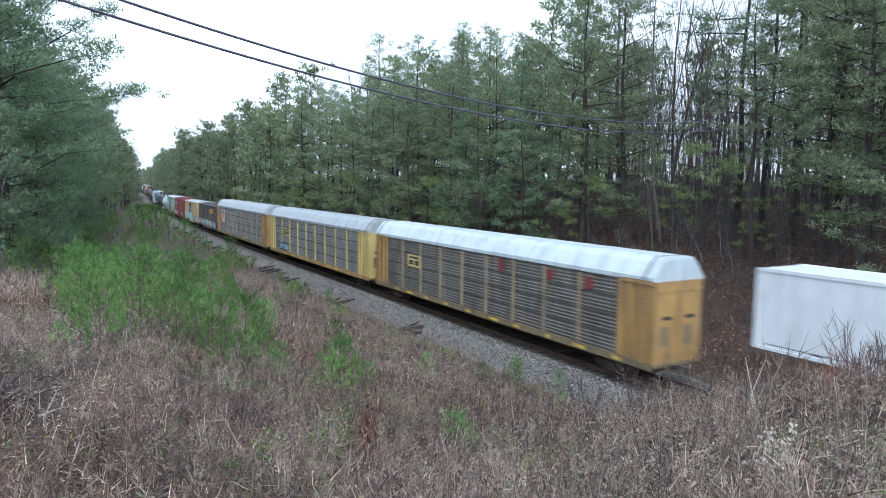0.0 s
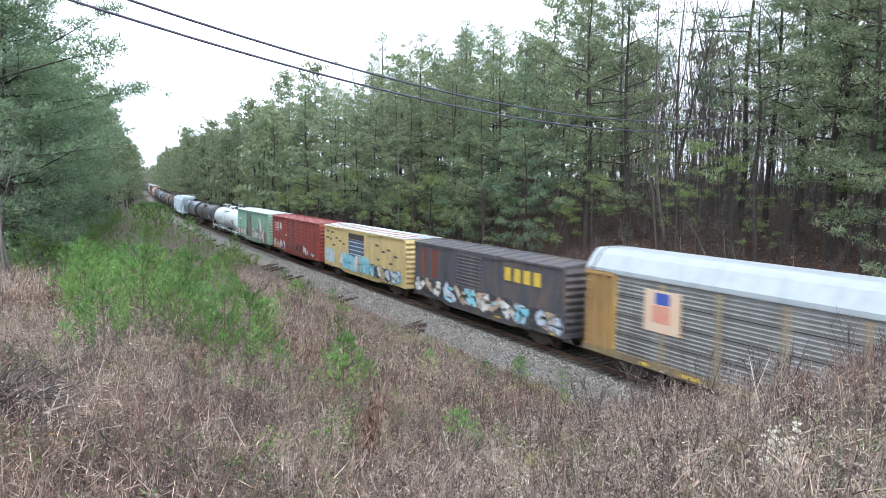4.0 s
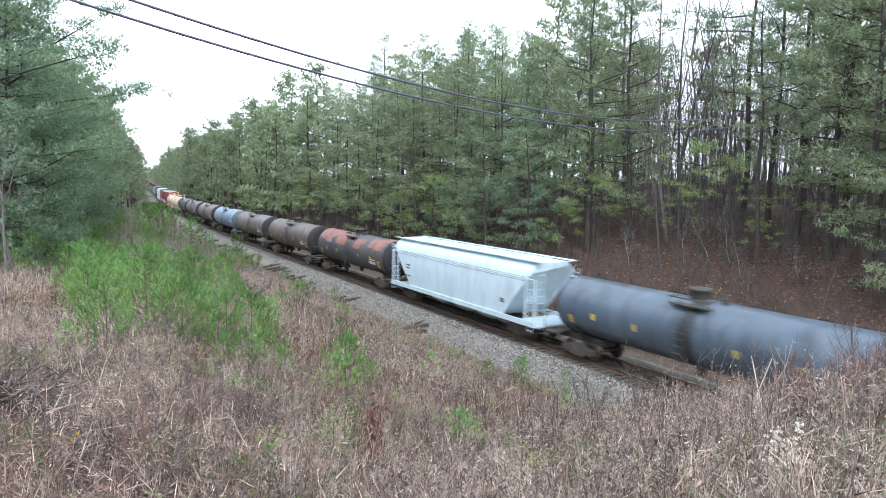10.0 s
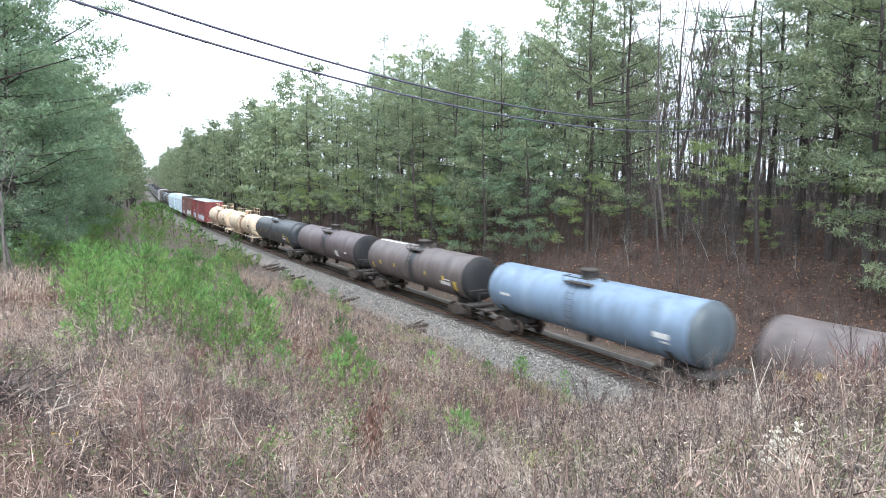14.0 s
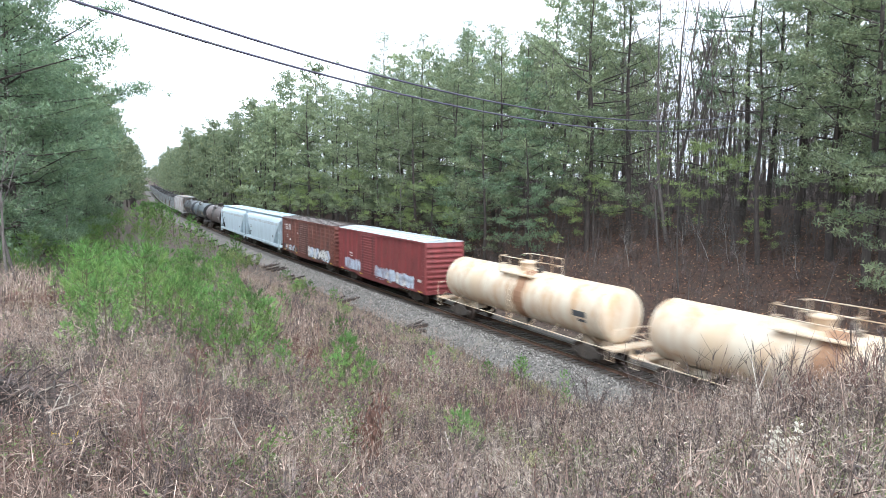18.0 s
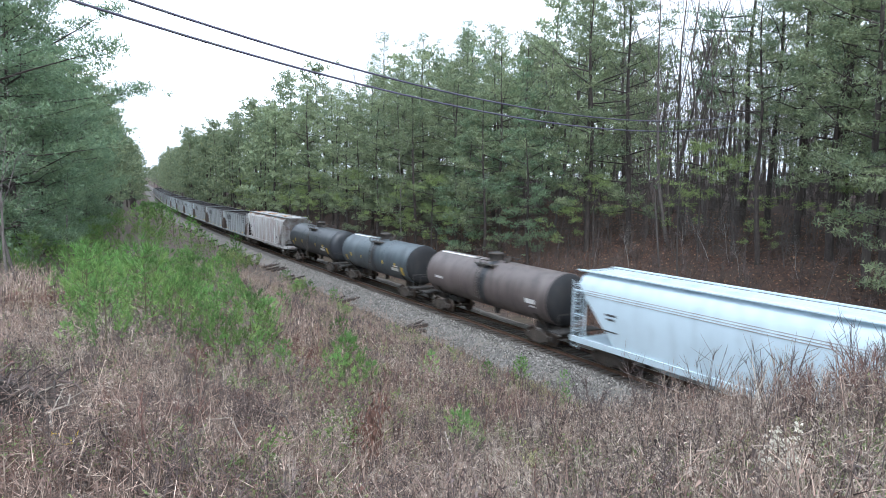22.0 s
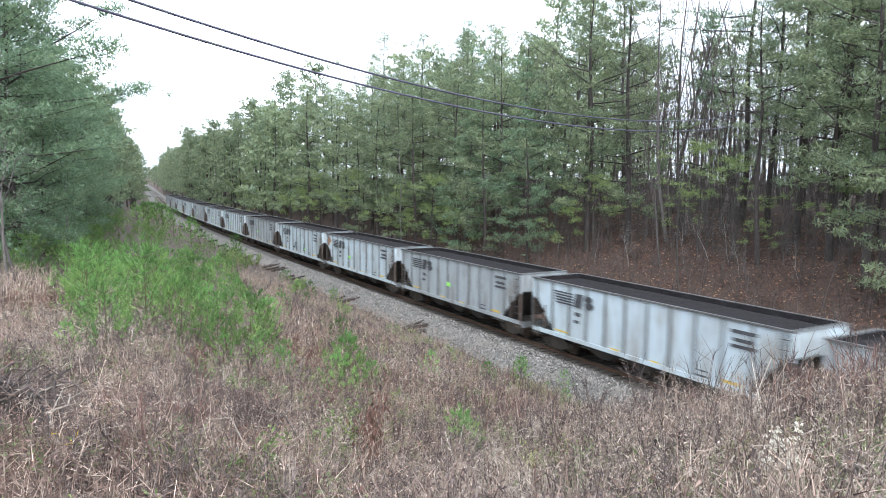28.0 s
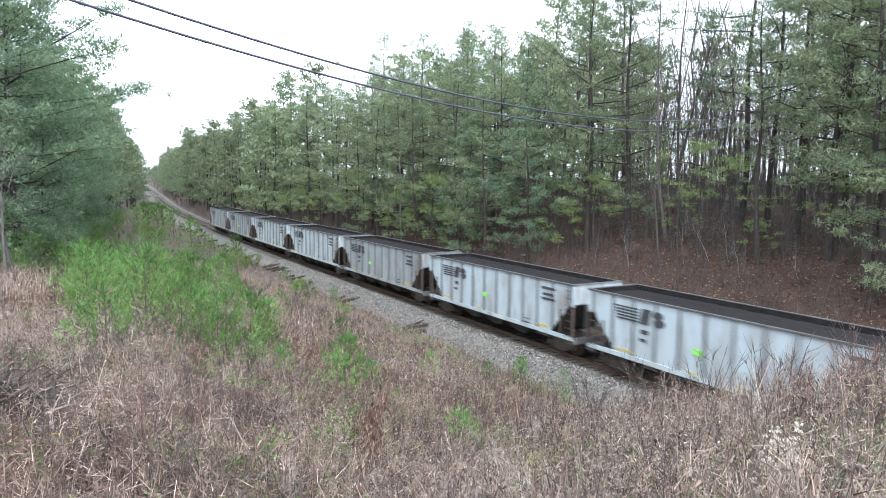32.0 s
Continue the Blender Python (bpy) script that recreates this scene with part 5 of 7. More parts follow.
        # the roof's pale end plate with a dark joint behind it
        part("roof_end", Mesh().prism([(q[0] * 0.97, 4.72 + (q[1] - 4.78) * 0.95 + 0.02) for q in prof], "y", min(sy * (L - 0.13), sy * (L - 0.02)), max(sy * (L - 0.13), sy * (L - 0.02))), M[roof], t)
        part("roof_joint", Mesh().prism([(q[0] * 1.012, q[1] + 0.014) for q in prof], "y", min(sy * (L - 0.62), sy * (L - 0.54)), max(sy * (L - 0.62), sy * (L - 0.54))), M["steel_dark"], t)
    if sign == "plate":
        pl = Mesh().box(-w - 0.055, -w - 0.03, L - 7.6, L - 5.6, 2.9, 3.75)
        s = part("sign_plate", pl, M["rack_yellow_pale"], t, "yellow plate with black bars")
        bars(s, "sign_bars", [(L - 7.3, L - 5.9, 3.5, 3.64), (L - 7.3, L - 6.75, 3.05, 3.38), (L - 6.5, L - 5.9, 3.05, 3.38)], "decal_black", -w - 0.055)
    elif sign == "shield":
        pl = Mesh().box(-w - 0.055, -w - 0.03, L - 5.9, L - 3.9, 2.55, 4.35)
        s = part("sign_plate", pl, M["decal_orange"], t, "pale orange plate with a blue and red shield")
        bars(s, "shield_top", [(L - 5.3, L - 4.5, 3.75, 4.25)], "decal_blue", -w - 0.055)
        bars(s, "shield_stripes", [(L - 5.3 + 0.12 * k, L - 5.24 + 0.12 * k, 2.95, 3.7) for k in range(8)], "decal_red", -w - 0.055)
    running_gear(t, L, 2.9)
    CARS.append((t, (f + r) / 2))
    return t, L


# ------------------------------------------------------------ boxcars
def boxcar(f, r, paint_name, roof_paint, style, label, door=(-1.3, 1.5), top=4.55, roofstripe=False, door_paint=None, rib_paint=None, post_paint=None, pitch=1.05):
    """style: 'ribbed' (level corrugations), 'posts' (upright posts) or 'plate' (smooth with seams)."""
    t = thing("boxcar", label, "freight car", "cars of the train")
    L = (r - f) / 2
    w = 1.52
    col = M[paint_name]
    core = Mesh().box(-w + 0.06, w - 0.06, -L + 0.06, L - 0.06, 1.02, top - 0.02)
    part("body", core, col, t)
    for sx in (-1, 1):
        for y0, y1 in ((-L, door[0]), (door[1], L)):
            mb = Mesh()
            if style == "ribbed":
                n = max(2, round((y1 - y0) / 1.25))
                p = (y1 - y0) / n
                for i in range(n):
                    a, b = y0 + i * p, y0 + (i + 1) * p
                    prof, z = [], 1.22
                    while z < top - 0.25:
                        prof += [(sx * (w - 0.02), z), (sx * (w - 0.02), z + 0.16), (sx * (w + 0.003), z + 0.19), (sx * (w + 0.003), z + 0.30)]
                        z += 0.37
                    prof += [(sx * (w - 0.035), top - 0.1), (sx * (w - 0.065), top - 0.1), (sx * (w - 0.065), 1.22)]
                    part("side_panel", Mesh().prism(prof if sx > 0 else prof[::-1], "y", a + 0.06, b - 0.06), col, t)
                    part("side_post", Mesh().box(min(sx * (w - 0.07), sx * (w + 0.045)), max(sx * (w - 0.07), sx * (w + 0.045)), b - 0.1, b + 0.1 if i < n - 1 else b, 1.15, top - 0.08), M[post_paint] if post_paint else col, t)
            elif style == "posts":
                mb.box(sx * (w - 0.05) - 0.012, sx * (w - 0.05) + 0.012, y0, y1, 1.1, top - 0.05)
                n = max(2, round((y1 - y0) / pitch))
                for i in range(n + 1):
                    y = y0 + (y1 - y0) * i / n
                    part("side_post", Mesh().box(sx * (w - 0.01) - 0.045, sx * (w - 0.01) + 0.05, max(y - 0.07, -L), min(y + 0.07, L), 1.1, top - 0.08), col, t)
            else:
                mb.box(sx * (w - 0.03) - 0.012, sx * (w - 0.03) + 0.012, y0, y1, 1.1, top - 0.05)
                n = max(2, round((y1 - y0) / 1.9))
                for i in range(n + 1):
                    y = y0 + (y1 - y0) * i / n
                    part("seam_strip", Mesh().box(sx * (w - 0.012) - 0.012, sx * (w - 0.012) + 0.012, max(y - 0.04, -L), min(y + 0.04, L), 1.1, top - 0.08), col, t)
            if mb.v:
                part("side_panel", mb, col, t)
        # sliding door with level ribs, on its rails
        dm = Mesh()
        prof, z = [], 1.25
        while z < top - 0.3:
            prof += [(sx * (w + 0.0), z), (sx * (w + 0.0), z + 0.11), (sx * (w + 0.035), z + 0.135), (sx * (w + 0.035), z + 0.19)]
            z += 0.215
        prof += [(sx * (w + 0.0), top - 0.2), (sx * (w - 0.05), top - 0.2), (sx * (w - 0.05), 1.25)]
        dm.prism(prof if sx > 0 else prof[::-1], "y", door[0] + 0.05, door[1] - 0.05)
        dr = part("door", dm, M[door_paint] if door_paint else col, t)
        rod = Mesh()
        for y in (door[0] + 0.5, door[1] - 0.5):
            rod.rod((sx * (w + 0.05), y, 1.2), (sx * (w + 0.05), y, top - 0.25), 0.025, 5)
        part("lock_rod", rod, M["steel_dark"], dr)
        rail = Mesh()
        for z in (1.17, top - 0.16):
            rail.box(sx * w - 0.05, sx * w + 0.06, door[0] - 2.4, door[1] + 0.2, z - 0.04, z + 0.04)
        part("door_rail", rail, col, t)
        sl = Mesh().box(sx * (w - 0.04) - 0.03, sx * (w - 0.04) + 0.03, -L, L, 0.92, 1.12)
        sl.prism([(-4.6, 0.92), (-3.6, 0.72), (3.6, 0.72), (4.6, 0.92)], "x", sx * (w - 0.05) - 0.015, sx * (w - 0.05) + 0.015)
        part("side_sill", sl, col, t)
        pl = Mesh().box(sx * w - 0.06, sx * w + 0.04, -L - 0.02, L + 0.02, top - 0.09, top + 0.03)
        part("eave", pl, col, t)
        for y in (-L + 0.32, L - 0.32):
            lm = Mesh()
            ladder(lm, sx * (w + 0.05), y, 0.95, 2.6 if y > 0 else top - 0.3, 0.42, "y")
            part("ladder", lm, col, t)
    # roof: two shallow slopes with cross ribs
    rm, ribs, stripes = Mesh(), [], []
    prof = [(-w - 0.03, top + 0.03), (0, top + 0.17), (w + 0.03, top + 0.03), (w + 0.03, top), (-w - 0.03, top)]
    rm.prism(prof[::-1], "y", -L, L)
    n = 14
    for i in range(n + 1):
        y = -L + 0.06 + (2 * L - 0.12) * i / n
        rib = [(-w - 0.02, top + 0.065), (0, top + 0.215), (w + 0.02, top + 0.065), (w + 0.02, top), (-w - 0.02, top)]
        ribs.append(Mesh().prism(rib[::-1], "y", y - 0.05, y + 0.05))
        if roofstripe and i < n:
            k = [(-w + 0.1, top + 0.046), (0, top + 0.181), (w - 0.1, top + 0.046), (w - 0.1, top), (-w + 0.1, top)]
            stripes.append(Mesh().prism(k[::-1], "y", y + 0.45, y + 0.95))
    rf = part("roof", rm, M[roof_paint], t, "ribbed sheet roof" if not roofstripe else "pale ribbed roof striped with rust")
    for q in ribs:
        part("roof_rib", q, M[rib_paint or roof_paint], rf)
    for i, q in enumerate(stripes):
        part("rust_stripe", q, M["rust_light" if i % 3 == 1 else "rust_red"], rf)
    for sy in (-1, 1):
        em = Mesh()
        prof, z = [], 1.15
        while z < top - 0.2:
            prof += [(sy * (L - 0.05), z), (sy * (L - 0.05), z + 0.12), (sy * (L + 0.05), z + 0.18), (sy * (L + 0.05), z + 0.26)]
            z += 0.36
        prof += [(sy * (L - 0.05), top), (sy * (L - 0.1), top), (sy * (L - 0.1), 1.15)]
        em.prism(prof if sy > 0 else prof[::-1], "x", -w + 0.08, w - 0.08)
        for sx in (-1, 1):
            part("corner_post", Mesh().box(sx * (w - 0.06) - 0.06, sx * (w - 0.06) + 0.06, sy * L - 0.04, sy * L + 0.04, 1.0, top), col, t)
        part("end_sill", Mesh().box(-w, w, sy * L - 0.08, sy * L + 0.02, 0.9, 1.15), col, t)
        part("end_wall", em, col, t)
        lm = Mesh()
        ladder(lm, -w + 0.35, sy * (L + 0.09), 0.9, 2.6, 0.42, "x")
        part("ladder", lm, col, t)
    part("brake_wheel", BRAKE, [], t, at=Matrix.Translation((0.5, L + 0.08, 2.6)))
    part("centre_sill", Mesh().box(-0.32, 0.32, -L + 0.1, L - 0.1, 0.62, 1.02), M["steel_dark"], t)
    bars(t, "sill_marks", [(y, y + 0.55, 0.97, 1.07) for y in (-L + 0.5, L - 1.1, -2.6, 2.9)], "decal_yellow", -w - 0.001)
    running_gear(t, L, 2.3)
    CARS.append((t, (f + r) / 2))
    return t, L


def rail_logo(t, y, z, h, material, x=-1.56, stripes=4, wide=1.0):
    """A railway's mark as plain shapes: level stripes and two rounded blocks; y is its end towards the rear."""
    mb = Mesh()
    u = h * wide
    for k in range(stripes):
        zz = z + h * (k + 0.15) / stripes
        mb.box(x - 0.006, x, y - u * 1.75, y - u * 0.05 * (stripes - k), zz, zz + h * 0.55 / stripes)
    a = y - u * 1.8
    mb.prism([(a, z), (a - u * 0.62, z), (a - u * 0.8, z + h), (a - u * 0.18, z + h)], "x", x - 0.006, x)
    mb.prism(ellipse(a - u * 1.22, z + h * 0.72, u * 0.36, h * 0.27, 12), "x", x - 0.006, x)
    mb.prism(ellipse(a - u * 1.3, z + h * 0.28, u * 0.38, h * 0.28, 12), "x", x - 0.007, x)
    return part("painted_mark", mb, M[material], t, "painted stripes and two rounded blocks")
# ------------------------------------------------------------ tank cars
def tank_car(f, r, paint_name, label, marks="yellow", rail=False, cage=False, rad=1.45, zc=2.57, top_pale=False, streak=None):
    t = thing("tank_car", label, "freight car", "cars of the train")
    L = (r - f) / 2
    hb = 0.5                      # depth of the rounded heads
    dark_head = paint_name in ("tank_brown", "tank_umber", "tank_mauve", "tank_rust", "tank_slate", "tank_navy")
    e = L - 0.7
    prof = []
    for i in range(7):
        a = math.pi / 2 * i / 6
        prof.append((-e + hb - hb * math.cos(a), rad * (math.sin(a) ** 0.47 if i else 0.02)))
    prof += [(-e + hb + (2 * e - 2 * hb) * k / 4, rad) for k in range(1, 4)]
    prof += [(-p, q) for p, q in prof[:7][::-1]]
    part("tank", Mesh().lathe(prof[6:-6], 36, 0, "y", (0, 0, zc)), M[paint_name], t)
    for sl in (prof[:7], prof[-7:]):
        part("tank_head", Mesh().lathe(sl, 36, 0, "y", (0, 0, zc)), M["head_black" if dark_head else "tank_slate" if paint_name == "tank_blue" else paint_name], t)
    for y in (-e + hb, -e * 0.33, e * 0.33, e - hb):
        bands = Mesh().lathe([(y - 0.05, rad + 0.002), (y - 0.04, rad + 0.012), (y + 0.04, rad + 0.012), (y + 0.05, rad + 0.002)], 36, 0, "y", (0, 0, zc))
        part("weld_band", bands, M[paint_name], t)
    # stub sills, bolsters and end platforms
    for sy in (-1, 1):
        st = Mesh()
        a, b = sorted((sy * (L - 3.4), sy * (L - 0.05)))
        st.box(-0.33, 0.33, a, b, 0.72, 1.06)
        st.prism([(-1.25, 1.75), (-0.75, 1.22), (0.75, 1.22), (1.25, 1.75), (0.6, 1.05), (0.4, 0.9), (-0.4, 0.9), (-0.6, 1.05)][::-1], "y", sy * (L - 2.3) - 0.22, sy * (L - 2.3) + 0.22)
        a, b = sorted((sy * (L - 0.85), sy * (L + 0.0)))
        st.box(-1.45, 1.45, a, b, 1.02, 1.10)
        part("stub_sill", st, M[paint_name if rail else "steel_dark"], t)
        hr = Mesh()
        y = sy * (L - 0.06)
        hr.tube([(-1.42, y, 1.1), (-1.42, y, 2.05), (1.42, y, 2.05), (1.42, y, 1.1)], 0.025, 5)
        for sx in (-1, 1):
            hr.tube([(sx * 1.44, y, 0.55), (sx * 1.44, y, 1.1)], 0.025, 4)
            hr.tube([(sx * 1.44, y - sy * 0.45, 0.55), (sx * 1.44, y - sy * 0.45, 1.1)], 0.025, 4)
            hr.tube([(sx * 1.44, y, 0.57), (sx * 1.44, y - sy * 0.45, 0.57)], 0.02, 4)
        part("end_rail", hr, M[paint_name if rail else "steel_dark"], t)
    if rail:
        for sx in (-1, 1):
            sr = Mesh()
            sr.rod((sx * 1.5, -L + 0.5, 1.10), (sx * 1.5, L - 0.5, 1.10), 0.03, 5)
            for k in range(9):
                y = -L + 0.6 + (2 * L - 1.2) * k / 8
                sr.rod((sx * 1.5, y, 1.10), (sx * 1.0, y, 1.5), 0.022, 4)
            part("side_rail", sr, M[paint_name], t)
    # manway dome, platform and ladders
    dome = Mesh().lathe([(zc + rad - 0.12, 0.42), (zc + rad + 0.34, 0.42), (zc + rad + 0.36, 0.5), (zc + rad + 0.44, 0.5), (zc + rad + 0.5, 0.22)], 16, 0, "z", (0, 0.25, 0))
    for rr, hh, x, y in ((0.10, 0.30, 0.25, -0.75), (0.13, 0.22, -0.2, -1.15)):
        part("valve", Mesh().lathe([(zc + rad - 0.1, rr), (zc + rad + hh, rr)], 10, 0, "z", (x, y, 0)), M["steel_dark"], t)
    part("manway", dome, M[paint_name if rail else "steel_dark"], t)
    for sx in (-1, 1):
        pf = Mesh()
        a, b = sorted((sx * 0.55, sx * 1.15))
        pl_ = 1.5 if cage else 0.95
        pf.box(a, b, -pl_, pl_, zc + rad - 0.22, zc + rad - 0.17)
        for y in (-pl_ + 0.1, 0, pl_ - 0.1):
            pf.rod((sx * 1.1, y, zc + rad - 0.2), (sx * 0.95, y, zc + 1.05), 0.025, 4)
        pl = part("platform", pf, M["steel_dark"] if not rail else M[paint_name], t)
        hr = Mesh()
        ht = 0.95 if cage else 0.32
        for z in ((0.5, 0.95) if cage else (0.3,)):
            hr.tube([(sx * 0.6, -pl_, zc + rad - 0.2 + z), (sx * 1.13, -pl_, zc + rad - 0.2 + z), (sx * 1.13, pl_, zc + rad - 0.2 + z), (sx * 0.6, pl_, zc + rad - 0.2 + z)], 0.025, 4)
        for y in (-pl_, -pl_ / 3, pl_ / 3, pl_):
            hr.rod((sx * 1.13, y, zc + rad - 0.2), (sx * 1.13, y, zc + rad - 0.2 + ht), 0.025, 4)
        part("handrail", hr, M["steel_dark"] if not rail else M[paint_name], pl)
        # the ladder follows the tank's curve
        ld = Mesh()
        for dy in (-0.21, 0.21):
            pts = [(sx * 1.12, dy, zc + rad - 0.2), (sx * (rad * 0.93 + 0.12), dy, zc + 0.75), (sx * (rad + 0.12), dy, zc), (sx * (rad + 0.1), dy, 0.85)]
            ld.tube(pts, 0.022, 4)
        for k in range(9):
            z = 0.95 + k * 0.3
            x = sx * (rad + 0.11) if z < zc + 0.4 else sx * (rad + 0.11 - (z - zc - 0.4) * 0.28)
            ld.rod((x, -0.21, z), (x, 0.21, z), 0.016, 4)
        part("ladder", ld, M["steel_dark"] if not rail else M[paint_name], t)
    valve = Mesh().lathe([(0.72, 0.16), (1.15, 0.2)], 10, 0, "z", (0, 0, 0))
    part("bottom_valve", valve, M["steel_dark"], t)

    rw = random.Random(int(f) + 5)

    def mark(y0, y1, a0, a1, material, lift=0.006, wob=0.0):
        """A painted patch on the tank's camera side between two angles over the level, in degrees."""
        m_ = Mesh()
        n = max(2, int(abs(a1 - a0) / (4 if wob else 8)))
        vs, fs = [], []
        for k in range(n + 1):
            a = radians(a0 + (a1 - a0) * k / n)
            for y in (y0 + rw.uniform(-wob, wob), y1 + rw.uniform(-wob, wob)):
                vs.append((-math.cos(a) * (rad + lift), y, zc + math.sin(a) * (rad + lift)))
        for k in range(n):
            fs.append((2 * k, 2 * k + 1, 2 * k + 3, 2 * k + 2))
        m_.add(vs, fs)
        return part("painted_mark", m_, M[material], t)
    if marks == "yellow":
        for k in (-0.66, -0.34, -0.02, 0.3, 0.62):
            mark(e * k, e * k + 0.26, -12, 0, "decal_yellow")
        mark(e - 1.5, e - 1.25, -30, -12, "decal_yellow")
        mark(-e + 1.1, -e + 1.5, -34, -8, "decal_yellow")
        mark(-e + 1.9, -e + 3.2, -24, -14, "decal_white")
        mark(-e + 1.9, -e + 2.7, -10, -7, "decal_white")
    elif marks == "white":
        mark(-e + 1.4, -e + 2.3, -12, -2, "decal_white")
        mark(-e + 1.4, -e + 1.9, -20, -16, "decal_white")
        mark(e - 2.6, e - 1.6, -8, -2, "decal_white")
    elif marks == "dark":
        mark(-e + 1.4, -e + 2.4, -8, 4, "decal_black")
        mark(-e + 1.4, -e + 2.0, -18, -12, "decal_black")
    elif marks == "patch":
        mark(-e + 4.2, -e + 5.0, -30, -8, "decal_white")
        mark(-e + 2.0, -e + 2.6, -12, -6, "decal_white")
    if dark_head or paint_name == "tank_black":
        mark(-0.55, 0.15, -55, 78, "tank_black", 0.014)
    if paint_name == "tank_rust":
        for k in range(26):
            yc = rw.choice((rw.uniform(1.0, e - 1.2), rw.uniform(1.0, e - 1.2), rw.uniform(-e + 1.0, -1.5)))
            a0 = rw.uniform(12, 62)
            mark(yc - rw.uniform(0.3, 1.1), yc + rw.uniform(0.3, 1.1), a0, min(a0 + rw.uniform(20, 50), 108), "rust_pink", 0.004 + 0.0006 * k, 0.14)
    if streak:
        m_ = Mesh()
        vs, fs = [], []
        rnd = random.Random(int(f))
        for k in range(13):
            a = radians(-60 + 146 * k / 12)
            for y in (-1.0 - rnd.random() * 0.2, -0.35 + rnd.random() * 0.25):
                vs.append((-math.cos(a) * (rad + 0.016), y, zc + math.sin(a) * (rad + 0.016)))
        for k in range(12):
            fs.append((2 * k, 2 * k + 1, 2 * k + 3, 2 * k + 2))
        m_.add(vs, fs)
        part("rust_streak", m_, M[streak], t, "rusty streak down the side")
    if top_pale:
        mark(1.5, e - 0.6, 74, 82, "decal_white", 0.008)
    running_gear(t, L, 2.3)
    CARS.append((t, (f + r) / 2))
    return t, L


# ------------------------------------------------------------ covered hoppers
def covered_hopper(f, r, paint_name, label, ribs=False, top=4.55):
    t = thing("covered_hopper_car", label, "freight car", "cars of the train")
    L = (r - f) / 2
    w = 1.56
    lift = 0.0 if ribs else 0.12
    col = M[paint_name]
    e = L - 0.15
    # the hull: straight or bulging sides that round over into the roof
    if ribs:
        prof = [(-w + 0.06, 1.25), (-w + 0.06, 4.0), (-w + 0.18, 4.2), (-0.95, 4.42), (0.95, 4.42), (w - 0.18, 4.2), (w - 0.06, 4.0), (w - 0.06, 1.25)]
    else:
        prof = [(-w + 0.02, 1.25), (-w - 0.02, 2.4), (-w + 0.0, 3.4), (-w + 0.07, 3.92), (-w + 0.24, 4.25), (-0.95, 4.50), (0.95, 4.50), (w - 0.24, 4.25), (w - 0.07, 3.92), (w, 3.4), (w + 0.02, 2.4), (w - 0.02, 1.25)]
    hull = Mesh()
    n = len(prof)
    rows = []
    for sy in (-1, 1):
        for x, z in prof:
            k = min(max((z - 1.25) / 2.6, 0.0), 1.0)
            rows.append((x, sy * (e - 3.0 + 2.6 * k), z))
    hull.add(rows, [(i, i + 1, i + 1 + n, i + n) for i in range(n - 1)], 0, True)
    hull.add(rows, [tuple(range(n)), tuple(range(n, 2 * n))[::-1], (0, n, 2 * n - 1, n - 1)], 0)
    part("hull", hull, col, t)
    if ribs:
        for sx in (-1, 1):
            for k in range(15):
                y = -e + 2.2 + (2 * e - 4.4) * k / 14
                rb = Mesh().prism([(sx * (w - 0.06), 1.2), (sx * (w + 0.01), 1.2), (sx * (w + 0.01), 4.02), (sx * (w - 0.06), 4.08)][::sx], "y", y - 0.05, y + 0.05)
                part("rib", rb, col, t)
    else:
        for k in range(3):
            z = 3.46 + 0.10 * k
            for sx in (-1, 1):
                ln = Mesh().box(sx * (w - 0.005 - 0.02 * k) - 0.012, sx * (w - 0.005 - 0.02 * k) + 0.012, -e + 0.9, e - 0.9, z, z + 0.035)
                part("side_bead", ln, M["hop_grey"], t)
    for sx in (-1, 1):
        sl = Mesh()
        sl.box(sx * (w + 0.0) - 0.06, sx * (w + 0.0) + 0.06, -L + 0.05, L - 0.05, 1.02, 1.30)
        part("side_sill", sl, col, t)
        for sy in (-1, 1):
            fr = Mesh()
            for y in (L - 0.15, L - 1.0):
                fr.rod((sx * (w - 0.02), sy * y, 1.2), (sx * (w - 0.05), sy * y, 3.6), 0.05, 4)
            fr.rod((sx * (w - 0.05), sy * (L - 0.15), 2.4), (sx * (w - 0.05), sy * (L - 1.0), 2.4), 0.03, 4)
            fr.rod((sx * (w - 0.05), sy * (L - 0.15), 3.6), (sx * (w - 0.05), sy * (L - 1.4), 3.6), 0.04, 4)
            part("end_frame", fr, col, t)
            lm = Mesh()
            ladder(lm, sx * (w + 0.04), sy * (L - 0.45), 0.7, 4.1, 0.44, "y")
            part("ladder", lm, col, t)
    for sy in (-1, 1):
        sh = Mesh()
        a, b = sorted((sy * (L - 0.05), sy * (L - 2.3)))
        sh.box(-w + 0.1, w - 0.1, a, b, 1.0, 1.1)
        part("end_platform", sh, col, t)
        lm = Mesh()
        ladder(lm, -w + 0.4, sy * (L - 0.1), 1.1, 4.0, 0.44, "x")
        part("ladder", lm, col, t)
    part("brake_wheel", BRAKE, [], t, at=Matrix.Translation((0.6, L - 0.1, 2.2)))
    # discharge bays between the trucks
    for k in (-1, 0, 1):
        y = k * (L - 4.2) * 0.62
        hp = Mesh()
        v = []
        for z, hx, hy in ((1.25, 1.4, 1.9), (0.45, 0.55, 0.5)):
            v += [(-hx, y - hy, z), (hx, y - hy, z), (hx, y + hy, z), (-hx, y + hy, z)]
        hp.add(v, [(0, 1, 5, 4)[::-1], (1, 2, 6, 5)[::-1], (2, 3, 7, 6)[::-1], (3, 0, 4, 7)[::-1], (4, 5, 6, 7)[::-1]])
        part("discharge_bay", hp, col, t)
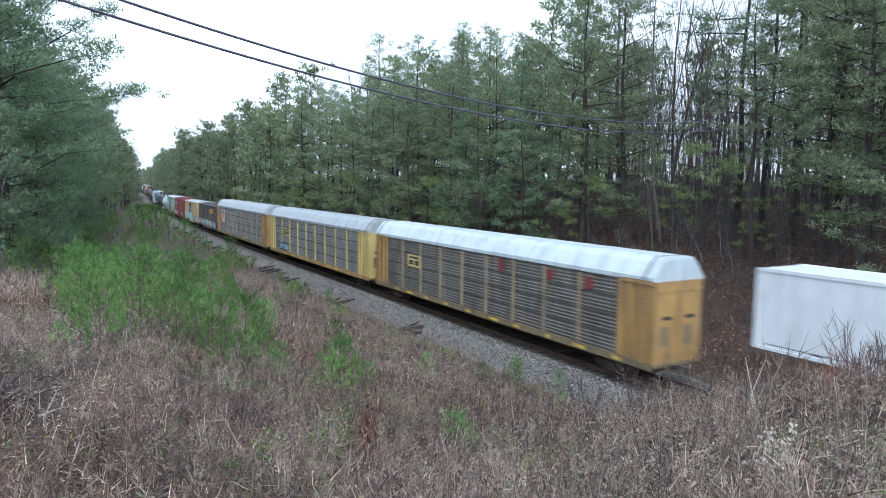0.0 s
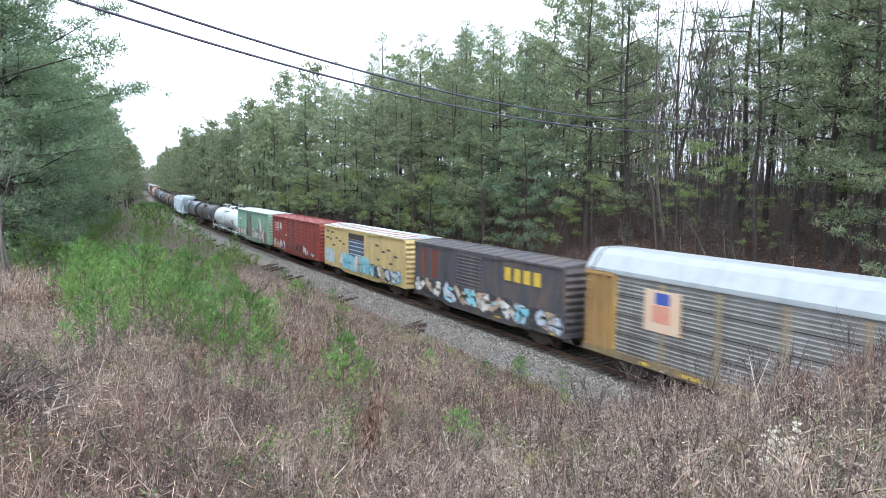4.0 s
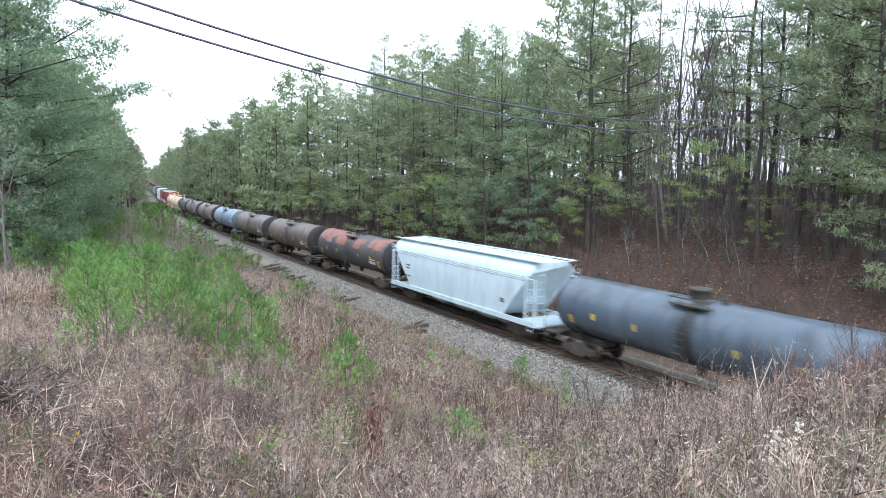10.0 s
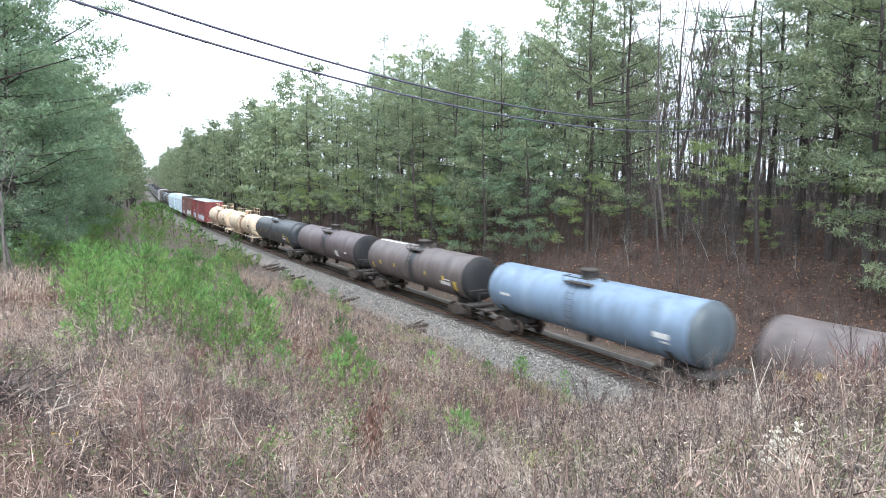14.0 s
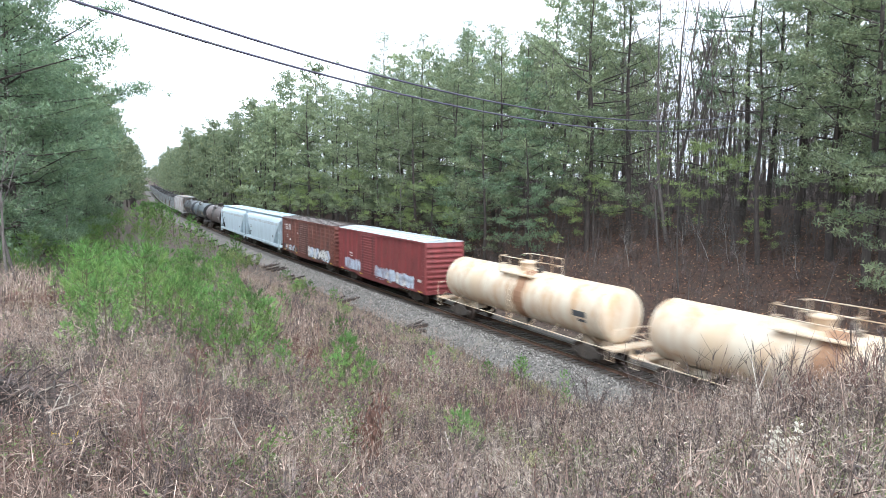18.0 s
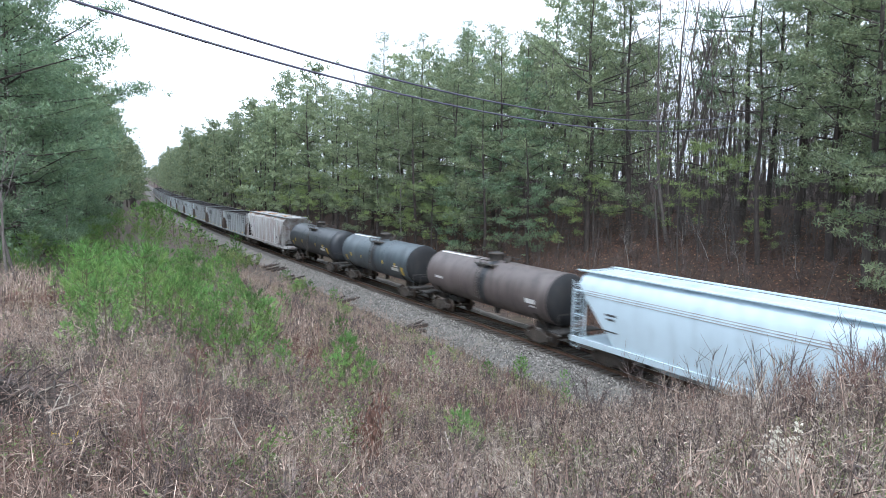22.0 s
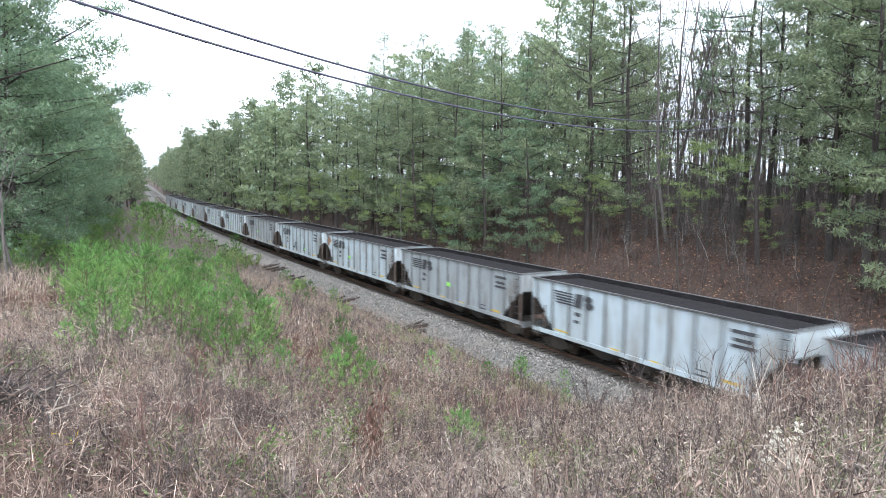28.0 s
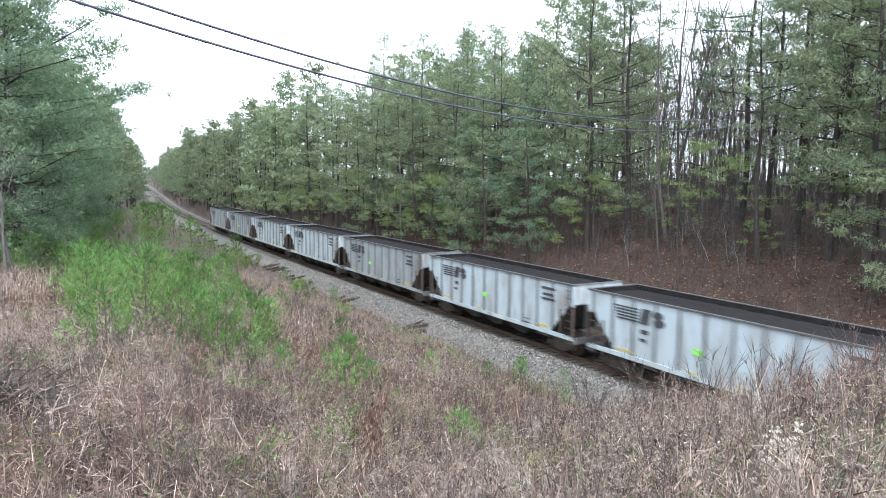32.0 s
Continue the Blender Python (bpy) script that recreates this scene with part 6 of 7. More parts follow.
    # roof walk, hatch troughs
    rw = Mesh()
    for sx in (-1, 1):
        rw.box(sx * 1.12 - 0.16, sx * 1.12 + 0.16, -L + 0.1, L - 0.1, 4.42 + lift, 4.46 + lift)
    for k in range(11):
        y = -L + 0.3 + (2 * L - 0.6) * k / 10
        rw.box(-1.2, 1.2, y - 0.03, y + 0.03, 4.36 + lift, 4.42 + lift)
    if ribs:
        for k, (y0, y1) in enumerate(((-e + 0.6, -e + 2.8), (-e + 4.2, -e + 5.0), (-2.2, 0.4), (1.6, 2.2), (3.1, 5.8), (e - 1.6, e - 0.7))):
            for sx in (-1, 1):
                x0, x1 = sx * (w - 0.17), sx * (1.02 + 0.1 * (k % 2))
                za, zb = 4.213, 4.415 - 0.04 * (k % 2)
                st = Mesh().add([(x0, y0, za), (x1, y0 + 0.2, zb), (x1, y1 - 0.3, zb), (x0, y1, za)], [(0, 1, 2, 3)[::-sx]])
                part("rust_stain", st, M["rust_light" if k % 2 else "rust_brown"], t, "rusty stain on the roof slope")
    part("roof_walk", rw, M["coal_rib"] if ribs else col, t)
    for k in range(8):
        y0 = -e + 1.0 + (2 * e - 2.0) * k / 8
        hm = Mesh().prism([(-0.42, 4.38 + lift), (-0.38, 4.50 + lift), (0.38, 4.50 + lift), (0.42, 4.38 + lift)][::-1], "y", y0 + 0.06, y0 + (2 * e - 2.0) / 8 - 0.06)
        part("hatch", hm, M["rust_light"] if ribs and k % 3 == 1 else col, t)
    part("centre_sill", Mesh().box(-0.3, 0.3, -L + 0.1, L - 0.1, 0.66, 1.0), M["steel_dark"], t)
    bars(t, "painted_mark", [(L - 3.2, L - 2.5, 2.7, 2.8), (L - 3.1, L - 2.6, 2.5, 2.6), (-L + 3.0, -L + 3.35, 1.95, 2.2), (L - 3.3, L - 2.4, 1.95, 2.02)], "decal_black", -w - 0.022)
    running_gear(t, L, 2.2)
    CARS.append((t, (f + r) / 2))
    return t, L


# ------------------------------------------------------------ coal hoppers
def coal_hopper_parts(t, L, paint_name, seed, variant):
    w, top, bot = 1.585, 3.77, 1.06
    rnd = random.Random(seed)
    cut, cz = 1.85, 2.80
    for sx in (-1, 1):
        poly = [(-L + 0.06, top), (-L + 0.06, cz), (-L + 0.30, cz), (-L + cut, bot + 0.1), (L - cut, bot + 0.1), (L - 0.30, cz), (L - 0.06, cz), (L - 0.06, top)]
        sd = Mesh().prism(poly if sx > 0 else poly, "x", sx * (w - 0.05) - 0.012, sx * (w - 0.05) + 0.012)
        part("side_sheet", sd, M[paint_name], t)
        sl = Mesh()
        sl.box(sx * (w - 0.03) - 0.05, sx * (w - 0.03) + 0.05, -L + 0.05, L - 0.05, bot - 0.08, bot + 0.12)
        part("side_sill", sl, M[paint_name], t)
        ch = Mesh().box(sx * (w - 0.02) - 0.06, sx * (w - 0.02) + 0.06, -L, L, top - 0.02, top + 0.06)
        part("top_chord", ch, M["coal_rim"], t)
        ln = Mesh().box(sx * (w - 0.085) - 0.012, sx * (w - 0.085) + 0.012, -L + 0.12, L - 0.12, cz, top + 0.03)
        part("lining", ln, M["coal"], t, "inner wall black with coal dust")
        n = 11
        for k in range(n + 1):
            y = -L + 0.37 + (2 * L - 0.74) * k / n
            foot = max(bot + 0.1, cz - (cz - bot - 0.1) * (L - abs(y) - 0.30) / (cut - 0.30))
            rb = Mesh().prism([(y - 0.09, foot), (y - 0.06, top), (y + 0.06, top), (y + 0.09, foot)][::-1], "x", min(sx * (w - 0.05), sx * (w + 0.015)), max(sx * (w - 0.05), sx * (w + 0.015)))
            part("rib", rb, M["coal_rib"], t)
        for sy in (-1, 1):
            pm = Mesh().box(sx * (w - 0.03) - 0.045, sx * (w - 0.03) + 0.045, min(sy * (L - 0.02), sy * (L - 0.14)), max(sy * (L - 0.02), sy * (L - 0.14)), cz - 0.1, top)
            part("corner_post", pm, M[paint_name], t)
            pm = Mesh().box(sx * (w - 0.03) - 0.04, sx * (w - 0.03) + 0.04, min(sy * (L - 0.03), sy * (L - 0.13)), max(sy * (L - 0.03), sy * (L - 0.13)), bot, cz - 0.1)
            pm.box(sx * (w - 0.03) - 0.035, sx * (w - 0.03) + 0.035, min(sy * (L - 1.0), sy * (L - 1.1)), max(sy * (L - 1.0), sy * (L - 1.1)), bot, cz - 0.35)
            part("end_post", pm, M["rust_dark"], t)
            lm = Mesh()
            ladder(lm, sx * (w + 0.03), sy * (L - 0.36), bot - 0.35, top - 0.1 if sy < 0 else cz, 0.44, "y")
            part("ladder", lm, M["rust_dark"], t)
    for sy in (-1, 1):
        # the sloping floor sheet under the load, and the end wall above it
        sm = Mesh()
        v = [(-w + 0.06, sy * (L - 0.1), cz + 0.08), (w - 0.06, sy * (L - 0.1), cz + 0.08), (w - 0.06, sy * (L - cut - 0.25), bot - 0.1), (-w + 0.06, sy * (L - cut - 0.25), bot - 0.1)]
        v2 = [(a, b - sy * 0.06, c + 0.05) for a, b, c in v]
        sm.add(v + v2, [(0, 1, 2, 3), (4, 7, 6, 5), (0, 4, 5, 1), (2, 6, 7, 3), (1, 5, 6, 2), (0, 3, 7, 4)])
        part("slope_sheet", sm, M["steel_dark"], t, "blackened sloping end sheet")
        part("lining", Mesh().box(-w + 0.12, w - 0.12, sy * (L - 0.125) - 0.012, sy * (L - 0.125) + 0.012, cz, top + 0.03), M["coal"], t, "inner wall black with coal dust")
        ew = Mesh().box(-w + 0.04, w - 0.04, sy * (L - 0.08) - 0.02, sy * (L - 0.08) + 0.02, cz, top + 0.05)
        for k in (-0.9, -0.3, 0.3, 0.9):
            ew.box(k - 0.05, k + 0.05, sy * (L - 0.05) - 0.03, sy * (L - 0.05) + 0.03, cz, top)
        part("end_wall", ew, M[paint_name], t)
        ec = Mesh().box(-w, w, sy * L - 0.1 if sy > 0 else -L, sy * L if sy > 0 else -L + 0.1, top + 0.0, top + 0.07)
        part("end_chord", ec, M["coal_rib"], t)
        part("end_beam", Mesh().box(-w + 0.1, w - 0.1, sy * L - 0.15 if sy > 0 else -L, sy * L if sy > 0 else -L + 0.15, 0.8, 1.1), M["coal_rib"], t)
        for k in (-0.7, 0.7):
            part("end_post", Mesh().rod((k, sy * (L - 0.12), 1.05), (k, sy * (L - 0.12), cz), 0.05, 4), M["coal_rib"], t)
    for k in (-1, 0, 1):
        y = k * (L - 3.0) * 0.55
        hp = Mesh()
        v = []
        for z, hx, hy in ((1.2, 1.45, 1.7), (0.42, 1.1, 0.35)):
            v += [(-hx, y - hy, z), (hx, y - hy, z), (hx, y + hy, z), (-hx, y + hy, z)]
        hp.add(v, [(0, 1, 5, 4)[::-1], (1, 2, 6, 5)[::-1], (2, 3, 7, 6)[::-1], (3, 0, 4, 7)[::-1], (4, 5, 6, 7)[::-1]])
        part("discharge_bay", hp, M["steel_dark"], t)
    part("centre_sill", Mesh().box(-0.3, 0.3, -L + 0.1, L - 0.1, 0.66, 1.05), M["steel_dark"], t)
    # the load: a low heap, a hand's width under the rim
    ld = Mesh()
    nx, ny = 8, 40
    for j in range(ny + 1):
        for i in range(nx + 1):
            u, v_ = i / nx * 2 - 1, j / ny * 2 - 1
            edge = min(1.0, (1 - abs(u)) * 3, (1 - abs(v_)) * 8)
            z = top - 0.20 + 0.10 * edge + 0.05 * noise.noise(Vector((u * 4, v_ * 22, seed * 3.7)))
            ld.v.append((u * (w - 0.10), v_ * (L - 0.14), z))
    for j in range(ny):
        for i in range(nx):
            a = j * (nx + 1) + i
            ld.f.append((a, a + 1, a + nx + 2, a + nx + 1))
            ld.mi.append(0)
            ld.smooth.append(False)
    part("coal_load", ld, M["coal"], t, "black coal heaped to the rim")
    x = -w - 0.016
    rail_logo(t, L - 1.78, 2.74, 0.68, "decal_black", x, 5, 1.28)
    bars(t, "painted_mark", [(-L + 1.45, -L + 2.6, 3.30, 3.44), (-L + 1.45, -L + 2.6, 2.74, 2.87), (-L + 1.55, -L + 2.5, 2.98, 3.12), (L - 3.9, L - 3.45, 2.3, 2.5), (L - 3.8, L - 3.4, 1.95, 2.1),
                             (-L + cut + 1.7, -L + cut + 2.25, 1.22, 1.30), (-L + cut + 1.7, -L + cut + 2.25, 1.45, 1.5)], "decal_black", x)
    bars(t, "yellow_stripe", [(L - cut - 1.15, L - cut - 0.1, 1.30, 1.38), (-L + cut + 0.2, -L + cut + 1.0, 1.28, 1.40)] + [(-L + cut + 4.2 + k * 2.4, -L + cut + 4.75 + k * 2.4, 1.2, 1.27) for k in range(2)], "decal_yellow", x)
    if variant in (1, 2, 4):
        y = (0.5, 1.6, 1.0)[(1, 2, 4).index(variant)]
        bars(t, "lime_patch", [(y - 0.24, y + 0.24, 2.03, 2.27)], "lime", x, "bright lime-green painted patch")
    if variant == 3:
        bars(t, "graffiti", [(1.9, 2.0, 1.55, 2.2), (1.2, 2.0, 1.55, 1.68), (1.1, 1.25, 1.55, 2.15), (0.4, 0.55, 1.5, 2.2), (0.4, 1.0, 1.5, 1.6), (0.4, 1.0, 2.05, 2.2), (0.9, 1.0, 1.5, 2.2),
                             (-2.2, -1.6, 1.45, 1.8), (-2.1, -1.75, 1.8, 2.2)], "decal_black", x, "scrawled black paint")
    if variant in (3, 5):
        bars(t, "lime_patch", [(-2.35, -1.95, 1.6, 1.75)], "lime", x - 0.008, "small lime-green patch")
    if seed == 5:
        rag = [(L - 0.2 - 1.1 * math.cos(a) * rnd.uniform(0.7, 1.0), 3.2 + 0.5 * math.sin(a) * rnd.uniform(0.7, 1.0)) for a in [-1.5 + 3.0 * k / 9 for k in range(10)]]
        part("rust_patch", Mesh().prism(rag, "x", -w + 0.034, -w + 0.04), M["rust_light"], t, "rusted corner")
    running_gear(t, L, 1.55)
# ------------------------------------------------------------ the train, from its head to its tail
def stack_car(f, r):
    """A well car with two boxes, one on the other; the upper one is longer."""
    t = thing("container_well_car", "well car with a white box stacked on a rusty orange one", "freight car", "cars of the train")
    L = (r - f) / 2
    m = (f + r) / 2
    up = Mesh().box(-1.27, 1.27, -L, L, 3.02, 5.9)
    part("upper_box", up, M["white_box"], t, "smooth white corrugated-steel box")
    tr = Mesh()
    for x in (-1.28, 1.28):
        for z in (3.0, 5.86):
            tr.box(x - 0.03, x + 0.03, -L - 0.01, L + 0.01, z - 0.05, z + 0.07)
        for y in (-L, L):
            tr.box(x - 0.035, x + 0.035, y - 0.06, y + 0.06, 2.98, 5.92)
    part("box_trim", tr, M["white_box"], t)
    bars(t, "painted_mark", [(L - 5.6, L - 4.3, 3.35, 3.5), (L - 5.2, L - 4.6, 3.6, 3.66), (L - 2.6, L - 2.2, 3.12, 3.18)], "decal_black", -1.275)
    bars(t, "rub_line", [(L - 0.4, L - 4.0, 3.16, 3.19)], "coal_rib", -1.275)
    lo = Mesh().box(-1.22, 1.22, -L + 1.6, L - 2.6, 0.4, 2.95)
    for k in range(30):
        y = -L + 1.8 + (2 * L - 4.6) * k / 30
        lo.box(-1.25, 1.25, y, y + 0.16, 0.5, 2.85)
    part("lower_box", lo, M["orange_sill"], t, "rusty orange ribbed steel box")
    wl = Mesh()
    for sx in (-1, 1):
        wl.box(sx * 1.38 - 0.05, sx * 1.38 + 0.05, -L + 1.0, L - 1.0, 0.3, 1.25)
    wl.box(-1.38, 1.38, -L + 1.0, -L + 1.3, 0.6, 1.3).box(-1.38, 1.38, L - 1.3, L - 1.0, 0.6, 1.3)
    part("well", wl, M["steel_dark"], t)
    for sy in (-1, 1):
        a, b = sorted((sy * (L - 1.1), sy * (L + 1.0)))
        part("end_platform", Mesh().box(-1.2, 1.2, a, b, 0.85, 1.1), M["steel_dark"], t)
    running_gear(t, L + 1.0, 1.3)
    CARS.append((t, m))


stack_car(-0.4, 15.9)
ta, La = autorack(20.6, 49.3, "rack_brown", "rack_yellow", "roof_white", "grimy autorack car with brown-grey ribbed sides and a white roof", 9, "plate", "rack_post_dirty")
bars(ta, "red_smear", [(-7.6, -7.1, 4.0, 4.5), (-3.2, -2.7, 3.9, 4.6), (-10.6, -10.0, 3.9, 4.5)], "box_maroon", -1.585)
tb, Lb = autorack(50.6, 79.0, "rack_grey", "rack_yellow_pale", "roof_grey", "autorack car with grey ribbed sides and pale yellow end doors", 9, "plate", "rack_yellow_pale", "rack_yellow")
graffiti(tb, Lb - 4.0, Lb - 7.2, 1.2, 2.1, ("spray_pale", "spray_cyan"), 3, -1.585, 5)
tc, Lc = autorack(80.5, 110.0, "rack_grey", "rack_yellow", "roof_grey", "autorack car with silver ribbed sides and yellow end doors", 9, "shield", "rack_post_dirty")

t1, L1 = boxcar(111.6, 127.9, "box_dark", "box_dark", "posts", "dark blue-black boxcar with upright posts, covered in graffiti", (-0.6, 2.4))
bars(t1, "rust_panel", [(L1 - 1.7, L1 - 0.6, 2.3, 4.2), (L1 - 3.2, L1 - 2.2, 2.3, 4.2)], "box_brown", -1.49)
bars(t1, "painted_mark", [(-3.0 - 0.9 * k, -3.6 - 0.9 * k, 3.3, 4.05) for k in range(4)], "decal_yellow", -1.558)
graffiti(t1, L1 - 0.3, -L1 + 0.3, 1.05, 2.2, ("spray_pale", "spray_tan", "spray_cyan", "decal_white"), 4, -1.56, 12)
t2, L2 = boxcar(129.6, 146.5, "box_yellow", "roof_white", "plate", "yellow boxcar with an open doorway, graffiti and a rust-striped roof", (-1.2, 2.6), roofstripe=True)
bars(t2, "blue_door_panel", [(-1.0, 2.4, 1.6, 3.75)], "door_blue", -1.562, "blue inner door panel with bright level ribs")
bars(t2, "bright_rib", [(-1.0, 2.4, 1.8 + 0.34 * k, 1.87 + 0.34 * k) for k in range(6)], "spray_pale", -1.570)
bars(t2, "door_shade", [(-1.0, 2.4, 3.78, 4.25)], "steel_dark", -1.562)
rl = random.Random(12)
bars(t2, "painted_mark", [(y, y - rl.uniform(0.35, 0.8), z, z + 0.16) for y, z in ((L2 - 0.6, 4.0), (L2 - 1.8, 3.95), (L2 - 0.5, 3.4), (L2 - 1.4, 3.3), (L2 - 2.9, 3.5), (L2 - 3.7, 3.3), (L2 - 4.6, 3.1), (L2 - 2.0, 2.8), (-3.2, 3.6), (-4.4, 3.2), (-5.4, 3.4), (-6.6, 3.0), (-3.6, 2.5), (-5.8, 2.4))], "decal_black", -1.52)
graffiti(t2, L2 - 0.2, L2 - 2.4, 1.1, 2.6, ("spray_pale", "spray_cyan", "decal_white"), 5, -1.53, 4, "spray_pale")
graffiti(t2, 4.4, -2.0, 1.0, 2.5, ("spray_cyan", "spray_cyan", "decal_white", "spray_tan"), 6, -1.58, 8, "spray_cyan")
graffiti(t2, -2.4, -L2 + 0.5, 1.05, 2.1, ("spray_cyan", "spray_tan", "decal_white", "spray_pale"), 26, -1.58, 6)
t3, L3 = boxcar(148.0, 164.2, "box_red", "roof_red", "ribbed", "red ribbed boxcar with a white painted mark and graffiti", (-0.4, 2.6), door_paint="box_maroon", rib_paint="box_maroon", post_paint="box_maroon")
rail_logo(t3, L3 - 0.8, 3.15, 0.80, "decal_white", -1.53, 3)
bars(t3, "painted_mark", [(L3 - 1.0, L3 - 1.5, 2.95, 3.05), (L3 - 1.8, L3 - 2.3, 2.95, 3.05), (2.9, 2.6, 2.6, 2.75)], "decal_white", -1.53)
graffiti(t3, L3 - 0.2, 2.8, 1.0, 2.05, ("spray_pale", "decal_white", "spray_tan", "box_maroon"), 7, -1.545, 11, "box_maroon")
graffiti(t3, -0.8, -4.6, 1.05, 2.0, ("decal_white", "spray_pale", "box_maroon", "steel_dark"), 8, -1.53, 6)
graffiti(t3, -5.6, -7.0, 1.15, 1.5, ("decal_white", "spray_cyan"), 8, -1.53, 3)
t4, L4 = boxcar(166.1, 182.5, "box_green", "roof_white", "posts", "faded green boxcar with rusty stains and a white roof", (0.1, 3.0), door_paint="green_rust", rib_paint="roof_white", pitch=0.62)
graffiti(t4, L4 - 0.3, 3.2, 1.1, 2.1, ("spray_pale", "spray_tan", "green_rust"), 9, -1.575, 8, "green_rust")
graffiti(t4, -0.4, -L4 + 0.9, 1.05, 2.5, ("green_rust", "spray_pale", "rust_light", "green_rust", "spray_tan", "spray_pale"), 10, -1.575, 12, "green_rust")
graffiti(t4, 2.9, 0.2, 1.3, 2.3, ("green_rust", "rust_light", "steel_dark"), 19, -1.58, 5, "green_rust")
m4 = Mesh().prism([(-3.6, 3.9), (-4.3, 3.85), (-5.0, 2.4), (-4.5, 2.2)], "x", -1.60, -1.575)
part("white_slash", m4, M["decal_white"], t4, "slanting smear of white paint")
for k in range(7):
    y = L4 - 1.2 - k * 2.0
    bars(t4, "rust_stain", [(y, y - 0.35, 1.15, 2.0 + 0.5 * (k % 3)), (y - 0.6, y - 0.85, 1.15, 1.7 + 0.6 * (k % 2))], "green_rust", -1.484, "brown rust stain")
bars(t4, "painted_mark", [(L4 - 1.2, L4 - 2.4, 3.2, 3.5), (L4 - 1.0, L4 - 1.6, 2.3, 2.45)], "decal_white", -1.56)

tank_car(184.4, 202.2, "tank_white", "clean white tank car with a railed platform on top", "dark", True, True)
tank_car(204.0, 221.5, "tank_black", "plain black tank car with small yellow marks", "yellow")
tank_car(222.45, 240.6, "tank_navy", "glossy blue-black tank car with small yellow marks", "yellow")
covered_hopper(241.2, 259.3, "hop_white", "clean pale covered hopper car with sloping ends")
tank_car(260.2, 277.6, "tank_rust", "black tank car with large rust-red patches", "yellow")
tank_car(278.6, 295.8, "tank_brown", "dusty brown tank car with small yellow marks", "yellow")
tank_car(296.8, 313.8, "tank_umber", "dark brown tank car with small yellow marks", "yellow")
tank_car(314.8, 331.8, "tank_blue", "light blue tank car with small white marks", "white")
tank_car(332.8, 349.9, "tank_umber", "brown tank car with yellow marks", "yellow", top_pale=True)
tank_car(350.9, 368.6, "tank_mauve", "grey-brown tank car with a white splash on its side", "patch")
tank_car(369.6, 386.7, "tank_black", "charcoal black tank car with yellow marks", "yellow", top_pale=True)
tank_car(387.5, 403.9, "tank_cream", "rust-streaked cream tank car with a railed platform", "dark", True, True, 1.38, 2.44, streak="rust_light")
tank_car(404.9, 421.8, "tank_cream", "cream tank car stained with rust below its railed platform", "dark", True, True, 1.38, 2.44, streak="rust_light")

t5, L5 = boxcar(423.4, 440.0, "box_maroon", "roof_white", "posts", "maroon boxcar with a white roof and pale blue graffiti", (0.2, 3.2), rib_paint="roof_grey")
graffiti(t5, 6.6, 3.3, 1.1, 2.15, ("spray_pale", "spray_haze"), 13, -1.56, 8, "spray_haze")
graffiti(t5, 0.1, -L5 + 1.8, 1.05, 2.05, ("spray_pale", "spray_haze", "decal_white"), 14, -1.56, 11, "spray_haze")
bars(t5, "painted_mark", [(5.6, 5.0, 2.5, 2.62), (5.6, 4.9, 2.3, 2.38), (-L5 + 0.5, -L5 + 1.1, 1.7, 1.9)], "decal_white", -1.56)
t6, L6 = boxcar(441.2, 457.6, "box_brown", "roof_brown", "ribbed", "rusty brown ribbed boxcar with a white mark and white graffiti", (-0.8, 2.4), door_paint="box_brown_light", rib_paint="steel_dark", post_paint="box_brown_light")
rail_logo(t6, L6 - 0.8, 3.3, 0.66, "decal_white", -1.53, 3)
bars(t6, "painted_mark", [(L6 - 1.6, L6 - 2.0, 2.7, 2.8), (L6 - 1.6, L6 - 2.1, 2.45, 2.52), (L6 - 2.6, L6 - 3.2, 2.2, 2.4), (2.9, 2.6, 3.1, 3.2)], "decal_white", -1.53)
graffiti(t6, L6 - 0.5, 3.0, 1.05, 1.7, ("spray_green", "spray_pale", "spray_tan"), 15, -1.53, 5)
graffiti(t6, -1.0, -L6 + 1.2, 1.0, 2.15, ("decal_white", "decal_white", "spray_pale"), 16, -1.58, 8)
covered_hopper(458.5, 475.2, "hop_white", "pale blue-white covered hopper car with sloping ends")
covered_hopper(476.0, 492.7, "hop_white", "pale blue-white covered hopper car with sloping ends")
tank_car(493.7, 509.2, "tank_umber", "brown tank car with worn pale lettering bars", "white", top_pale=True)
tank_car(510.2, 525.3, "tank_slate", "blue-grey tank car with worn yellow marks", "yellow", top_pale=True)
tank_car(526.3, 541.0, "tank_black", "dark grey tank car with yellow marks", "yellow")
covered_hopper(541.7, 559.75, "hop_grey", "weathered grey-white covered hopper car with upright ribs", True)
WHITE = (3, 5, 6, 8, 9, 11, 12)
for i in range(15):
    r = 574.75 + i * 16.08
    t = thing("coal_hopper_car", "dirty white coal hopper car heaped with black coal" if i in WHITE else "weathered grey coal hopper car heaped with black coal", "freight car", "cars of the train")
    coal_hopper_parts(t, 7.52, "coal_white" if i in WHITE else "coal_grey", i, (0, 0, 0, 0, 1, 2, 3, 4, 4, 1, 2, 0, 5, 1, 0)[i])
    CARS.append((t, r - 7.52))
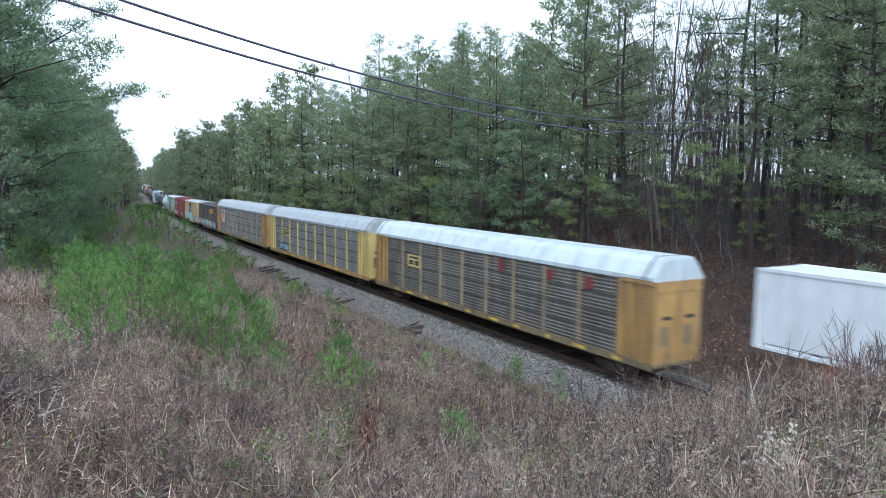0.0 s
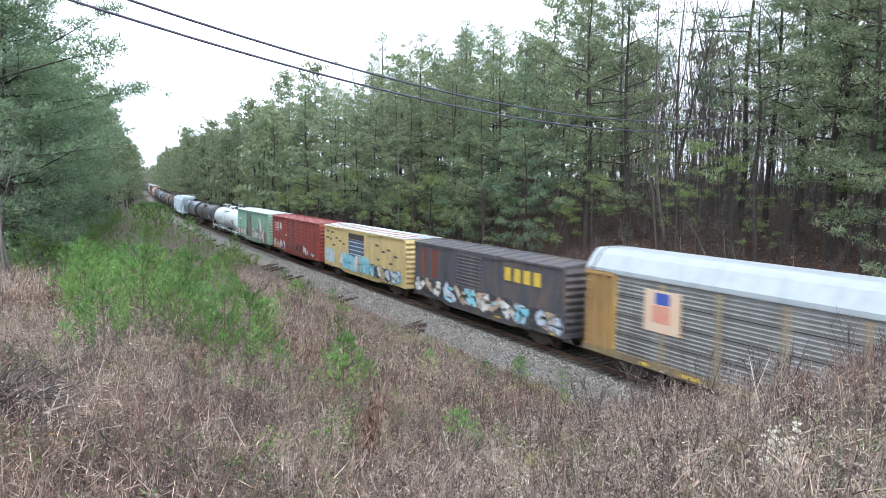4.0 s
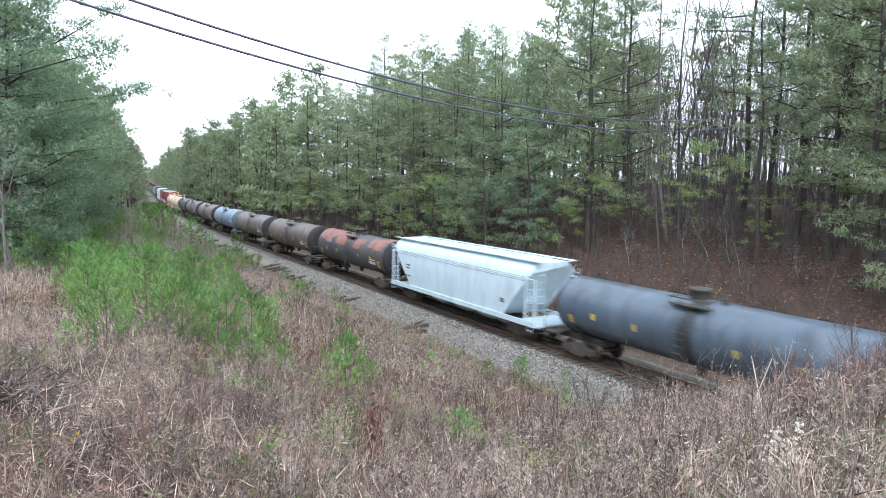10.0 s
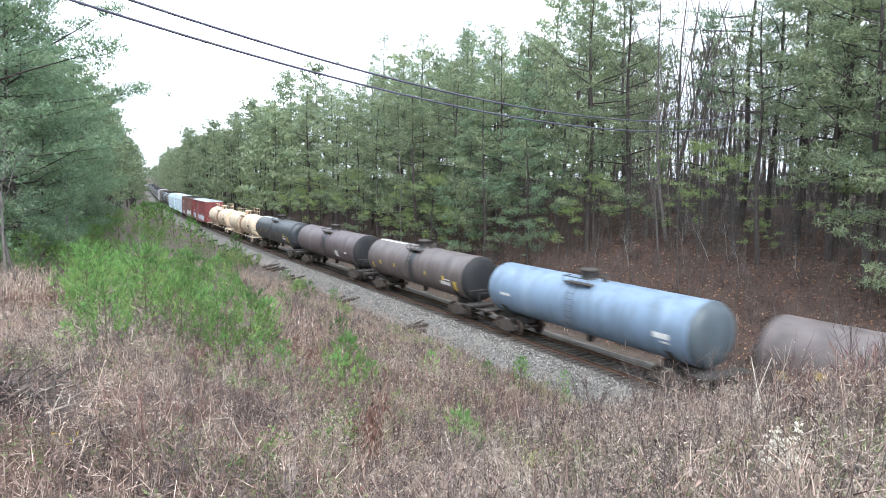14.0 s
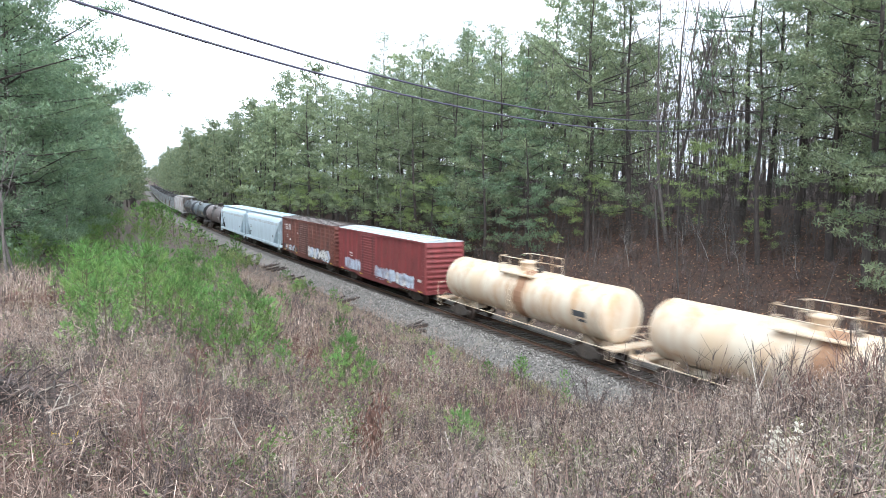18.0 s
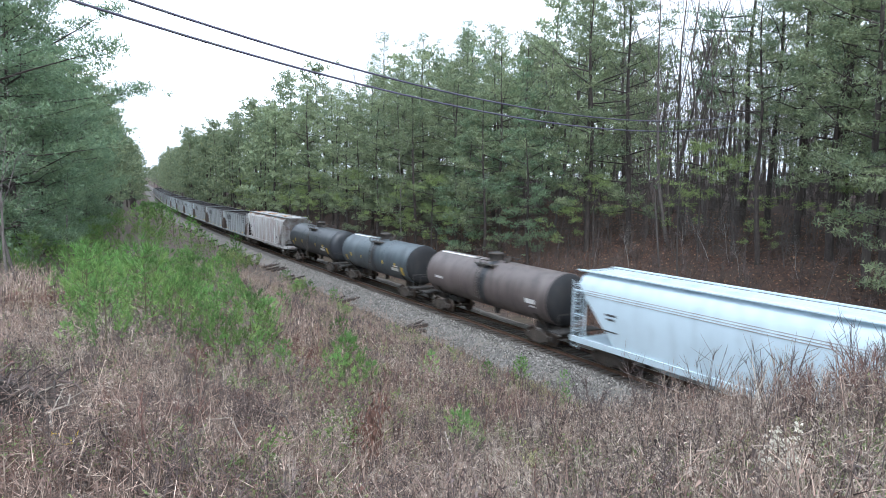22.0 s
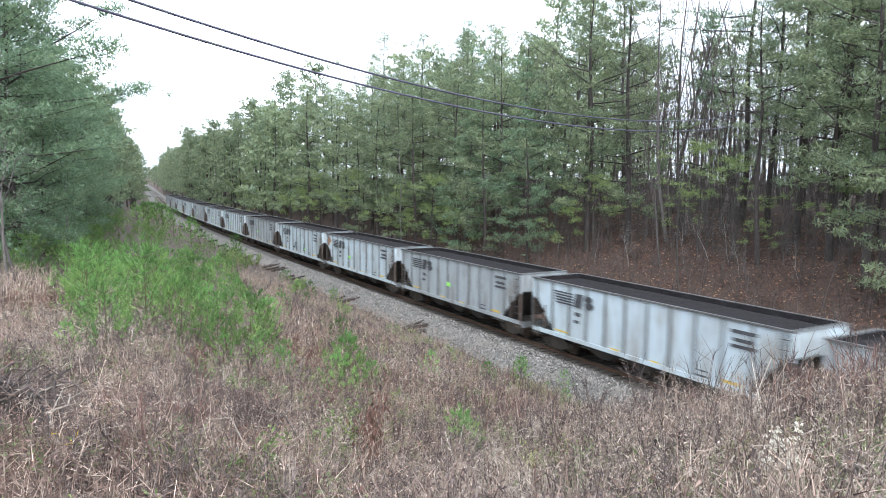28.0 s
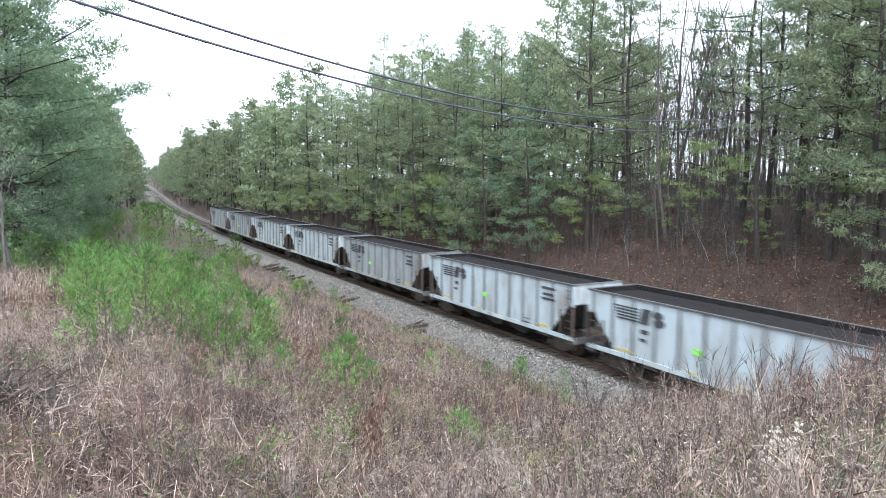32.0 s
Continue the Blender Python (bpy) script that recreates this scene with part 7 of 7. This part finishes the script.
# ------------------------------------------------------------ overhead cables
def cable(coef, t0, t1):
    """A sagging cable over the line: height as a curve of the way from (-22.43, 21.95) to (19.83, 33.44)."""
    mb = Mesh()
    pts = []
    for i in range(61):
        t = t0 + (t1 - t0) * i / 60
        pts.append((-22.43 + 42.26 * t, 21.95 + 11.49 * t, coef[0] * t * t + coef[1] * t + coef[2]))
    mb.tube(pts, 0.038, 6)
    ob = part("overhead_cable", mb, M["wire"])
    return tagged(ob, "thin black overhead cable sagging across the railway", "cable", "overhead cables")


cable((6.580, -6.867, 14.116), -0.35, 1.0)
cable((6.126, -6.645, 13.583), -0.35, 1.0)


def utility_pole():
    """The pole in the wood that carries the cables' far end."""
    t = thing("utility_pole", "weathered wooden pole among the trees, carrying two cables", "pole")
    x, y = 19.95, 33.47
    z = ground_z(x, y)
    t.matrix_basis = Matrix.Translation((x, y, z))
    part("shaft", Mesh().tube([(0, 0, -0.5), (0, 0, 5), (0, 0, 14.6 - z)], [0.16, 0.14, 0.11], 10), M["grey_bark"], t)
    part("bracket", Mesh().box(-0.1, 0.1, -0.16, 0.16, 13.7 - z, 13.95 - z), M["steel_dark"], t)


utility_pole()

# ------------------------------------------------------------ sleepers, old sleepers on the shoulder
TIE = Mesh().box(-1.30, 1.30, -0.115, 0.115, -0.09, 0.09).mesh("sleeper", [M["tie"]])
rk = random.Random(31)
joined = Mesh()
y = -6.0
count = 0
while y < 330:
    m = track_pose(y, rk.uniform(-0.04, 0.04), -0.26) @ Matrix.Rotation(rk.uniform(-0.01, 0.01), 4, "Z")
    if 6 <= y and count < 300:
        part("sleeper", TIE, [], bed, at=m)
        count += 1
    else:
        joined.add([m @ v.co for v in TIE.vertices], [tuple(p.vertices) for p in TIE.polygons])
    y += 0.53
rest = part("far_sleepers", joined, M["tie"], bed)
tagged(rest, "", "", "", "stuff")

OLD = Mesh()
OLD.prism([(-0.13, -0.10), (0.13, -0.105), (0.125, 0.10), (-0.115, 0.105)][::-1], "y", -1.25, 1.25)
OLD = OLD.mesh("old_sleeper", [M["old_tie"]])


def old_sleeper(s, lat, turn, lift=0.0, scale=1.0, tilt=0.0):
    ob = new("old_sleeper", OLD)
    z = lerp_list([(q, h) for q, h in BED], lat)
    slope = math.degrees(math.atan(0.42)) if lat < -2.6 else 8.0
    ob.matrix_basis = Matrix.Translation((off(s) + lat, s, z + 0.10 + lift)) @ Matrix.Rotation(radians(-slope * 0.6), 4, "Y") @ Matrix.Rotation(radians(turn), 4, "Z") @ Matrix.Rotation(radians(tilt), 4, "X") @ Matrix.Diagonal((1, scale, 1, 1))
    return tagged(ob, "discarded weathered wooden sleeper lying on the ballast shoulder", "sleeper", "old sleepers beside the track")


for s, lat, turn, lift in ((51.4, -3.0, 62, 0), (50.7, -2.7, 55, 0.0), (52.3, -3.2, 75, 0.05), (75.0, -2.9, 70, 0), (74.0, -2.6, 60, 0.02), (71.2, -2.7, 64, 0), (70.4, -2.5, 58, 0.0), (72.3, -3.0, 66, 0.12),
                           (65.0, -3.3, 72, 0.0), (64.2, -2.7, 50, 0), (66.0, -3.1, 80, 0.08), (39.6, -3.1, 48, 0.02), (39.2, -2.9, 54, 0.15), (39.9, -2.75, 70, 0.0), (38.8, -3.2, 40, 0.05), (108.5, -2.9, 70, 0), (107.2, -2.7, 62, 0), (129.9, -3.0, 66, 0),
                           (92.4, -2.9, 60, 0), (91.3, -2.7, 72, 0), (93.3, -3.1, 66, 0.1), (83.5, -2.9, 64, 0), (84.4, -2.7, 58, 0), (143.0, -2.9, 64, 0), (118.0, -2.9, 60, 0), (100.2, -2.8, 68, 0), (135.5, -2.8, 58, 0)):
    old_sleeper(s, lat - 0.75, turn + rk.uniform(-8, 20), lift, rk.choice((0.42, 0.5, 0.6, 0.7)))


def ballast_stones():
    """Loose stones over the near shoulder of the bed."""
    g = np.random.default_rng(5)
    out = []
    pr = [np.array(q) for q in ((1, 0, 0), (-1, 0, 0), (0, 1, 0), (0, -1, 0), (0, 0, 1), (0, 0, -1))]
    fs = [(0, 2, 4), (2, 1, 4), (1, 3, 4), (3, 0, 4), (2, 0, 5), (1, 2, 5), (3, 1, 5), (0, 3, 5)]
    for i in range(13000):
        s = 14 + 62 * g.random() ** 1.2
        d = -g.uniform(1.5, 4.4)
        z = lerp_list(BED, d)
        r = g.uniform(0.035, 0.09)
        c = np.array([off(s) + d, s, z + r * 0.3])
        jit = [c + p * r * g.uniform(0.6, 1.2, 3) + g.normal(0, 0.012, 3) for p in pr]
        for f in fs:
            out.extend(jit[k] for k in f)
    v = np.asarray(out)
    soup("loose_stones", v, np.arange(len(v)).reshape(-1, 3), M["stone"], "loose grey crushed stones on the ballast shoulder", "stones")


ballast_stones()


# ------------------------------------------------------------ single plants and wood in the foreground
def on_bank(x, y, turn=0.0):
    return Matrix.Translation((x, y, ground_z(x, y))) @ Matrix.Rotation(turn, 4, "Z")


def fluffy_plant(x, y, h):
    t = thing("seed_plant", "dry plant with creamy white fluffy seed heads", "plant", at=on_bank(x, y))
    rnd = random.Random(3)
    st, fl = Mesh(), []
    for k in range(15):
        a = rnd.uniform(0, 6.283)
        top = Vector((math.cos(a) * rnd.uniform(0.02, 0.2), math.sin(a) * rnd.uniform(0.02, 0.2), h * rnd.uniform(0.62, 1.0)))
        st.tube([(0, 0, -0.1), top * 0.5 + Vector((0.01, 0, 0)), top], [0.006, 0.004, 0.002], 4)
        for j in range(12):
            fl.append(top + Vector((rnd.gauss(0, 0.028), rnd.gauss(0, 0.028), rnd.uniform(-0.10, 0.04))))
    part("stem", st, M["weed"], t)
    g = np.random.default_rng(4)
    for c in fl:
        b = Mesh()
        n = 34
        vs, fs = [], []
        for i in range(n):
            d = g.normal(0, 1, 3)
            d /= np.linalg.norm(d)
            s_ = np.cross(d, g.normal(0, 1, 3))
            s_ = s_ / np.linalg.norm(s_) * 0.0095
            r = g.uniform(0.013, 0.025)
            o = len(vs)
            vs += [Vector(c) + Vector(s_), Vector(c) - Vector(s_), Vector(c) + Vector(d * r)]
            fs.append((o, o + 1, o + 2))
        b.add(vs, fs)
        part("seed_head", b, M["fluff"], t)


def withered_fern(x, y, h):
    t = thing("withered_sumac", "withered shrub hung with russet-brown dead leaves", "shrub", at=on_bank(x, y))
    rnd = random.Random(8)
    g = np.random.default_rng(8)
    st, vs = Mesh(), []
    for k in range(5):
        top = Vector((rnd.uniform(-0.28, 0.28), rnd.uniform(-0.25, 0.25), h * rnd.uniform(0.7, 1.0)))
        st.tube([(0, 0, -0.1), top * 0.6, top], [0.012, 0.008, 0.003], 5)
        for j in range(75):
            q = np.array(top) * rnd.uniform(0.3, 1.0) + g.normal(0, 0.05, 3)
            e = g.normal(0, 0.35, 3) + np.array([0, 0, -1.0])
            e = e / np.linalg.norm(e) * g.uniform(0.08, 0.17)
            s_ = np.cross(e, g.normal(0, 1, 3))
            s_ = s_ / np.linalg.norm(s_) * 0.014
            m = q + e * 0.45
            vs += [q, m - s_, m + s_, m - s_, q + e, m + s_]
    part("stem", st, M["twig"], t)
    soup("foliage", vs, np.arange(len(vs)).reshape(-1, 3), M["rust_leaf"], "", "", parent=t)


def leafy_shrub(x, y, h, seed, material, label, stems=7, leaves=26, big=1.0):
    t = thing("leafy_shrub", label, "shrub", at=on_bank(x, y))
    rnd = random.Random(seed)
    g = np.random.default_rng(seed)
    st, vs = Mesh(), []
    for k in range(stems):
        a = rnd.uniform(0, 6.283)
        top = Vector((math.cos(a) * h * 0.4, math.sin(a) * h * 0.4, h * rnd.uniform(0.6, 1.0)))
        st.tube([(0, 0, -0.1), top * 0.5 + Vector((0, 0, 0.05)), top], [0.007, 0.005, 0.002], 4)
        for j in range(leaves):
            q = np.array(top) * rnd.uniform(0.35, 1.0) + g.normal(0, 0.03, 3)
            e = g.normal(0, 0.6, 3) + np.array([0, 0, 0.3])
            e = e / np.linalg.norm(e) * g.uniform(0.05, 0.09) * big
            s_ = np.cross(e, g.normal(0, 1, 3))
            s_ = s_ / np.linalg.norm(s_) * 0.013 * big
            m = q + e * 0.45
            vs += [q, m - s_, m + s_, m - s_, q + e, m + s_]
    part("stem", st, M["twig"], t)
    soup("foliage", vs, np.arange(len(vs)).reshape(-1, 3), M[material], "", "", parent=t)


def bare_shrub(x, y, h, seed, n=9, lean=0.35, material="twig", label="bare twiggy shrub standing over the weeds"):
    rnd = random.Random(seed)
    mb = Mesh()
    for k in range(n):
        a = rnd.uniform(0, 6.283)
        d = Vector((math.cos(a) * lean, math.sin(a) * lean, 1)).normalized()
        ln = h * rnd.uniform(0.6, 1.05)
        p = Vector((rnd.gauss(0, 0.07), rnd.gauss(0, 0.07), -0.1))
        pts = [p, p + d * ln * 0.5, p + d * ln + Vector((rnd.gauss(0, 0.05), rnd.gauss(0, 0.05), 0))]
        mb.tube(pts, [0.011, 0.008, 0.003], 4, caps=False)
        for j in range(7):
            t = rnd.uniform(0.3, 0.95)
            q = pts[0].lerp(pts[2], t)
            e = (d * 0.8 + Vector((rnd.gauss(0, 0.5), rnd.gauss(0, 0.5), rnd.gauss(0, 0.2)))).normalized() * ln * rnd.uniform(0.12, 0.3)
            mb.tube([q, q + e * 0.5, q + e + Vector((0, 0, 0.02))], [0.006, 0.0045, 0.002], 3, caps=False)
    ob = part("bare_shrub", mb, M[material], at=on_bank(x, y))
    return tagged(ob, label, "shrub")


def stick(name, pts, r, label, material="pale_wood", group=""):
    mb = Mesh()
    n = len(pts)
    mb.tube(pts, [r * (1 - 0.55 * i / (n - 1)) for i in range(n)], 7)
    z = [Vector(q) for q in pts]
    for i in range(1, n if r < 0.03 else 1):
        d = (z[i] - z[i - 1]).normalized()
        s_ = d.cross(Vector((0.3, 0.5, 1))).normalized()
        mb.tube([z[i - 1].lerp(z[i], 0.6), z[i - 1].lerp(z[i], 0.6) + s_ * 0.09 + d * 0.1], [r * 0.4, r * 0.15], 4)
    ob = part(name, mb, M[material])
    return tagged(ob, label, "branch", group)


fluffy_plant(-18.0, 3.85, 0.85)
fluffy_plant(-14.9, 3.9, 0.7)
withered_fern(-20.5, 7.7, 1.15)
leafy_shrub(-21.0, 7.7, 0.8, 2, "green_leaf", "small green leafy shrub beside a withered one")
leafy_shrub(-22.3, 5.8, 0.55, 3, "green_leaf", "low clump of fresh green leaves")
leafy_shrub(-17.6, 7.0, 0.75, 5, "green_leaf", "low clump of fresh green leaves")
leafy_shrub(-18.0, 7.9, 0.6, 6, "yellow_grass", "low plant with yellow-green leaves")
leafy_shrub(-23.85, 5.7, 0.25, 7, "yellow_leaf", "small plant with a few bright yellow leaves", 3, 4)
for i, (x, y, h) in enumerate(((-14.2, 10.2, 1.35), (-13.3, 9.9, 1.5), (-13.9, 11.0, 1.3), (-12.4, 9.2, 1.4), (-15.2, 10.6, 1.2), (-11.6, 8.4, 1.3), (-13.0, 7.2, 1.2), (-11.0, 6.4, 1.35), (-12.2, 5.4, 1.1),
                               (-10.2, 7.4, 1.4), (-14.3, 8.8, 1.1), (-9.4, 5.8, 1.4))):
    bare_shrub(x, y, h * 1.25, 200 + i, 12, 0.3)
for i, (x, y, h) in enumerate(((-14.0, 26.0, 0.9), (-11.5, 31.0, 0.8), (-16.5, 17.5, 0.8), (-18.9, 8.4, 0.75), (-12.8, 22.0, 0.9), (-15.5, 33.0, 1.0), (-10.0, 27.0, 0.8))):
    bare_shrub(x, y, h * 1.2, 230 + i, 26, 0.6, "twig", "dense dark bare brush clump")
# dark dead brush and russet clumps down the bank
for i, (x, y, h, m) in enumerate(((-17.0, 22.5, 0.9, "twig"), (-16.3, 23.4, 0.8, "twig"), (-10.7, 19.2, 1.0, "russet_twig"), (-10.0, 18.4, 0.9, "russet_twig"), (-18.6, 19.1, 0.7, "twig"), (-17.1, 42.7, 1.1, "twig"), (-8.0, 41.5, 0.9, "twig"),
                                  (-16.3, 16.1, 0.7, "russet_twig"), (-14.9, 18.2, 0.7, "twig"), (-12.6, 24.6, 0.8, "russet_twig"), (-9.2, 22.8, 0.8, "twig"), (-19.9, 11.2, 0.55, "russet_twig"), (-21.6, 8.9, 0.45, "twig"), (-17.2, 11.2, 0.6, "twig"),
                                  (-13.9, 14.2, 0.9, "russet_twig"), (-12.0, 12.9, 1.0, "twig"), (-16.0, 9.2, 0.7, "russet_twig"), (-20.6, 6.3, 0.45, "russet_twig"), (-19.0, 5.2, 0.4, "twig"), (-22.9, 6.9, 0.4, "russet_twig"), (-21.7, 5.4, 0.35, "twig"))):
    bare_shrub(x, y, h, 500 + i, 34, 0.75, m, "dense dark dead brush clump" if m == "twig" else "dense russet-brown dead brush clump")
# green shrubs by the track
for i, (x, y, h) in enumerate(((-12.6, 53.2, 1.6), (-5.9, 71.3, 1.9), (-6.6, 74.9, 1.8), (-7.4, 68.6, 1.5), (-8.0, 40.5, 1.1), (-6.0, 55.5, 1.2), (-10.2, 58.0, 1.5), (-9.0, 48.0, 1.0))):
    leafy_shrub(x, y, h, 540 + i, "green_leaf", "rounded green shrub beside the ballast", 16, 46, 2.2)
# pale dead saplings on the leafy bank
PALE = bare_tree_mesh(11, 66, 0.9, 0.1, 3, 60, 0.006).mesh("trunk", [M["pale_bark"]])
for i, (x, y, sc) in enumerate(((14.2, 31.0, 0.32), (13.4, 32.4, 0.28), (14.4, 29.6, 0.30), (12.9, 27.6, 0.24), (12.4, 36.5, 0.3), (13.2, 24.0, 0.22))):
    ob = new("dead_sapling", PALE)
    ob.matrix_basis = on_bank(x, y, i * 1.9) @ Matrix.Rotation(0.35 * (i % 3 - 1), 4, "X") @ Matrix.Scale(sc, 4)
    tagged(ob, "small pale dead sapling with tangled twigs on the leafy bank", "sapling", "dead saplings of the bank")
bare_shrub(-13.8, 6.6, 1.55, 260, 1, 0.05, "pale_wood", "single tall pale dry stalk")
bare_shrub(-15.7, 12.4, 1.5, 261, 1, 0.02, "twig", "single tall dark dry stalk")

rst = random.Random(77)
for i, (x, y, k) in enumerate(fan(60, 4.5, 16, 0.8, rst, 5, 64)):
    bare_shrub(x, y, (0.75 if x < -19 else 1.25) * rst.uniform(0.8, 1.2), 300 + i, rst.choice((1, 2, 2, 3)), 0.12, rst.choice(("twig", "russet_twig", "weed")), "tall thin bare stalks standing over the weeds")
for i, (x, y, h) in enumerate(((-19.43, 5.87, 0.5), (-18.65, 6.03, 0.45), (-18.73, 5.29, 0.5), (-18.3, 5.14, 0.45), (-22.8, 4.0, 0.3), (-22.34, 4.4, 0.35), (-20.3, 9.3, 0.8), (-20.0, 9.9, 0.8), (-14.2, 5.1, 0.9), (-18.6, 2.9, 0.45), (-17.8, 8.5, 0.6), (-23.5, 4.1, 0.3))):
    leafy_shrub(x, y, h, 400 + i, "green_leaf", "low clump of green leaves among dry weeds", 6, 16)
for i, (x, y, h) in enumerate(((-13.0, 6.5, 1.2), (-12.2, 6.0, 1.3), (-14.6, 5.6, 1.0), (-11.2, 7.0, 1.3), (-13.6, 5.2, 1.1))):
    bare_shrub(x, y, h, 430 + i, 22, 0.5, "russet_twig", "dense russet-brown bare shrub")


def g3(x, y, up):
    return (x, y, ground_z(x, y) + up)


stick("broken_stem", [g3(-14.6, 6.3, 0.1), g3(-13.9, 7.0, 0.75), g3(-13.3, 7.6, 1.3)], 0.014, "pale broken stem leaning over the weeds", group="fallen branches")
stick("broken_stem", [g3(-14.4, 6.5, 0.1), g3(-13.8, 7.1, 0.7), g3(-13.0, 7.4, 1.2)], 0.011, "pale broken stem leaning over the weeds", group="fallen branches")
stick("broken_stem", [g3(-19.0, 8.6, 0.1), g3(-18.4, 9.0, 0.5), g3(-17.9, 9.6, 0.95)], 0.010, "pale broken stem leaning over the weeds", group="fallen branches")
stick("fallen_branch", [g3(-24.1, 6.55, 0.16), g3(-23.97, 6.65, 0.22), g3(-23.84, 6.8, 0.26)], 0.010, "pale barkless branch lying on a root heap", group="fallen branches")
stick("fallen_branch", [g3(-23.97, 6.4, 0.08), g3(-23.88, 6.45, 0.12), g3(-23.8, 6.5, 0.15), g3(-23.78, 6.6, 0.22)], 0.012, "bent pale barkless branch lying on a root heap", group="fallen branches")
stick("fallen_branch", [g3(-23.9, 5.7, 0.05), g3(-23.93, 6.0, 0.2), g3(-23.83, 6.4, 0.32)], 0.007, "thin bent pale stem in the weeds", group="fallen branches")
stick("fallen_branch", [g3(-19.2, 8.0, 0.2), g3(-18.95, 8.3, 0.45), g3(-18.9, 8.6, 0.75)], 0.02, "short pale weathered branch in the weeds", group="fallen branches")
stick("fallen_branch", [g3(-18.9, 7.6, 0.1), g3(-19.3, 8.0, 0.25), g3(-19.9, 8.2, 0.3)], 0.014, "short pale weathered branch in the weeds", group="fallen branches")
for i in range(16):
    x, y = rk.uniform(-22.6, -13), rk.uniform(5.2, 14)
    a, ln = rk.uniform(0, 6.28), rk.uniform(0.3, 0.7)
    stick("fallen_branch", [g3(x, y, 0.15), g3(x + math.cos(a) * ln * 0.5, y + math.sin(a) * ln * 0.5, rk.uniform(0.2, 0.5)), g3(x + math.cos(a) * ln, y + math.sin(a) * ln, rk.uniform(0.2, 0.6))],
          rk.uniform(0.005, 0.010), "pale dead branch lying in the weeds", rk.choice(("pale_wood", "grey_bark")), "fallen branches")


def root_heap(x, y):
    """A dark tangle of old roots and broken sticks."""
    t = thing("root_heap", "dark tangle of old roots, earth and broken sticks", "stump", at=on_bank(x, y))
    rnd = random.Random(44)
    mb = Mesh()
    n, k = 8, 22
    for j in range(n):
        for i in range(k):
            a, u = 6.2832 * i / k, j / (n - 1)
            r = 0.45 * (1 - u) ** 0.7 * (1 + 0.9 * noise.noise(Vector((math.cos(a) * 3, math.sin(a) * 3, u * 5))))
            mb.v.append((math.cos(a) * r, math.sin(a) * r, -0.2 + 0.34 * u + 0.14 * noise.noise(Vector((i * 1.3, j * 1.1, 2)))))
    for j in range(n - 1):
        for i in range(k):
            i2 = (i + 1) % k
            mb.f.append((j * k + i, j * k + i2, (j + 1) * k + i2, (j + 1) * k + i))
            mb.mi.append(0)
            mb.smooth.append(False)
    part("earth", mb, M["bark"], t)
    for i in range(190):
        a, b = rnd.uniform(0, 6.283), rnd.uniform(0, 0.5)
        p = Vector((math.cos(a) * b, math.sin(a) * b, rnd.uniform(-0.05, 0.2)))
        d = Vector((rnd.gauss(0, 1), rnd.gauss(0, 1), rnd.gauss(0.05, 0.35))).normalized()
        ln, r = rnd.uniform(0.12, 0.42), rnd.uniform(0.004, 0.012)
        rt_ = Mesh().tube([p, p + d * ln * 0.5 + Vector((0, 0, rnd.uniform(-0.05, 0.08))), p + d * ln + Vector((0, 0, rnd.uniform(-0.1, 0.1)))], [r, r * 0.8, r * 0.3], 5)
        part("root", rt_, M[rnd.choice(("bark", "bark", "bark", "twig", "twig"))], t)


root_heap(-24.32, 6.75)

# bare pale limbs of dead trees before the near wood
for i, (b, s, sc) in enumerate(((-2.9, 27, 0.62), (-2.4, 30, 0.55), (0.6, 44, 0.5))):
    x = EYE.x + s * math.tan(radians(b))
    ob = new("dead_tree", BARES[(i * 2 + 3) % 5][0])
    ob.matrix_basis = Matrix.Translation((x, s, ground_z(x, s) - 0.05)) @ Matrix.Rotation(i * 2.1, 4, "Z") @ Matrix.Scale(sc, 4)
    tagged(ob, "small dead tree with bare pale limbs", "tree")


# ------------------------------------------------------------ what moves
def motions():
    """The train runs towards the camera and past it at a steady speed."""
    for car, place in CARS:
        rows = []
        for i in range(0, 17):
            t = i * 2.0
            s = place - SPEED * t
            rows.append((t, track_pose(s)))
        walk(car, rows)


motions()
